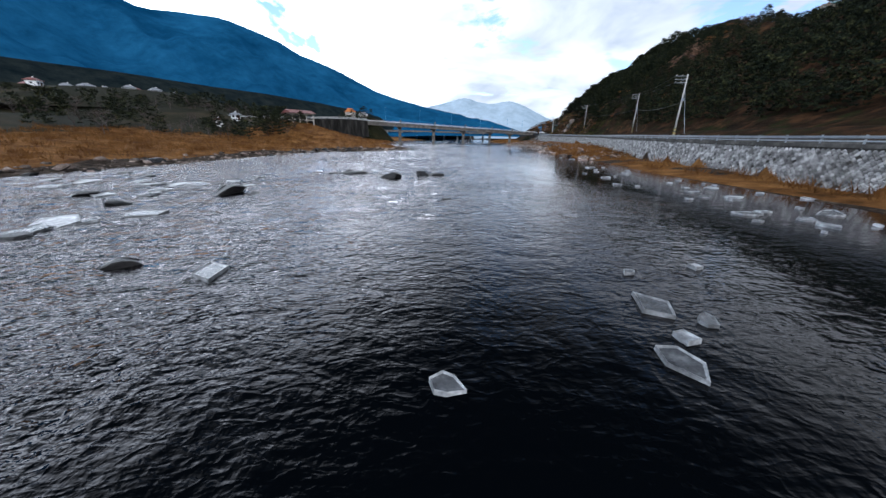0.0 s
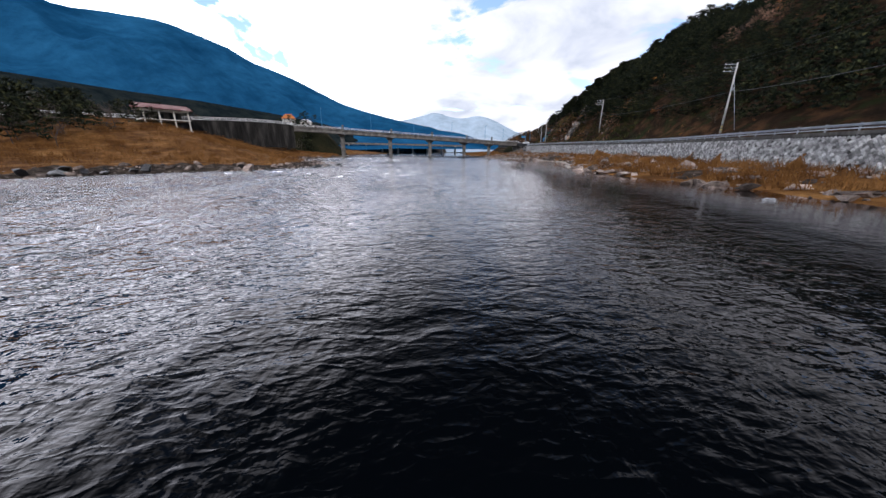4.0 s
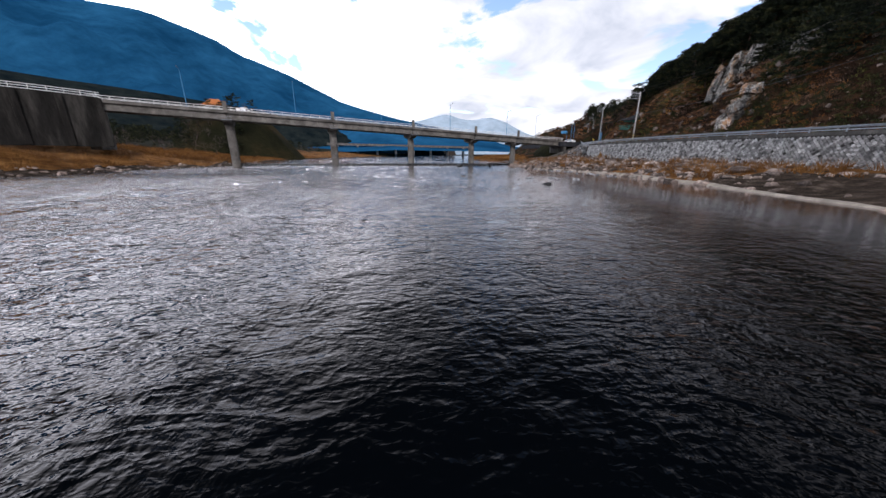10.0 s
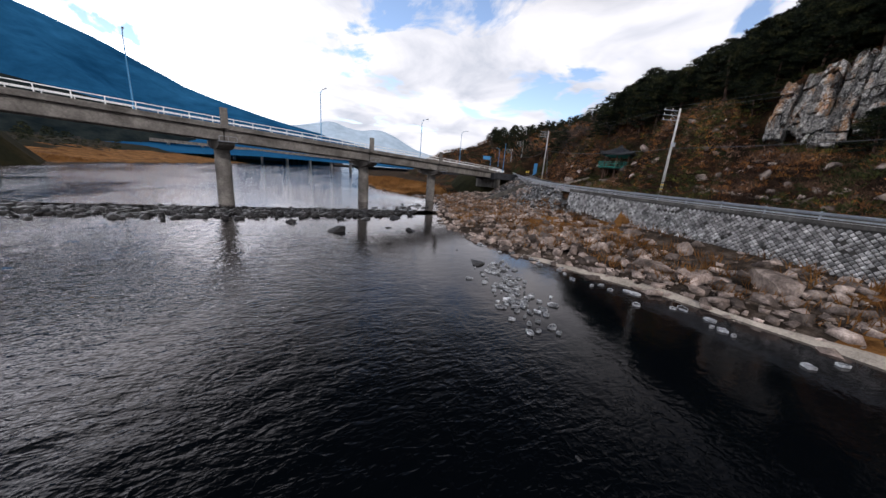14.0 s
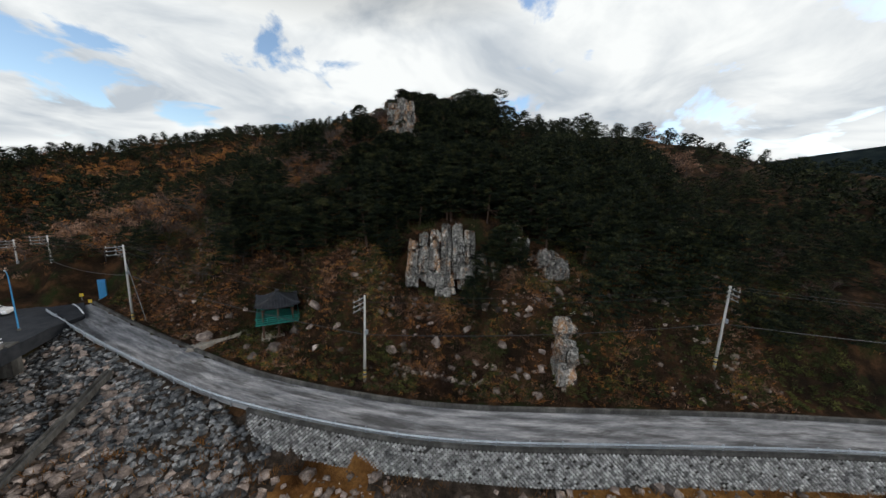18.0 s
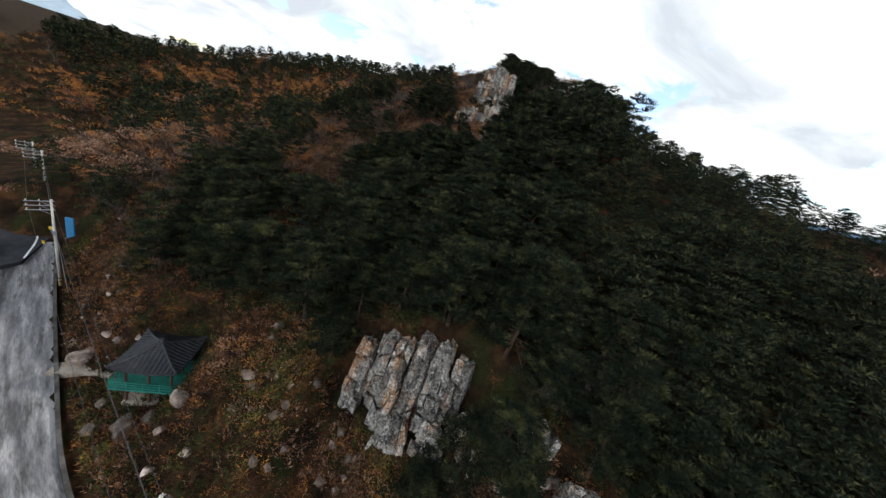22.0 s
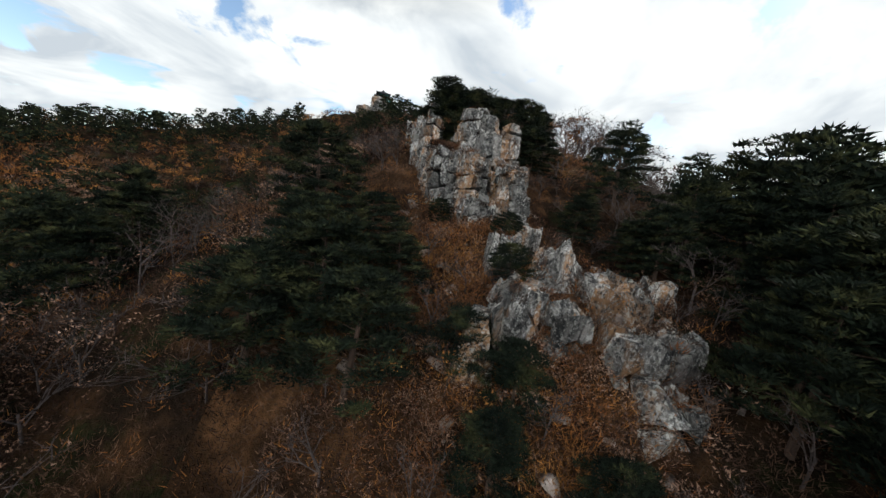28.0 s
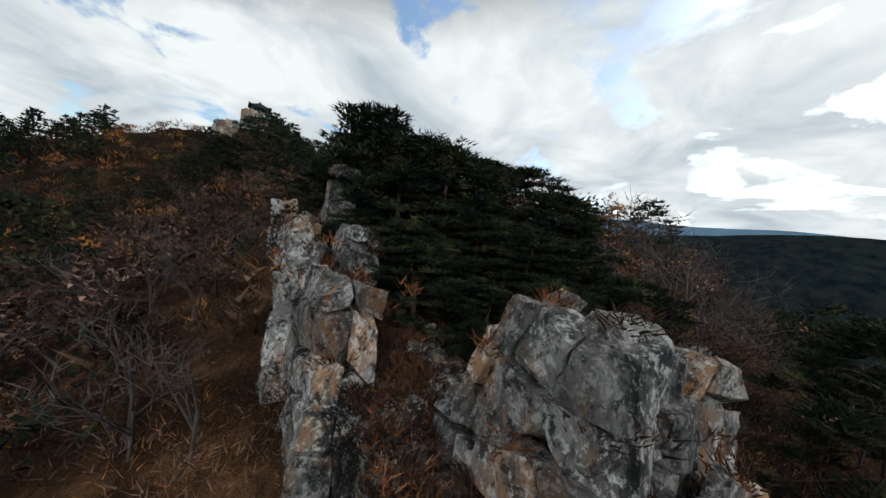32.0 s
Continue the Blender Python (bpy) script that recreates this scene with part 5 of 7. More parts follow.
ICE = [(2.2, 4.75, 0.85), (7.2, 7.2, 1.5), (7.0, 6.0, 0.6), (6.4, 5.3, 1.0), (7.9, 6.6, 0.6), (7.7, 9.2, 0.5), (10.0, 9.6, 0.55), (-4.6, 9.1, 1.5), (22.1, 21.8, 1.5), (18.5, 16.9, 1.3), (20.0, 14.5, 1.4), (23, 17, 1.5), (21, 24, 1.2), (17.5, 28, 1.1), (24, 26, 1.3), (19, 33, 1.2), (22, 12.5, 1.5), (25, 14, 1.2),
       (33.9, 165.6, 1.2), (32.0, 163.6, 0.5), (28.9, 162, 0.3), (37, 166, 1.0), (39, 163.5, 1.2), (27.5, 63, 1.3), (27, 68, 0.8)]
for i in range(120):
    t = r_ice.uniform(0, 1)
    ICE.append((38.0 + 3 * (t - 0.5) + r_ice.normal() * 0.9, 187.5 + 9 * (t - 0.5) + r_ice.normal() * 0.9, r_ice.uniform(0.15, 0.6)))
for i in range(45):
    t = r_ice.rand()
    ICE.append((47.3 - 5 * t + r_ice.normal() * 0.6, 168 + 32 * t, r_ice.uniform(0.2, 0.8)))
for i in range(36):
    ICE.append((r_ice.uniform(17, 27), r_ice.uniform(8, 45), r_ice.uniform(0.25, 1.0)))
for i in range(26):
    ICE.append((r_ice.uniform(-34, -13), r_ice.uniform(11, 36), r_ice.uniform(1.0, 2.6)))
for i, (x, y, s) in enumerate(ICE):
    if near_line(np.array([x]), np.array([y]), SHORE_R)[0][0] < 0.3:
        ice_plate(x, y, s, 500 + i)

# pale sand where the water laps the bank
SANDY = SHORE_R[(SHORE_R[:, 1] > 100) & (SHORE_R[:, 1] < 196)]
SANDY3 = np.column_stack([along(SANDY, 1.5), np.zeros(len(along(SANDY, 1.5)))])
_w = 0.7 * (0.6 + 0.55 * fbm(SANDY3[:, 1] / 6.0, SANDY3[:, 0] * 0, 91, 2)) * np.clip((198 - SANDY3[:, 1]) / 14, 0.05, 1)
_n = normals(SANDY3)
_v, _f = [], []
for i, (p, n, w) in enumerate(zip(SANDY3, _n, _w)):
    for o, h in ((-0.25, -0.02), (0.35 * w, 0.12), (1.1 * w + 0.1, 0.08), (1.5 * w + 0.3, -0.2)):
        q = p[:2] + n * o
        _v.append((q[0], q[1], max(float(ground(np.array([q[0]]), np.array([q[1]]))[0]), -0.1) + h))
    if i:
        _f += [(4 * i - 4 + j, 4 * i + j, 4 * i + j + 1, 4 * i - 3 + j) for j in range(3)]
tagged(link_mesh("sand_strip", _v, _f, M_SAND, smooth=True), "pale strip of sand and frost along the waterline", "sand", kind="structure")

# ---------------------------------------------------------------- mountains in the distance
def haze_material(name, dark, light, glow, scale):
    """Far wooded slopes; the blue air is put into base colour and emission."""
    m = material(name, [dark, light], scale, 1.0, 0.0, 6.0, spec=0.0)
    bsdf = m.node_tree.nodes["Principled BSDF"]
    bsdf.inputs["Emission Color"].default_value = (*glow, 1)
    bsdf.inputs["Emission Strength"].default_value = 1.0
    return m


def mountain(name, crest, run, mat, label, rough, foot=-10.0, seed=1):
    """A range: its crest line, falling over run metres towards the river and behind."""
    L = along(crest, 22.0)
    n = normals(L)
    rows = [(-1.6, 0.0), (-0.8, 0.35), (-0.35, 0.72), (-0.12, 0.93), (0.0, 1.0), (0.10, 0.94), (0.2, 0.84), (0.32, 0.70), (0.45, 0.55), (0.6, 0.39), (0.75, 0.25), (0.9, 0.11), (1.05, 0.0)]
    V = []
    for k, (o, h) in enumerate(rows):
        x, y = L[:, 0] + n[:, 0] * o * run, L[:, 1] + n[:, 1] * o * run
        z = foot + (L[:, 2] - foot) * h
        gully = fbm(x / rough, y / rough, seed, 4) * 0.16 * (L[:, 2] - foot) * (4 * h * (1 - h) + 0.08)
        V.append(np.stack([x, y, z + gully], 1))
    V = np.stack(V, 1)
    k = len(rows)
    i = (np.arange(len(L) - 1)[:, None] * k + np.arange(k - 1)[None]).ravel()
    f = np.stack([i, i + 1, i + k + 1, i + k], 1)
    return tagged(link_mesh(name, V.reshape(-1, 3), f, mat, smooth=True), label, "mountain", kind="structure")


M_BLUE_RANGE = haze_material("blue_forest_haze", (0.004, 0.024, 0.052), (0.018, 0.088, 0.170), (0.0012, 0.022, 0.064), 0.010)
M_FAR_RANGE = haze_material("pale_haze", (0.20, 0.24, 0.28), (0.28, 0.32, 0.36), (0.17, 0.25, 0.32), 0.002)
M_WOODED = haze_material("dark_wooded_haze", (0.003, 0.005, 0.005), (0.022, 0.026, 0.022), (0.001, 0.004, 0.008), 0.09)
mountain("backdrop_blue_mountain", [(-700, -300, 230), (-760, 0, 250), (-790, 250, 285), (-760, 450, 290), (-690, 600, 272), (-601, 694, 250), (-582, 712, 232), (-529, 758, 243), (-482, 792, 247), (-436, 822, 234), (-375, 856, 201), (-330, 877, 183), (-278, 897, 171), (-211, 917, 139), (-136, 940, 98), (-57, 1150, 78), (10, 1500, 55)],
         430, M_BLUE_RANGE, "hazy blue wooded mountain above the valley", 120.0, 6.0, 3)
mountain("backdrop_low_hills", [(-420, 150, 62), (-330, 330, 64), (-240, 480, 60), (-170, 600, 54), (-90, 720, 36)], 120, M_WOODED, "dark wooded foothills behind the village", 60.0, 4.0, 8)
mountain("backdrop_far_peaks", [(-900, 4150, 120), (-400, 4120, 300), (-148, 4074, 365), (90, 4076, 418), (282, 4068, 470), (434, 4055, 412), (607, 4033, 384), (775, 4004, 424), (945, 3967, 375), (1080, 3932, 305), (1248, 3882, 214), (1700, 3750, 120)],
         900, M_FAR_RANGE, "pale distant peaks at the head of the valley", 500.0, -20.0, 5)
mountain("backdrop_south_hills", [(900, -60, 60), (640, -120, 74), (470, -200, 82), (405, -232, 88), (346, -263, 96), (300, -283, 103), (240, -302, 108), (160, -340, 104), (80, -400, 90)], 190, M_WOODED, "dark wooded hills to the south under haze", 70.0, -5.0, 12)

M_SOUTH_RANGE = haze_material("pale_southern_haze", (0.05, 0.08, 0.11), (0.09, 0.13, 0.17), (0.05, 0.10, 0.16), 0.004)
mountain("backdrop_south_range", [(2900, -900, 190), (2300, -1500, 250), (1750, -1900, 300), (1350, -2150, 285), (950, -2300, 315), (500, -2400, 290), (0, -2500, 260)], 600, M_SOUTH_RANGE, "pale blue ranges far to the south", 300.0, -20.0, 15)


# ---------------------------------------------------------------- the left bank: causeway, houses, far bridge
M_PLASTER = material("cream_plaster", [(0.42, 0.40, 0.36), (0.60, 0.58, 0.54)], 0.8, 0.9, 0.1, 8, distance=0.01)
M_RED_ROOF = material("red_metal_roof", [(0.10, 0.035, 0.03), (0.20, 0.07, 0.06)], 0.8, 0.6, 0.2, 8, distance=0.02)
M_ORANGE_ROOF = material("orange_tile_roof", [(0.34, 0.10, 0.025), (0.46, 0.17, 0.045)], 0.8, 0.7, 0.2, 8, distance=0.02)
M_GREY_ROOF = material("grey_slate_roof", [(0.16, 0.17, 0.19), (0.28, 0.29, 0.31)], 0.8, 0.6, 0.2, 8, distance=0.02)
M_GLASS = plain("dark_window_glass", (0.02, 0.025, 0.03), 0.08)
M_TILE = material("black_clay_tile", [(0.012, 0.013, 0.016), (0.035, 0.038, 0.045)], 2.0, 0.6, 0.2, 8, distance=0.01)
M_TEAL = material("green_painted_wood", [(0.01, 0.10, 0.08), (0.02, 0.18, 0.145)], 2.0, 0.6, 0.1, 8, distance=0.005)
M_DARKWOOD = material("dark_red_wood", [(0.05, 0.025, 0.015), (0.10, 0.05, 0.03)], 2.0, 0.7, 0.2, 8, distance=0.01)

CAUSEWAY = along([(on_bridge(-44, 2.9).x, on_bridge(-44, 2.9).y, deck_z(-44)), (-50, 186, 12.8), (-58, 178, 12.6), (-68, 166, 11.8), (-80, 150, 11.0), (-100, 130, 10.5)], 2.0)
strip("causeway_road", CAUSEWAY, [(-3.0, 0), (-3.0, -0.3), (3.0, -0.3), (3.0, 0)], M_NEW_ASPHALT, "asphalt causeway leading onto the bridge", "road")
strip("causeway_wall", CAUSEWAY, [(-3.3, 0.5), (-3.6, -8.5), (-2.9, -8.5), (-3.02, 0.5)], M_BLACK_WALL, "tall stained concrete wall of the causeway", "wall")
rail = tagged(empty("causeway_railing"), "white steel railing along the causeway", "railing")
for h in (0.65, 1.05, 1.4):
    ob = strip("rail", CAUSEWAY, [(-3.22, h), (-3.22, h - 0.1), (-3.12, h - 0.1), (-3.12, h)], M_WHITE, "", "")
    del ob["kind"]
    ob.parent = rail
for p, a in frames_along(CAUSEWAY, -3.17, 2.0):
    shared("railing_post", POST_MESH, Matrix.Translation(p + Vector((0, 0, 0.92))) @ Matrix.Rotation(a, 4, "Z"), rail)


for i, (p, a) in enumerate(frames_along(CAUSEWAY, -3.55, 5.0)):
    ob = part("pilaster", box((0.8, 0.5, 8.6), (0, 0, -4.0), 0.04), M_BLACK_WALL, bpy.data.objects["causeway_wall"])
    ob.matrix_world = Matrix.Translation(p) @ Matrix.Rotation(a, 4, "Z")


def house(at, turn, size, wall, roof, label, storeys=1, hip=0.35, roof_name="hipped"):
    """A house with windows, door, eaves and a pitched roof; size is width, depth, wall height."""
    w, d, h = size
    e = tagged(empty("house", at, turn), label, "house", "village houses")
    part("wall", box((w, d, h + 1.0), (0, 0, h / 2 - 0.5), 0.02), wall, e)
    bm = bmesh.new()
    ov = 0.5
    rise = hip * d
    base = [bm.verts.new(p) for p in ((-w / 2 - ov, -d / 2 - ov, h), (w / 2 + ov, -d / 2 - ov, h), (w / 2 + ov, d / 2 + ov, h), (-w / 2 - ov, d / 2 + ov, h))]
    low = [bm.verts.new((v.co.x, v.co.y, h - 0.18)) for v in base]
    k = w / 2 - d * 0.35
    r0, r1 = bm.verts.new((-max(k, 0.3), 0, h + rise)), bm.verts.new((max(k, 0.3), 0, h + rise))
    for q in ((base[0], base[1], r1, r0), (base[2], base[3], r0, r1), (base[1], base[2], r1), (base[3], base[0], r0), tuple(reversed(low))):
        bm.faces.new(q)
    for i in range(4):
        bm.faces.new((low[i], low[(i + 1) % 4], base[(i + 1) % 4], base[i]))
    part("roof", bm, roof, e)
    for s in range(storeys):
        z = (s + 0.55) * h / storeys
        n = max(2, int(w / 2.6))
        for i in range(n):
            x = (i + 0.5) * w / n - w / 2
            for side in (-1, 1):
                win = part("window", box((1.1, 0.06, 0.95), (x, side * (d / 2 + 0.02), z), 0.01), M_WHITE, e)
                part("pane", box((0.95, 0.04, 0.8), (x, side * (d / 2 + 0.045), z), 0.0), M_GLASS, win)
        for side in (-1, 1):
            win = part("window", box((0.06, 1.1, 0.95), (side * (w / 2 + 0.02), 0, z), 0.01), M_WHITE, e)
            part("pane", box((0.04, 0.95, 0.8), (side * (w / 2 + 0.045), 0, z), 0.0), M_GLASS, win)
    part("door", box((0.95, 0.07, 2.05), (w * 0.12, -d / 2 - 0.03, 1.02), 0.01), M_DARKWOOD, e)
    part("chimney", box((0.5, 0.5, 0.9), (w * 0.2, 0.3, h + rise * 0.9), 0.02), wall, e)


def long_building(at, turn, label):
    """An open two-storey shed on posts with a red roof and pale balconies."""
    e = tagged(empty("riverside_hall", at, turn), label, "building")
    for z, t in ((0.0, 0.35), (3.0, 0.30), (5.6, 0.25)):
        part("floor_slab", box((11, 7, t), (0, 0, z), 0.03), M_PLASTER, e)
    for i in range(4):
        for y in (-3.2, 3.2):
            part("column", box((0.3, 0.3, 5.6), (-5.1 + i * 3.4, y, 2.8), 0.02), M_PLASTER, e)
    part("back_wall", box((10.6, 0.2, 5.4), (0, 2.6, 2.8)), M_DARK_CONCRETE, e)
    part("footing", box((10.4, 6.4, 4.0), (0, 0, -2.2)), M_DARK_CONCRETE, e)
    for i in range(3):
        part("window", box((2.0, 0.1, 1.3), (-3.4 + i * 3.4, 2.46, 4.3), 0.02), M_GLASS, e)
    b = bmesh.new()
    v = [b.verts.new(p) for p in ((-6.2, -4.4, 5.75), (6.2, -4.4, 5.75), (6.2, 4.4, 5.75), (-6.2, 4.4, 5.75), (-6.2, 0, 7.3), (6.2, 0, 7.3))]
    for q in ((0, 1, 5, 4), (2, 3, 4, 5), (1, 2, 5), (3, 0, 4), (3, 2, 1, 0)):
        b.faces.new([v[i] for i in q])
    part("roof", b, M_RED_ROOF, e, "faded red metal roof")


def grounded(x, y, up=0.0):
    return perched(x, y, up)


long_building((-64.4, 157.6, 8.4), radians(52), "open riverside hall with a red roof and pale floors")
house((-76, 288, 20.6), radians(20), (8, 6.5, 3.6), M_PLASTER, M_ORANGE_ROOF, "cream house with an orange tiled roof on a terrace", 2, 0.45)
house((-66, 291, 19.6), radians(18), (7, 5, 2.8), M_PLASTER, M_WHITE, "low white annexe beside the orange-roofed house")
r_v = np.random.RandomState(3)
for i, (x, y) in enumerate(((-177, 176), (-165, 187), (-150, 196), (-143, 205), (-190, 165), (-205, 178), (-225, 160), (-75, 117), (-77, 130), (-200, 205), (-158, 178), (-168, 200), (-182, 190), (-160, 210), (-150, 184), (-186, 200), (-176, 212), (-194, 182), (-214, 166), (-216, 184), (-202, 190))):
    small = y < 135
    house(grounded(x, y, 0.5 if small else 8.0), r_v.uniform(0, 3), (2.2, 2.0, 1.8) if small else (r_v.uniform(3.6, 6), 3.8, r_v.uniform(2.2, 3)), M_WHITE if i % 3 else M_PLASTER, (M_GREY_ROOF, M_RED_ROOF, M_GREY_ROOF)[i % 3 if i % 5 else 0],
          "small white hut on the field" if small else "distant pale village house at the mountain's foot")


def terrace(x, y, r, up, name="house_terrace"):
    """A levelled earth bank under the hillside houses."""
    z = perched(x, y)[2]
    bm = bmesh.new()
    bmesh.ops.create_cone(bm, cap_ends=True, segments=18, radius1=r * 2.2, radius2=r, depth=up + 3, matrix=Matrix.Translation((x, y, z + up - (up + 3) / 2)))
    tagged(part(name, bm, M_FIELD), "grassed earth bank under the houses", "bank", kind="structure")


for x, y, r, up in ((-70, 289, 14, 19.7 - perched(-70, 289)[2]), (-170, 190, 34, 8.0), (-210, 172, 22, 8.0)):
    terrace(x, y, r, up)


def far_bridge():
    br = tagged(empty("far_bridge", (0, 0, 0)), "long pale bridge on slim piers farther up the valley", "bridge")
    a, b = Vector((-95, 520, 14.0)), Vector((85, 575, 11.5))
    d = b - a
    ob = part("deck", box((d.length, 9, 1.6), bevel=0.05), M_CONCRETE, br)
    ob.matrix_world = Matrix.Translation((a + b) / 2) @ d.to_track_quat("X", "Z").to_matrix().to_4x4()
    ob = part("parapet", box((d.length, 0.3, 1.0), (0, 4.4, 1.2)), M_CONCRETE, br)
    ob.matrix_world = Matrix.Translation((a + b) / 2) @ d.to_track_quat("X", "Z").to_matrix().to_4x4()
    ob = part("parapet", box((d.length, 0.3, 1.0), (0, -4.4, 1.2)), M_CONCRETE, br)
    ob.matrix_world = Matrix.Translation((a + b) / 2) @ d.to_track_quat("X", "Z").to_matrix().to_4x4()
    for i in range(8):
        p = a.lerp(b, (i + 0.5) / 8)
        part("pier", box((2.2, 3.2, p.z), (p.x, p.y, p.z / 2 - 0.9), 0.1, math.atan2(d.y, d.x)), M_PLASTER, br)


far_bridge()


# ---------------------------------------------------------------- junction at the bridge's end
def slab(name, pts, z, t, mat, label, category):
    bm = bmesh.new()
    a = [bm.verts.new((x, y, z)) for x, y in pts]
    b = [bm.verts.new((x, y, z - t)) for x, y in pts]
    bm.faces.new(a)
    bm.faces.new(list(reversed(b)))
    n = len(pts)
    for i in range(n):
        bm.faces.new((b[i], b[(i + 1) % n], a[(i + 1) % n], a[i]))
    bmesh.ops.recalc_face_normals(bm, faces=bm.faces)
    return tagged(part(name, bm, mat), label, category, kind="structure")


slab("junction", [(69.5, 240.5), (76.5, 243.2), (81, 243.5), (86.4, 249.5), (88.5, 256), (88, 266), (84, 276), (76, 290), (70, 288), (75, 272), (76, 260), (73, 251), (67, 245.5)], 7.32, 1.6, M_NEW_ASPHALT, "dark new asphalt junction at the end of the bridge", "road")
LINE = along([(81.5, 244.2, 7.33), (85.4, 249.8, 7.33), (87.2, 256, 7.33), (86.6, 266, 7.33), (82.5, 276, 7.33)], 1.0)
strip("edge_line", LINE, [(-0.09, 0), (-0.09, 0.006), (0.09, 0.006), (0.09, 0)], M_WHITE, "white painted edge line on the asphalt", "road marking")
bm = bmesh.new()
bmesh.ops.create_cone(bm, cap_ends=True, segments=24, radius1=17, radius2=9.5, depth=7, matrix=Matrix.Translation((79, 256, 3.6)))
tagged(part("junction_bank", bm, M_FIELD), "rough grassed embankment under the junction", "bank", kind="structure")


def car(at, turn, paint, label):
    e = tagged(empty("car", at, turn), label, "car")
    bm = bmesh.new()
    prof = [(-2.15, 0.35), (-2.2, 0.75), (-1.9, 0.95), (-1.35, 1.0), (-0.75, 1.42), (0.75, 1.45), (1.45, 1.02), (2.1, 0.95), (2.2, 0.6), (2.15, 0.3)]
    sides = []
    for y, k in ((-0.86, 0.92), (-0.80, 1.0), (0.80, 1.0), (0.86, 0.92)):
        sides.append([bm.verts.new((x, y, 0.3 + (z - 0.3) * k if z > 1.1 else z)) for x, z in prof])
    n = len(prof)
    for a, b in zip(sides, sides[1:]):
        for i in range(n):
            bm.faces.new((a[i], a[(i + 1) % n], b[(i + 1) % n], b[i]))
    bm.faces.new(sides[0])
    bm.faces.new(list(reversed(sides[-1])))
    bmesh.ops.recalc_face_normals(bm, faces=bm.faces)
    part("body", bm, paint, e)
    part("windscreen", box((0.5, 1.4, 0.05), (-1.08, 0, 1.24)), M_GLASS, e).rotation_euler = (0, 0, 0)
    for y in (-0.87, 0.87):
        part("side_window", box((1.5, 0.04, 0.32), (0.05, y, 1.18), 0.01), M_GLASS, e)
        for x in (-1.35, 1.35):
            w = part("wheel", rod((x, y - 0.1, 0.32), (x, y + 0.1, 0.32), 0.32, sides=16), M_BLACK, e)
            part("rim", rod((x, y - 0.115, 0.32), (x, y + 0.115, 0.32), 0.19, sides=12), M_STEEL, w)
    for y in (-0.6, 0.6):
        part("headlight", box((0.06, 0.35, 0.14), (-2.17, y, 0.72), 0.02), M_PORCELAIN, e)
        part("tail_light", box((0.06, 0.3, 0.14), (2.17, y, 0.75), 0.02), M_RED_ROOF, e)


car((79.5, 255.5, 7.33), radians(118), M_WHITE, "white saloon car waiting at the junction")
car((76.5, 262.5, 7.33), radians(118), M_STEEL, "silver saloon car behind the white one")
street_lamp((75.5, 246.0, 7.3), radians(60), 7.5, "blue steel street lamp at the junction")
street_lamp((84.0, 262.0, 7.3), radians(200), 7.5, "blue steel street lamp at the junction")


def direction_sign(at, turn):
    e = tagged(empty("direction_sign", at, turn), "blue direction sign with unreadable white lines on a pole", "sign")
    part("pole", rod((0, 0, 0), (0, 0, 5.2), 0.07, sides=8), M_BLUE, e)
    part("arm", rod((0, 0, 5.0), (1.4, 0, 5.0), 0.04, sides=8), M_BLUE, e)
    b = part("board", box((2.2, 0.06, 1.1), (1.4, -0.06, 4.7), 0.02), M_BLUE, e, "blue board")
    for i, w in enumerate((1.5, 1.1, 1.6)):
        part("bar", box((w, 0.02, 0.13), (1.35, -0.10, 5.0 - i * 0.3)), M_WHITE, b, "white bar of writing")


direction_sign((81.0, 262.0, 7.3), radians(150))


def curve_marker(at, turn):
    e = tagged(empty("curve_marker", at, turn), "yellow and black chevron marker on a short post", "sign", "curve markers")
    part("post", rod((0, 0, 0), (0, 0, 1.3), 0.035, sides=8), M_STEEL, e)
    b = part("board", box((0.5, 0.04, 0.5), (0, 0, 1.1), 0.01), M_BAND, e)
    part("chevron", box((0.14, 0.02, 0.4), (0, -0.03, 1.1)), M_BLACK, b)


for i in range(6):
    p = LINE[2 + i * 5]
    curve_marker((p[0] + 1.4, p[1], 7.3), radians(100 + 12 * i))


def info_pillar(at):
    e = tagged(empty("information_pillar", at, radians(120)), "tall blue roadside information board", "sign")
    part("board", box((1.0, 0.3, 3.4), (0, 0, 1.9), 0.04), M_BLUE, e)
    part("base", box((1.3, 0.6, 0.3), (0, 0, 0.1), 0.03), M_CONCRETE, e)


info_pillar((87.6, 247.5, 7.3))


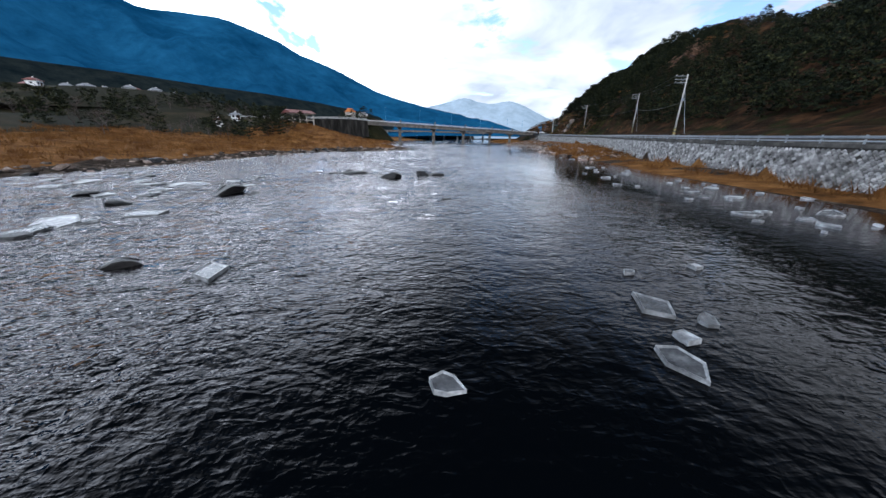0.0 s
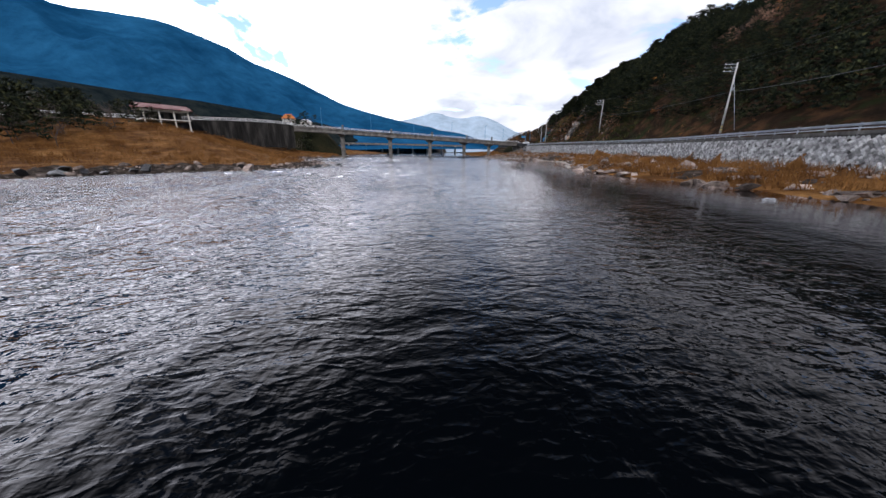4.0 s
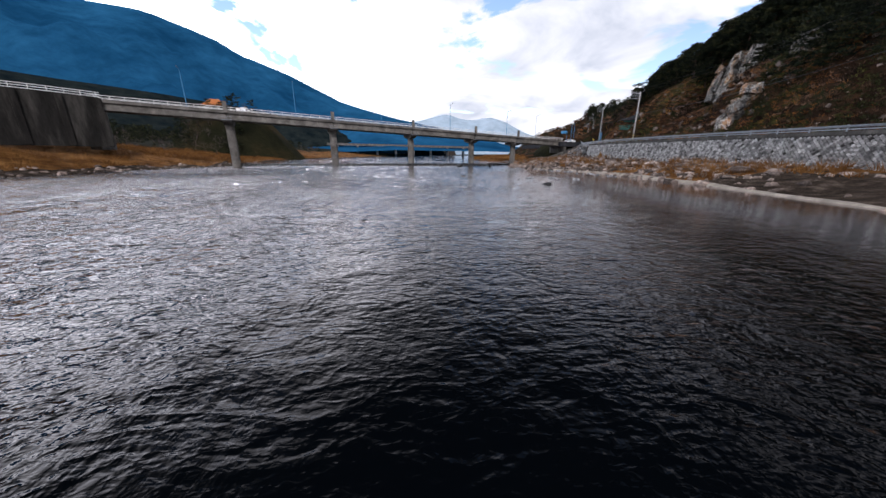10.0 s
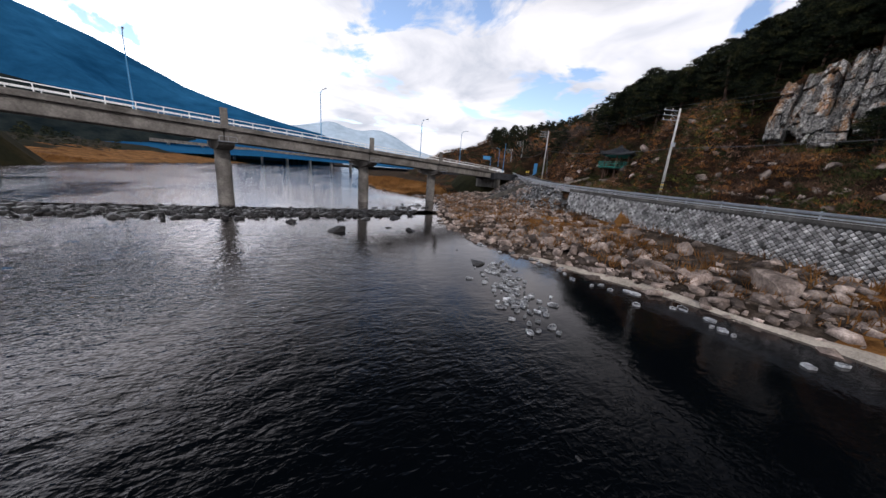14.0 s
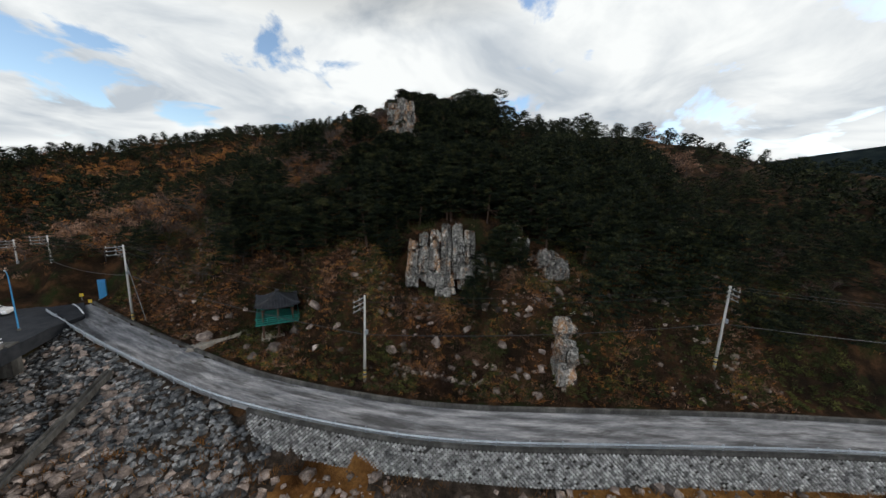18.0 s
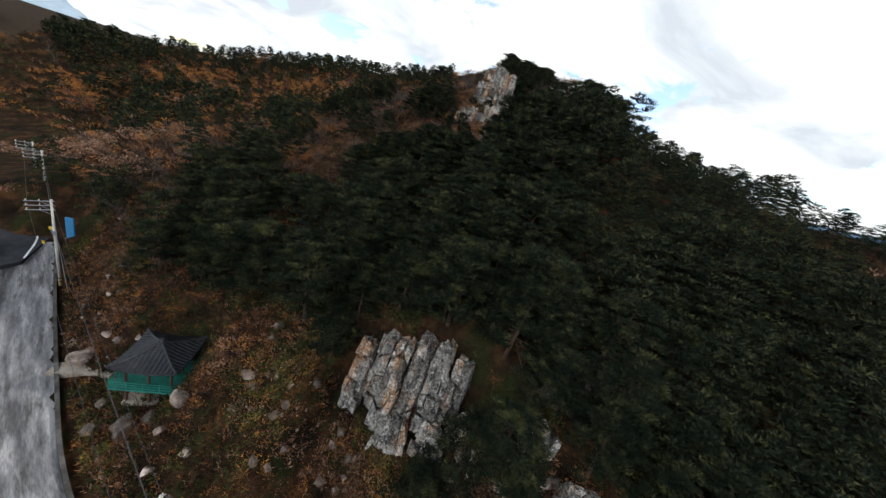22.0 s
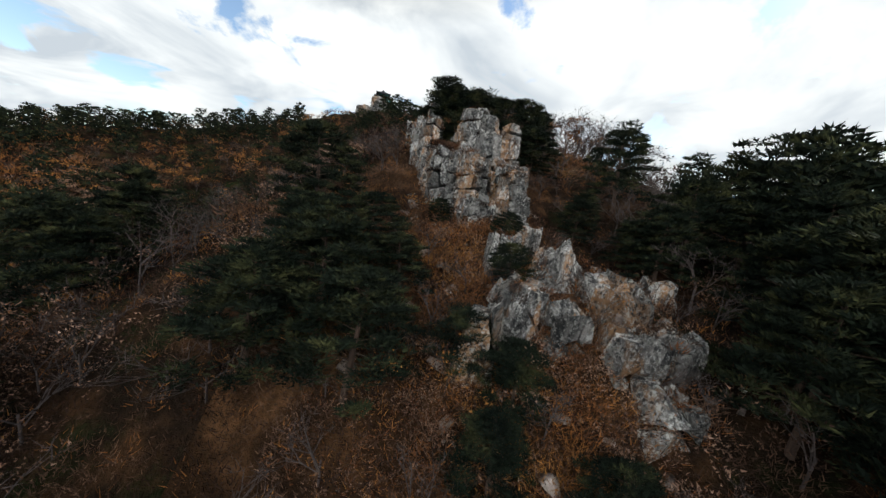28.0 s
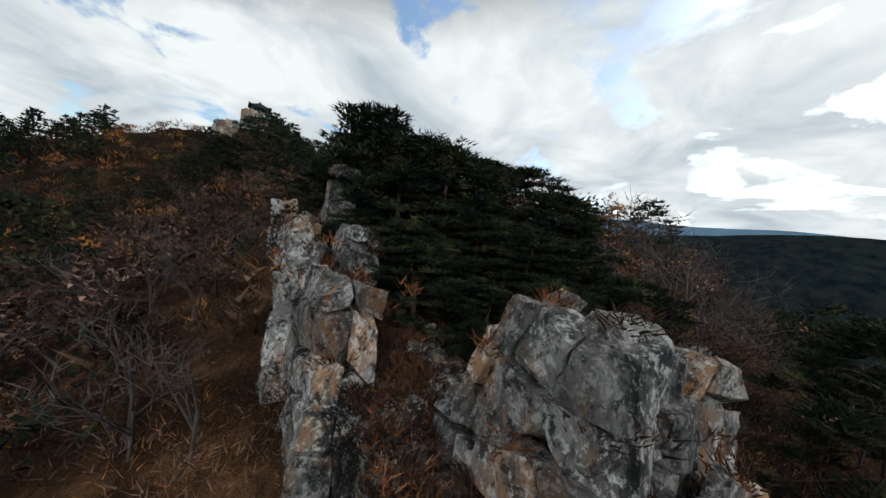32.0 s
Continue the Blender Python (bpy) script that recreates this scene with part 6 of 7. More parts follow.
# ---------------------------------------------------------------- pavilions
def pavilion(at, turn, w=3.6, stilts=2.4, label="open wooden pavilion with a black tiled roof and green railings"):
    e = tagged(empty("pavilion", at, turn), label, "pavilion", "pavilions")
    part("footing", box((w + 0.6, w + 0.6, 1.6), (0, 0, -0.75), 0.08), M_SAND, e)
    part("floor", box((w + 1.7, w + 1.7, 0.18), (0, 0, stilts), 0.02), M_TEAL, e)
    h = stilts + 2.05
    for sx in (-1, 0, 1):
        for sy in (-1, 0, 1):
            if sx or sy:
                part("column", rod((sx * w / 2, sy * w / 2, -0.1), (sx * w / 2, sy * w / 2, h), 0.12, sides=10), M_DARKWOOD, e)
    for k in range(4):
        a = k * math.pi / 2
        rot = Matrix.Rotation(a, 4, "Z")
        for z in (0.35, 0.62, 0.88):
            b = box((w + 1.62, 0.07, 0.07), (0, w / 2 + 0.78, stilts + z))
            bmesh.ops.transform(b, matrix=rot, verts=b.verts)
            part("railing", b, M_TEAL, e)
        for i in range(5):
            b = box((0.07, 0.07, 0.9), ((i - 2) * (w + 1.5) / 4, w / 2 + 0.78, stilts + 0.5))
            bmesh.ops.transform(b, matrix=rot, verts=b.verts)
            part("baluster", b, M_TEAL, e)
        b = box((w + 0.3, 0.16, 0.26), (0, w / 2, h - 0.1))
        bmesh.ops.transform(b, matrix=rot, verts=b.verts)
        part("beam", b, M_TEAL, e)
    # curved hip-and-gable roof
    n, ov, rise = 10, 0.85, 1.4
    R = w / 2 + ov
    def top(u, v):
        d = max(abs(u), abs(v))
        z = h + 0.15 + rise * (1 - d) ** 1.25 + 0.38 * (abs(u) * abs(v)) ** 2.2
        return z
    bm = bmesh.new()
    g = {}
    for i in range(n + 1):
        for j in range(n + 1):
            u, v = i / n * 2 - 1, j / n * 2 - 1
            g[i, j] = (bm.verts.new((u * R, v * R, top(u, v))), bm.verts.new((u * R, v * R, top(u, v) - 0.16)))
    for i in range(n):
        for j in range(n):
            bm.faces.new([g[q][0] for q in ((i, j), (i + 1, j), (i + 1, j + 1), (i, j + 1))])
            bm.faces.new([g[q][1] for q in ((i, j), (i, j + 1), (i + 1, j + 1), (i + 1, j))])
    for i in range(n):
        for a, b in (((i, 0), (i + 1, 0)), ((n, i), (n, i + 1)), ((n - i, n), (n - i - 1, n)), ((0, n - i), (0, n - i - 1))):
            bm.faces.new((g[a][1], g[b][1], g[b][0], g[a][0]))
    roof = part("roof", bm, M_TILE, e)
    for k in range(4):
        rot = Matrix.Rotation(k * math.pi / 2, 4, "Z")
        for i in range(15):
            u = (i - 7) / 7.3
            pts = [(u * R, -v * R, top(u, v) + 0.03) for v in np.linspace(max(abs(u), 0.04), 1.0, 5)]
            b = tube(pts, 0.055)
            bmesh.ops.transform(b, matrix=rot, verts=b.verts)
            part("tile_rib", b, M_TILE, roof)
        pts = [(v * R, -v * R, top(v, v) + 0.05) for v in np.linspace(0.02, 1.0, 6)]
        b = tube(pts, 0.10)
        bmesh.ops.transform(b, matrix=rot, verts=b.verts)
        part("hip_ridge", b, M_TILE, roof)
    part("finial", box((0.5, 0.5, 0.4), (0, 0, h + rise + 0.25), 0.08), M_TILE, roof)


pavilion((77.5, 212.7, 7.4), radians(28), stilts=2.2)
pavilion((234.2, 220.8, 79.0), radians(10), 3.4, 0.6, "small dark open pavilion on the far rocky summit")
strip("garden_path", along([(74.6, 223.4, 5.75), (76, 220.5, 6.6), (76.6, 217, 7.6)], 0.5), [(-0.8, 0.12), (-0.8, -0.6), (0.8, -0.6), (0.8, 0.12)], M_SAND, "pale earth path climbing to the pavilion", "path")

# drain chute down the rubble slope
strip("drain_chute", along([(70.2, 229.0, 5.1), (64, 228, 3.0), (58, 227, 1.2)], 0.8), [(-0.35, 0.35), (-0.35, -0.4), (0.35, -0.4), (0.35, 0.35), (0.2, 0.35), (0.2, 0.12), (-0.2, 0.12), (-0.2, 0.35)], M_DARK_CONCRETE, "dark concrete drain chute down the rubble slope", "drain")

# ---------------------------------------------------------------- trees
def blade_cloud(r, centres, radii, count, length, width, lift=0.5):
    """Thin leaf blades about clump centres: arrays of triangles."""
    n = len(centres) * count
    c = np.repeat(centres, count, 0)
    rad = np.repeat(radii, count, 0)
    o = r.normal(size=(n, 3))
    o /= np.linalg.norm(o, axis=1)[:, None]
    o *= r.rand(n)[:, None] ** 0.45
    p = c + o * rad
    d = o * np.array([1, 1, 0.5]) + r.normal(size=(n, 3)) * 0.45
    d[:, 2] = np.abs(d[:, 2]) * 0.6 + lift * 0.4
    d /= np.linalg.norm(d, axis=1)[:, None]
    L = (length * r.uniform(0.6, 1.3, n))[:, None]
    side = np.cross(d, r.normal(size=(n, 3)))
    side /= np.linalg.norm(side, axis=1)[:, None] + 1e-9
    w = (width * r.uniform(0.7, 1.2, n))[:, None]
    v = np.stack([p - side * w, p + side * w, p + d * L], 1).reshape(-1, 3)
    return v, np.arange(n * 3).reshape(-1, 3)


def limb(bm, a, b, r0, r1, sides=5):
    rod(a, b, r0, r1, sides, bm)


def pine_arrays(seed, h, pads, count, length, width):
    """A red pine: flat pads of needle sprays on level boughs, with dark gaps between, up to a rounded top."""
    r = np.random.RandomState(seed)
    lean = r.normal(size=2) * 0.05 * h
    c, rad = [], []
    for i in range(pads):
        t = 0.18 + 0.80 * ((i + r.rand()) / pads) ** 0.8
        reach = h * 0.37 * math.sqrt(max(0.03, 1 - ((t - 0.34) / 0.66) ** 2)) * r.uniform(0.7, 1.15)
        a = i * 2.4 + r.uniform(-0.5, 0.5)
        d = reach * r.rand() ** 0.3
        c.append((math.cos(a) * d + lean[0] * t, math.sin(a) * d + lean[1] * t, h * t - 0.10 * d))
        s = h * r.uniform(0.075, 0.14)
        rad.append((s, s * r.uniform(0.7, 1.0), s * 0.22))
    v, f = blade_cloud(r, np.array(c), np.array(rad), count, length, width)
    return v, f, np.array(c), lean


def pine_thing(seed, h, pads=60, count=170, length=0.34, width=0.050):
    v, f, c, lean = pine_arrays(seed, h, pads, count, length, width)
    e = empty("pine_tree")
    bm = bmesh.new()
    top = Vector((lean[0], lean[1], h * 0.95))
    mid = Vector((lean[0] * 0.3, lean[1] * 0.3, h * 0.45))
    limb(bm, (0, 0, -0.6), mid, 0.024 * h, 0.016 * h, 7)
    limb(bm, mid, top, 0.016 * h, 0.004 * h, 6)
    for q in c[::3]:
        t = max(0.3, q[2] / h - 0.06)
        limb(bm, (lean[0] * t, lean[1] * t, h * t), q, 0.005 * h, 0.002 * h, 4)
    part("trunk", bm, M_BARK, e)
    fast_mesh("crown", v, f, M_NEEDLE, parent=e)
    return tagged(e, "dark green pine with layered needles on the steep hillside", "tree", "pines of the hillside")


def branch_arrays(seed, h, depth=4, spread=0.5):
    """A bare broadleaf tree as thin three-sided twigs."""
    r = np.random.RandomState(seed)
    vs, fs, tips = [], [], []
    def stick(a, b, r0, r1):
        d = (b - a) / (np.linalg.norm(b - a) + 1e-9)
        u = np.cross(d, [0.3, 0.8, 0.1])
        u /= np.linalg.norm(u)
        w = np.cross(d, u)
        k = len(vs) * 6
        vs.append(np.array([a + r0 * (u * math.cos(t) + w * math.sin(t)) for t in (0, 2.1, 4.2)] + [b + r1 * (u * math.cos(t) + w * math.sin(t)) for t in (0, 2.1, 4.2)]))
        for i in range(3):
            j = (i + 1) % 3
            fs.extend([(k + i, k + j, k + 3 + j), (k + i, k + 3 + j, k + 3 + i)])
    def grow(a, d, L, rad, k):
        b = a + d * L
        stick(a, b, rad, rad * 0.65)
        if k == 0:
            tips.append(b)
            return
        for _ in range(3 if k > 1 else 2):
            nd = d + r.normal(size=3) * spread
            nd[2] = abs(nd[2]) * 0.8 + 0.15
            nd /= np.linalg.norm(nd)
            grow(a + d * L * r.uniform(0.55, 1.0), nd, L * r.uniform(0.6, 0.85), rad * 0.58, k - 1)
    grow(np.array([0, 0, -0.4]), np.array([r.normal() * 0.08, r.normal() * 0.08, 1.0]), h * 0.36, 0.016 * h, depth)
    v, f, tips = np.concatenate(vs), np.array(fs), np.array(tips)
    # fine twigs round the ends of the branches
    tv, tf = blade_cloud(r, tips, np.tile([0.05 * h] * 3, (len(tips), 1)), 4, 0.13 * h, 0.0035 * h, 0.9)
    return np.concatenate([v, tv]), np.concatenate([f, tf + len(v)]), tips


def place_many(items, arrays, pick):
    """Copies of arrays at (x, y, z, scale), turned at random, joined."""
    r = np.random.RandomState(pick)
    vs, fs, base = [], [], 0
    for x, y, z, s in items:
        v, f = arrays[r.randint(len(arrays))]
        a = r.uniform(0, 6.28)
        c, d = math.cos(a) * s, math.sin(a) * s
        vs.append(np.stack([v[:, 0] * c - v[:, 1] * d + x, v[:, 0] * d + v[:, 1] * c + y, v[:, 2] * s + z], 1).astype(np.float32))
        fs.append(f + base)
        base += len(v)
    return np.concatenate(vs), np.concatenate(fs)


CLEAR = along([(30, 185, 11), (36, 191, 26), (45, 188, 35), (56, 185, 37.5), (69, 190, 39), (82, 198, 40), (102, 205, 45), (118, 210.5, 51), (130, 211, 56), (138, 208.5, 58), (142, 206, 59)], 2.0)


def within(x, y, x0, x1, y0, y1):
    return (x > x0) & (x < x1) & (y > y0) & (y < y1)


# gaps between the pines, grown over with withered bushes: place and reach
CLEARINGS = [(102, 218, 3.5), (111.5, 211.5, 4.0), (120, 199, 4.0), (89, 210, 5.0), (87, 216, 4.0), (113.5, 231, 7.0), (128, 227, 6.0), (133, 220, 7.0), (145, 312, 10.0), (182, 272, 9.0), (95, 190.7, 2.0), (101, 143, 6.0), (97, 180, 3.0), (147, 193, 5.0), (154, 222, 7.0), (100, 262, 9.0), (108, 286, 10.0), (96, 250, 5.0), (112, 262, 8.0), (120, 240, 6.0), (138, 245, 8.0)]


def pine_cover(x, y):
    """How much of the hillside is pine at a place, 0 to 1."""
    wave = 0.5 + 0.5 * fbm(x / 16.0, y / 16.0, 71, 3)
    left = np.clip((y - 219 - 0.05 * (x - 90)) / 12, 0, 1)
    k = np.clip(wave + 0.55, 0, 1) * (1 - left) + np.clip(wave - 0.10, 0, 1) * 0.8 * left
    spine = np.exp(-((y - 202.5) / 8.5) ** 2) * np.clip((x - 106) / 6, 0, 1) * np.clip((150 - x) / 6, 0, 1)
    k = k * (1 - np.clip(spine * 1.25, 0, 1))
    k = np.where(within(x, y, 128, 146, 186, 199), 0.12, k)
    k = np.where(within(x, y, 136, 190, 160, 199), 0.05, k)
    k = np.where(within(x, y, 121, 190, 206, 244), k * np.clip((139 - x) / 60, 0.03, 0.3), k)
    k = np.where(within(x, y, 100, 128, 213, 250), k * 0.2, k)
    k = np.where(within(x, y, 103, 117, 209, 225), 0.08, k)
    k = np.where(within(x, y, 108, 124, 197, 215), 0.0, k)
    k = np.where(within(x, y, 106, 124, 180, 196.5), 1.0, k)
    k = np.where(within(x, y, 104, 134, 150, 190), 1.0, k)
    for cx, cy, rad in CLEARINGS:
        k = k * (1 - np.exp(-((x - cx) ** 2 + (y - cy) ** 2) / rad ** 2))
    # the skyline ridges far off
    crest = np.abs(near_line(x, y, RIDGE_LINES[1][1])[0])
    k = np.where((y > 228) & (x > 108), np.where(crest < 15, 0.9, 0.22 + 0.3 * np.clip(wave - 0.5, 0, 1)), k)
    return k


def ochre_share(x, y):
    """Where the autumn leaves are thick."""
    k = 0.10 + 0.25 * np.clip(vnoise(x / 14, y / 14, 55), 0, 1) + 0.15 * np.clip((y - 222) / 20, 0, 1) + np.where((y > 240) & (x > 108), 0.16, 0.0)
    for cx, cy, rad in ((131, 328, 7), (146, 317, 7), (158, 316, 5), (106, 223, 3), (94, 212, 3), (86, 219, 3), (180, 285, 8), (118, 231, 5), (150, 189, 5), (116, 207, 5), (112, 203, 5), (126, 203, 4), (133, 205, 4), (120, 201, 3)):
        k = k + 0.9 * np.exp(-((x - cx) ** 2 + (y - cy) ** 2) / rad ** 2)
    return k


# pines that stand alone on the ridge and the mound behind the crag: place and size
PINE_SPOTS = [(86.4, 184.6, 0.6), (86.6, 188.4, 0.7), (86.2, 191.6, 0.6), (86.0, 195.4, 0.65), (88.6, 186.6, 0.8), (88.4, 193.4, 0.8), (148.5, 204.2, 0.6), (150, 204.6, 0.6), (146.4, 202.2, 0.42), (152, 206, 0.6), (79.4, 183.0, 0.8), (78, 185.0, 0.6), (79, 181.0, 0.75), (77.5, 179.4, 0.5), (125, 211, 0.75), (128, 213, 0.85), (131, 214, 0.8), (127, 216, 0.8), (133, 211, 0.6), (130, 209, 0.5), (134, 215, 0.6), (123.5, 204, 0.42), (125.5, 205.5, 0.4), (133.5, 202.5, 0.34), (129.5, 202.5, 0.36),
              (136, 195.5, 0.5), (138.5, 194, 0.45), (132.5, 193, 0.5), (121, 205.5, 0.42), (119.5, 202, 0.4), (136.5, 206.6, 0.3),
              (150.5, 202.8, 0.55), (151, 200.4, 0.7), (153, 204, 0.96), (154.5, 201.5, 1.08), (156.5, 204, 1.20), (158, 200, 1.20), (159.5, 203.5, 1.20), (161.5, 200.5, 1.20), (163, 204, 0.95), (156, 198, 0.96), (165, 201.5, 0.9), (153, 198.5, 0.78), (160, 206.5, 0.8),
              (148.2, 201.4, 0.5), (147.0, 199.0, 0.55), (146, 196.2, 0.7), (149, 196, 0.85), (152, 195, 1.0), (150, 198.4, 0.8), (155, 194.4, 1.0), (158, 196, 1.0)]


def forest():
    r = np.random.RandomState(12)
    n = 36000
    x, y = r.uniform(66, 330, n), r.uniform(-70, 400, n)
    half = n // 4
    x[2 * half:3 * half], y[2 * half:3 * half] = r.uniform(60, 135, half), r.uniform(-60, 172, half)
    x[:half], y[:half] = r.uniform(76, 172, half), r.uniform(140, 256, half)
    x[half:2 * half], y[half:2 * half] = r.uniform(105, 320, half), r.uniform(205, 400, half)
    s, zr = near_line(x, y, ROAD_COARSE)
    z = ground(x, y)
    away = np.minimum(np.abs(near_line(x, y, CLEAR)[0]), 999)
    ok = (s > 8) & (z > zr + 3.0) & (z > 6.5) & ((y < 252) | (z > 12))
    steep = (np.abs(y - 188.5) < 8) & (x > 76) & (x < 84.5)
    rib = (np.abs(y - 175) < 4.5) & (x < 80)
    crag_zone = ((np.abs(x - 143) < 10) & (np.abs(y - 203.5) < 7.0)) | (np.hypot(x - 224, y - 221) < 24)
    pavilion = (np.abs(x - 77) < 6) & (np.abs(y - 213) < 7)
    rows = (x < 82) & (y > 178) & (y < 236)
    mound = within(x, y, 147, 168, 196, 209)
    ok &= ~(steep | rib | crag_zone | pavilion | rows | mound)
    # thin out by spacing on a grid
    crest = np.abs(near_line(x, y, RIDGE_LINES[1][1])[0]) < 14
    cell = np.where(((x < 172) & (y > 140) & (y < 256)) | crest, 2.7, np.where((y > 205) | ((x < 135) & (y > -20)), 3.5, 4.6))
    key = np.floor(x / cell).astype(int) * 100003 + np.floor(y / cell).astype(int) * 7 + (cell > 3).astype(int) + (cell > 4) * 2
    _, first = np.unique(np.where(ok, key, -1), return_index=True)
    keep = np.zeros(n, bool)
    keep[first] = True
    keep &= ok
    cover = pine_cover(x, y)
    roll = r.rand(n)
    pine = keep & (roll < cover)
    other = keep & ~pine & (roll < cover + np.where(within(x, y, 146, 178, 158, 198), 0.95, np.where(x > 100, 0.62, 0.8)))
    size = r.uniform(0.62, 1.1, n) * np.where((x > 150) & (y > 225), 0.72, 1.0) * np.where(y < 150, 0.72, 1.0) * np.where((x > 102) & (y < 176), 0.66, 1.0) * np.where(within(x, y, 106, 136, 178, 197), 1.15, 1.0) * np.where(crest, 0.85, 1.0)
    near = pine & (away < 34) & (x > 78) & (x < 168)
    order = np.where(near)[0]
    order = order[np.argsort(away[order])][:150]
    zc = np.interp(x, CLEAR[:, 0], CLEAR[:, 2])
    kinds = [pine_thing(900 + i, 8.0) for i in range(5)]
    used = [False] * 5
    def stand(px, py, pz, sc, wide=1.0):
        m = pose(px, py, pz - 0.1, r.normal() * 4, r.normal() * 4, r.uniform(0, 360)) @ Matrix.Diagonal((sc * wide * r.uniform(0.95, 1.2), sc * wide * r.uniform(0.95, 1.2), sc, 1))
        k = r.randint(5)
        if not used[k]:
            used[k] = True
            kinds[k].matrix_world = m
        else:
            copy_thing(kinds[k], Matrix.Identity(4)).matrix_world = m
    taken = set()
    for i in order:
        sc = size[i]
        if away[i] < 4.5:
            sc = min(sc, max(0.35, (zc[i] - 2.6 - z[i]) / 8.6))
        stand(x[i], y[i], z[i], sc)
        taken.add(i)
    spots = np.array([p for p in PINE_SPOTS if p[2] > 0])
    for (px, py, sc), pz in zip(spots, ground(spots[:, 0], spots[:, 1])):
        broad = px > 147
        stand(px, py, pz, sc * (0.8 if broad else 1.0), 1.4 if broad else 1.15)
    rest = [i for i in np.where(pine)[0] if i not in taken]
    mid = [pine_arrays(300 + i, 8.0, 36, 38, 0.44, 0.095)[:2] for i in range(6)]
    low = [pine_arrays(350 + i, 8.0, 20, 12, 0.9, 0.30)[:2] for i in range(6)]
    def item(i):
        return (x[i], y[i], z[i] - 0.1, size[i] if away[i] > 5 else min(size[i], max(0.3, (zc[i] - 2.6 - z[i]) / 8.6)))
    for name, kind, which, label in (("pine_wood", mid, [i for i in rest if away[i] < 70], "dense dark pine wood covering the hillside"), ("far_pine_wood", low, [i for i in rest if away[i] >= 70], "dark pine wood on the far slopes and ridges")):
        v, f = place_many([item(i) for i in which], kind, 31)
        tagged(fast_mesh(name, v, f, M_NEEDLE), label, "pine wood", kind="stuff")
    # bare broadleaf trees, some with withered leaves
    bare = [branch_arrays(40 + i, 6.2, 3, 0.55) for i in range(7)]
    sticks = [b[:2] for b in bare]
    items, leaf_c, brown_c = [], [], []
    share = ochre_share(x, y)
    for i in np.where(other)[0]:
        if (away[i] < 5 and zc[i] - z[i] < 8.5) or crag_zone[i]:
            continue
        sc = size[i] * (0.6 if within(x[i], y[i], 106, 146, 192, 214) else 1.25 if within(x[i], y[i], 146, 178, 158, 198) else 0.9)
        items.append((x[i], y[i], z[i], sc))
        if r.rand() < 0.75:
            (leaf_c if r.rand() < share[i] else brown_c).append((x[i], y[i], z[i] + 3.0 * sc))
    v, f = place_many(items, sticks, 33)
    tagged(fast_mesh("bare_wood", v, f, M_TWIG), "leafless grey broadleaf trees between the pines", "bare trees", kind="stuff")
    for cx, cy, rad, count in ((131, 328, 5, 26), (146, 317, 5, 24), (158, 316, 4, 12), (106, 223, 2.5, 6), (94, 212, 2.0, 5), (86, 219, 2.0, 5), (118, 231, 4, 8), (176, 290, 7, 14)):
        gx, gy = r.normal(cx, rad, count), r.normal(cy, rad, count)
        leaf_c += list(zip(gx, gy, ground(gx, gy) + r.uniform(1.5, 3.5, count)))
    pale_c = []
    for cx, cy, rad in CLEARINGS:
        count = int(2.2 * rad)
        gx, gy = r.normal(cx, rad * 0.5, count), r.normal(cy, rad * 0.5, count)
        pale_c += list(zip(gx, gy, ground(gx, gy) + r.uniform(0.8, 2.4, count)))
    for name, cs, mat, label in (("pale_foliage", pale_c, M_PALE, "pale withered oak leaves in gaps between pines"), ("withered_foliage", brown_c, M_BRUSH, "withered brown leaves on hillside trees"), ("autumn_foliage", leaf_c, M_OCHRE, "ochre autumn leaves on hillside trees")):
        c = np.array(cs)
        c = np.repeat(c, 7, 0) + r.normal(size=(len(c) * 7, 3)) * np.array([1.0, 1.0, 0.9])
        close = (c[:, 0] < 152) & (c[:, 1] < 240) & (c[:, 1] > 150)
        v, f = blade_cloud(r, c, np.tile([0.75, 0.75, 0.5], (len(c), 1)), 22, np.repeat(np.where(close, 0.14, 0.28), 22), np.repeat(np.where(close, 0.040, 0.12), 22), 0.3)
        tagged(fast_mesh(name, v, f, mat), label, "foliage", kind="stuff")
    # low scrub that closes the far slopes
    n = 9000
    x, y = r.uniform(100, 320, n), r.uniform(208, 400, n)
    z = ground(x, y)
    keep = (z > 9) & (np.hypot(x - 120, y - 205) > 30) & (np.hypot(x - 231, y - 223) > 9)
    c = np.column_stack([x, y, z + 0.8])[keep]
    tint = r.rand(len(c)) < ochre_share(c[:, 0], c[:, 1]) * 0.5
    green = ~tint & (r.rand(len(c)) < 0.35)
    for name, m, mat, label in (("far_scrub", ~tint & ~green, M_BRUSH, "brown leafless scrub on the far slopes"), ("autumn_scrub", tint, M_OCHRE, "ochre scrub on the far slopes"), ("evergreen_scrub", green, M_NEEDLE, "dark evergreen scrub on the far slopes")):
        v, f = blade_cloud(r, c[m], np.tile([1.5, 1.5, 0.8], (int(m.sum()), 1)), 20, 0.9, 0.10, 1.0)
        tagged(fast_mesh(name, v, f, mat), label, "scrub", kind="stuff")
    # dark shrubs and tufts near the road
    n = 12000
    x, y = r.uniform(66, 100, n), r.uniform(140, 245, n)
    s, zr = near_line(x, y, ROAD_COARSE)
    keep = (s > 3.4) & (s < 24) & (fbm(x / 5.0, y / 5.0, 29, 2) > -0.1)
    x, y, s = x[keep], y[keep], s[keep]
    c = np.column_stack([x, y, ground(x, y) + 0.25])
    big = r.uniform(0.3, 0.9, len(x)) * np.clip(s / 9, 0.4, 1)
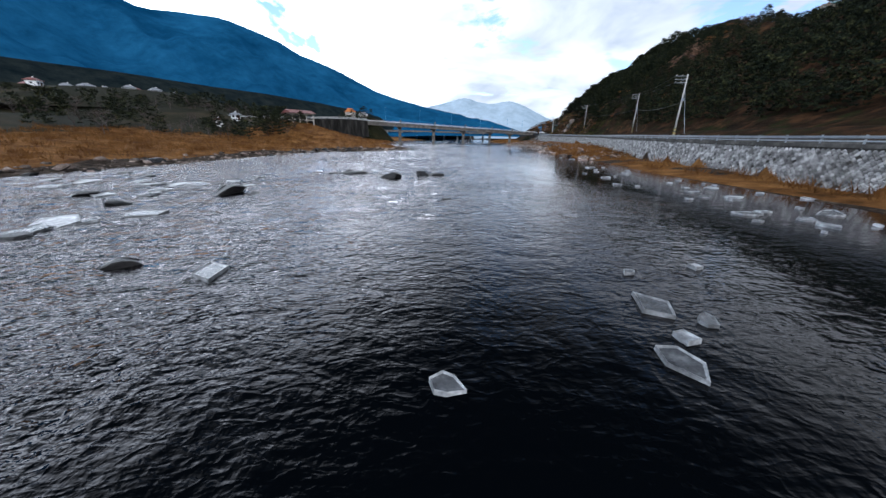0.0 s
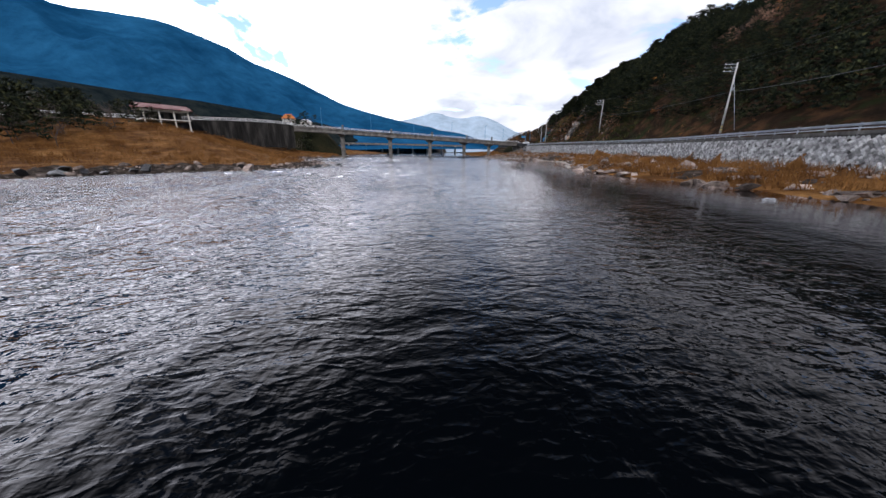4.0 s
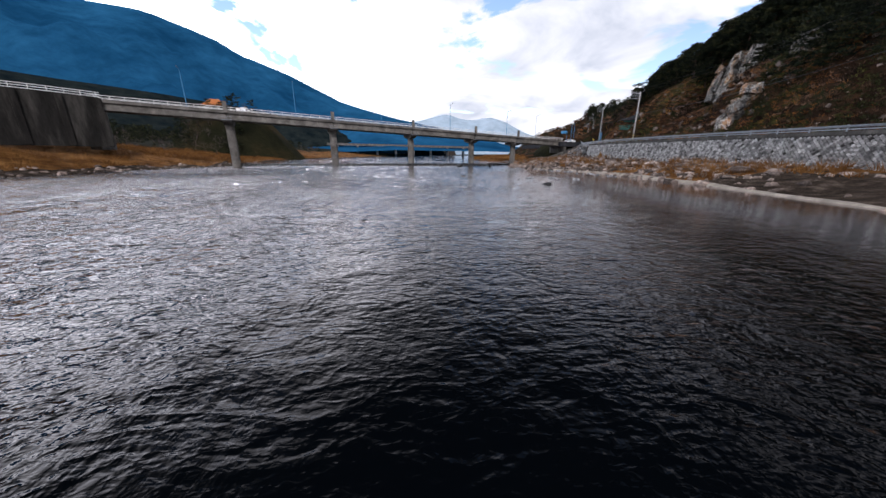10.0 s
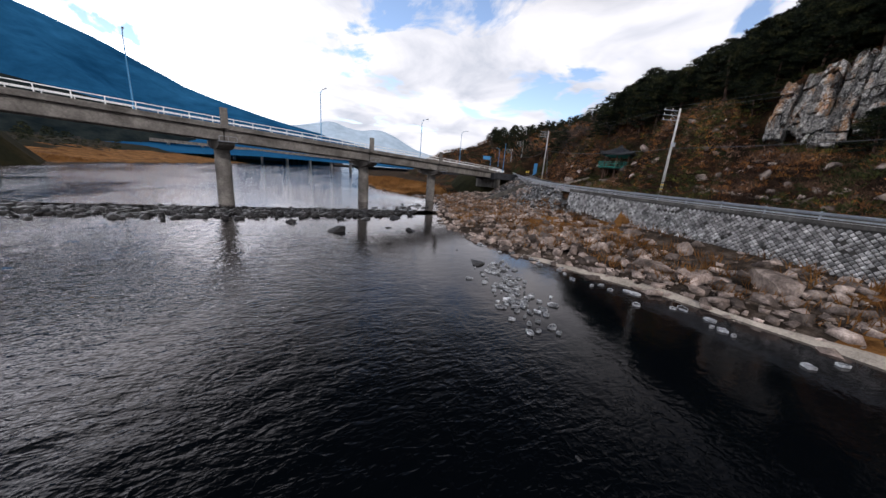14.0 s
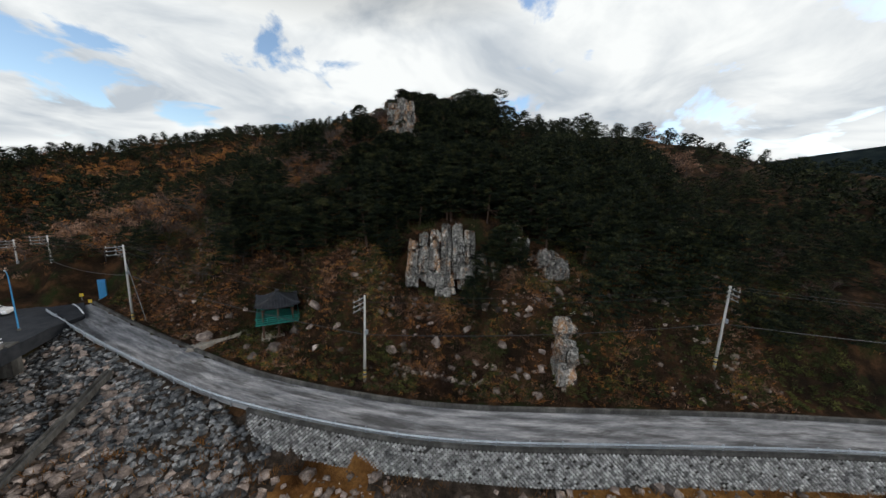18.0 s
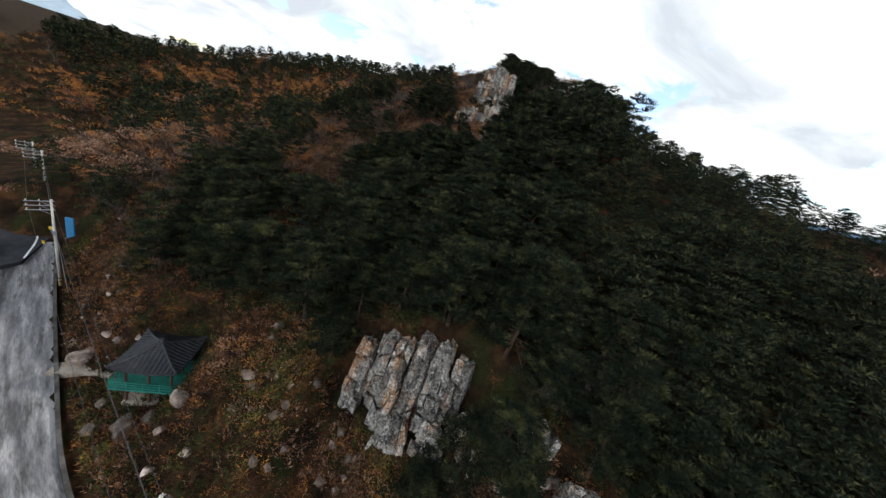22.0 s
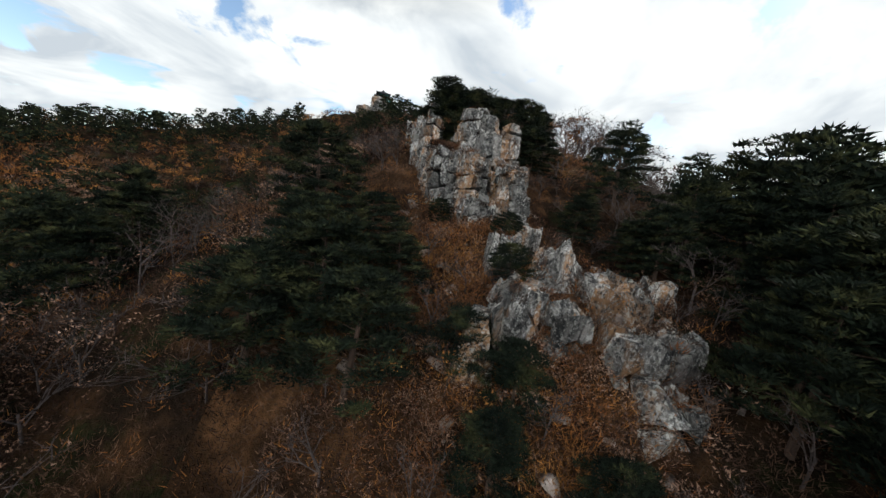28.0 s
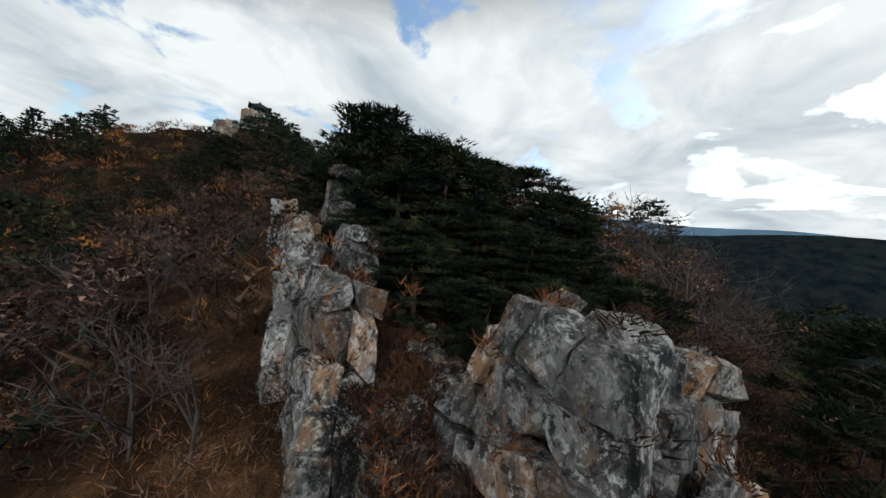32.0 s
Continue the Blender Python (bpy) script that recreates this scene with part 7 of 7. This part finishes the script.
    v, f = blade_cloud(r, c, np.column_stack([big, big, big * 0.7]), 26, 0.30, 0.055, 0.6)
    tagged(fast_mesh("roadside_shrubs", v, f, M_SHRUB), "dark green shrubs on the slope beside the road", "shrubs", kind="stuff")
    # tufts of withered grass between them
    n = 24000
    x, y = r.uniform(65, 92, n), r.uniform(150, 242, n)
    s, zr = near_line(x, y, ROAD_COARSE)
    keep = (s > 3.3) & (s < 18) & (r.rand(n) < 0.75)
    x, y = x[keep], y[keep]
    z = ground(x, y)
    warm = fbm(x / 7.0, y / 7.0, 37, 2) + 0.5 * r.normal(size=len(x))
    for name, m, mat, label in (("withered_tufts", (warm < 0.15), M_BRUSH, "brown withered grass tufts on the slope above the road"), ("ochre_tufts", (warm >= 0.15) & (warm < 0.65), M_OCHRE, "ochre grass tufts on the slope above the road"), ("pale_tufts", warm >= 0.65, M_PALE, "pale withered tufts on the slope above the road")):
        c = np.column_stack([x, y, z + 0.12])[m]
        v, f = blade_cloud(r, c, np.tile([0.40, 0.40, 0.20], (len(c), 1)), 16, 0.32, 0.036, 1.0)
        tagged(fast_mesh(name, v, f, mat), label, "grass", kind="stuff")
    # underbrush over the whole slope
    n = 44000
    x, y = r.uniform(66, 230, n), r.uniform(90, 310, n)
    half = n // 2
    x[:half], y[:half] = r.uniform(66, 160, half), r.uniform(165, 245, half)
    s, zr = near_line(x, y, ROAD_COARSE)
    z = ground(x, y)
    keep = (s > 3.6) & ((y < 250) | (z > 9) | (x > 90)) & (np.hypot(x - 130, y - 205) < 60 + 120 * r.rand(n)) & (r.rand(n) > 0.75 * pine_cover(x, y) * (s > 14))
    x, y, z, s = x[keep], y[keep], z[keep], s[keep]
    # thick low growth along the rocky spine
    gx, gy = r.uniform(104, 142, 4200), r.normal(205, 6.5, 4200)
    x, y, z, s = np.concatenate([x, gx]), np.concatenate([y, gy]), np.concatenate([z, ground(gx, gy)]), np.concatenate([s, np.full(4200, 20.0)])
    big = r.uniform(0.45, 1.25, len(x)) * np.where(s < 12, 0.55, 1.0)
    c = np.column_stack([x, y, z + 0.35 * big])
    tint = r.rand(len(x)) < ochre_share(x, y) * 0.6
    for name, m, mat, label in (("brushwood", ~tint, M_BRUSH, "brown leafless brushwood on the slope"), ("autumn_brush", tint, M_OCHRE, "ochre autumn bushes on the slope")):
        v, f = blade_cloud(r, c[m], np.column_stack([big[m] * 0.9, big[m] * 0.9, big[m] * 0.6]), 20, 0.34, 0.020, 1.2)
        tagged(fast_mesh(name, v, f, mat), label, "brush", kind="stuff")

    # withered tufts along the rocky spine
    gx, gy = r.uniform(105, 138, 2600), r.normal(203.5, 4.0, 2600)
    tone = r.rand(2600)
    for name, m, mat, label in (("spine_tufts", tone < 0.5, M_PALE, "pale withered tufts along the rocky spine"), ("spine_brush", tone >= 0.5, M_RUST, "rust-coloured tufts along the rocky spine")):
        c = np.column_stack([gx, gy, ground(gx, gy) + 0.35])[m]
        v, f = blade_cloud(r, c, np.tile([0.5, 0.5, 0.35], (len(c), 1)), 34, 0.18, 0.022, 0.8)
        tagged(fast_mesh(name, v, f, mat), label, "grass", kind="stuff")
    # grass and small bushes rooted in the clefts of the crags
    t = np.array([p[:] for p in TOPS])
    t = t[(r.rand(len(t)) < 0.30) & (t[:, 0] < 160)]
    t = np.repeat(t, 2, 0) + r.normal(size=(len(t) * 2, 3)) * np.array([0.35, 0.35, 0.1])
    # the grassy ledge behind the front block of the summit crag
    lx, ly = r.uniform(140.4, 149, 240), r.uniform(204.8, 207.2, 240)
    t = np.concatenate([t, np.column_stack([lx, ly, 54.0 + 0.12 * (lx - 141)])])
    tint = r.rand(len(t)) < 0.4
    for name, m, mat, label in (("ledge_grass", ~tint, M_BRUSH, "withered grass rooted in clefts of the crags"), ("ledge_bushes", tint, M_RUST, "small rust-coloured bushes rooted in clefts of the crags")):
        v, f = blade_cloud(r, t[m], np.tile([0.38, 0.38, 0.22], (int(m.sum()), 1)), 34, 0.26, 0.022, 1.0)
        tagged(fast_mesh(name, v, f, mat), label, "grass", kind="stuff")


forest()


def left_wood():
    """Dark bare trees and evergreens between the river and the village."""
    r = np.random.RandomState(19)
    x, y = r.uniform(-190, -48, 1700), r.uniform(40, 400, 1700)
    b, _ = near_line(x, y, SHORE_L)
    s, _ = near_line(x, y, CAUSEWAY)
    ok = (b < -34) & (np.abs(s) > 7) & (fbm(x / 25.0, y / 25.0, 88, 2) > -0.05) & ((np.abs(x + 66) > 15) | (np.abs(y - 146) > 16))
    x, y = x[ok], y[ok]
    # a dark clump of evergreens by the river hall, and the wood round the hillside houses
    x, y = np.concatenate([x, r.normal(-58, 4, 40), r.normal(-66, 12, 150)]), np.concatenate([y, r.normal(118, 15, 40), r.normal(282, 12, 150)])
    ok = (near_line(x, y, SHORE_L_COARSE)[0] < -20) & (np.hypot(x + 70, y - 289) > 13) & (np.abs(near_line(x, y, CAUSEWAY)[0]) > 6)
    x, y = x[ok], y[ok]
    z = ground(x, y)
    d = np.hypot(x + 70, y - 289)
    z = np.where(d < 31, np.maximum(z, 19.0 - 1.15 * (d - 14)), z)
    s = r.uniform(0.6, 1.15, len(x))
    dark = r.rand(len(x)) < 0.5
    far = [pine_arrays(700 + i, 7.0, 18, 12, 0.8, 0.2)[:2] for i in range(3)]
    v, f = place_many(list(zip(x[dark], y[dark], z[dark], s[dark])), far, 41)
    tagged(fast_mesh("evergreen_belt", v, f, M_NEEDLE), "dark evergreen trees between the river and the village", "trees", kind="stuff")
    sticks = [branch_arrays(60 + i, 7.0, 3)[:2] for i in range(3)]
    v, f = place_many(list(zip(x[~dark], y[~dark], z[~dark], s[~dark])), sticks, 43)
    tagged(fast_mesh("bare_belt", v, f, M_TWIG), "bare grey trees between the river and the village", "trees", kind="stuff")


left_wood()


def reeds():
    r = np.random.RandomState(90)
    n = 60000
    x, y = r.uniform(-95, 62, n), r.uniform(10, 330, n)
    a, _ = near_line(x, y, SHORE_R)
    b, _ = near_line(x, y, SHORE_L)
    s, _ = near_line(x, y, ROAD)
    patch = fbm(x / 9.0, y / 9.0, 41, 3)
    left = (b < -5) & (b > -46 - 8 * patch)
    right = (a > 1.6) & (s < -3.6) & (patch < np.where(y > 168, 0.7, 0.5)) & ((y < 168) | (r.rand(n) < 0.7))
    back = (y > 246) & (a > 1) & (x < 62)
    keep = (left & (r.rand(n) < 0.55)) | right | back
    x, y = x[keep], y[keep]
    z = ground(x, y)
    h = r.uniform(0.3, 0.8, len(x))
    c = np.column_stack([x, y, z + 0.15])
    v, f = blade_cloud(r, c, np.tile([0.55, 0.55, 0.15], (len(c), 1)), 9, 0.75, 0.035, 2.6)
    tagged(fast_mesh("reeds", v, f, M_GRASS), "dry orange-brown reeds and grass on the river banks", "reeds", kind="stuff")


reeds()


wall_stones()
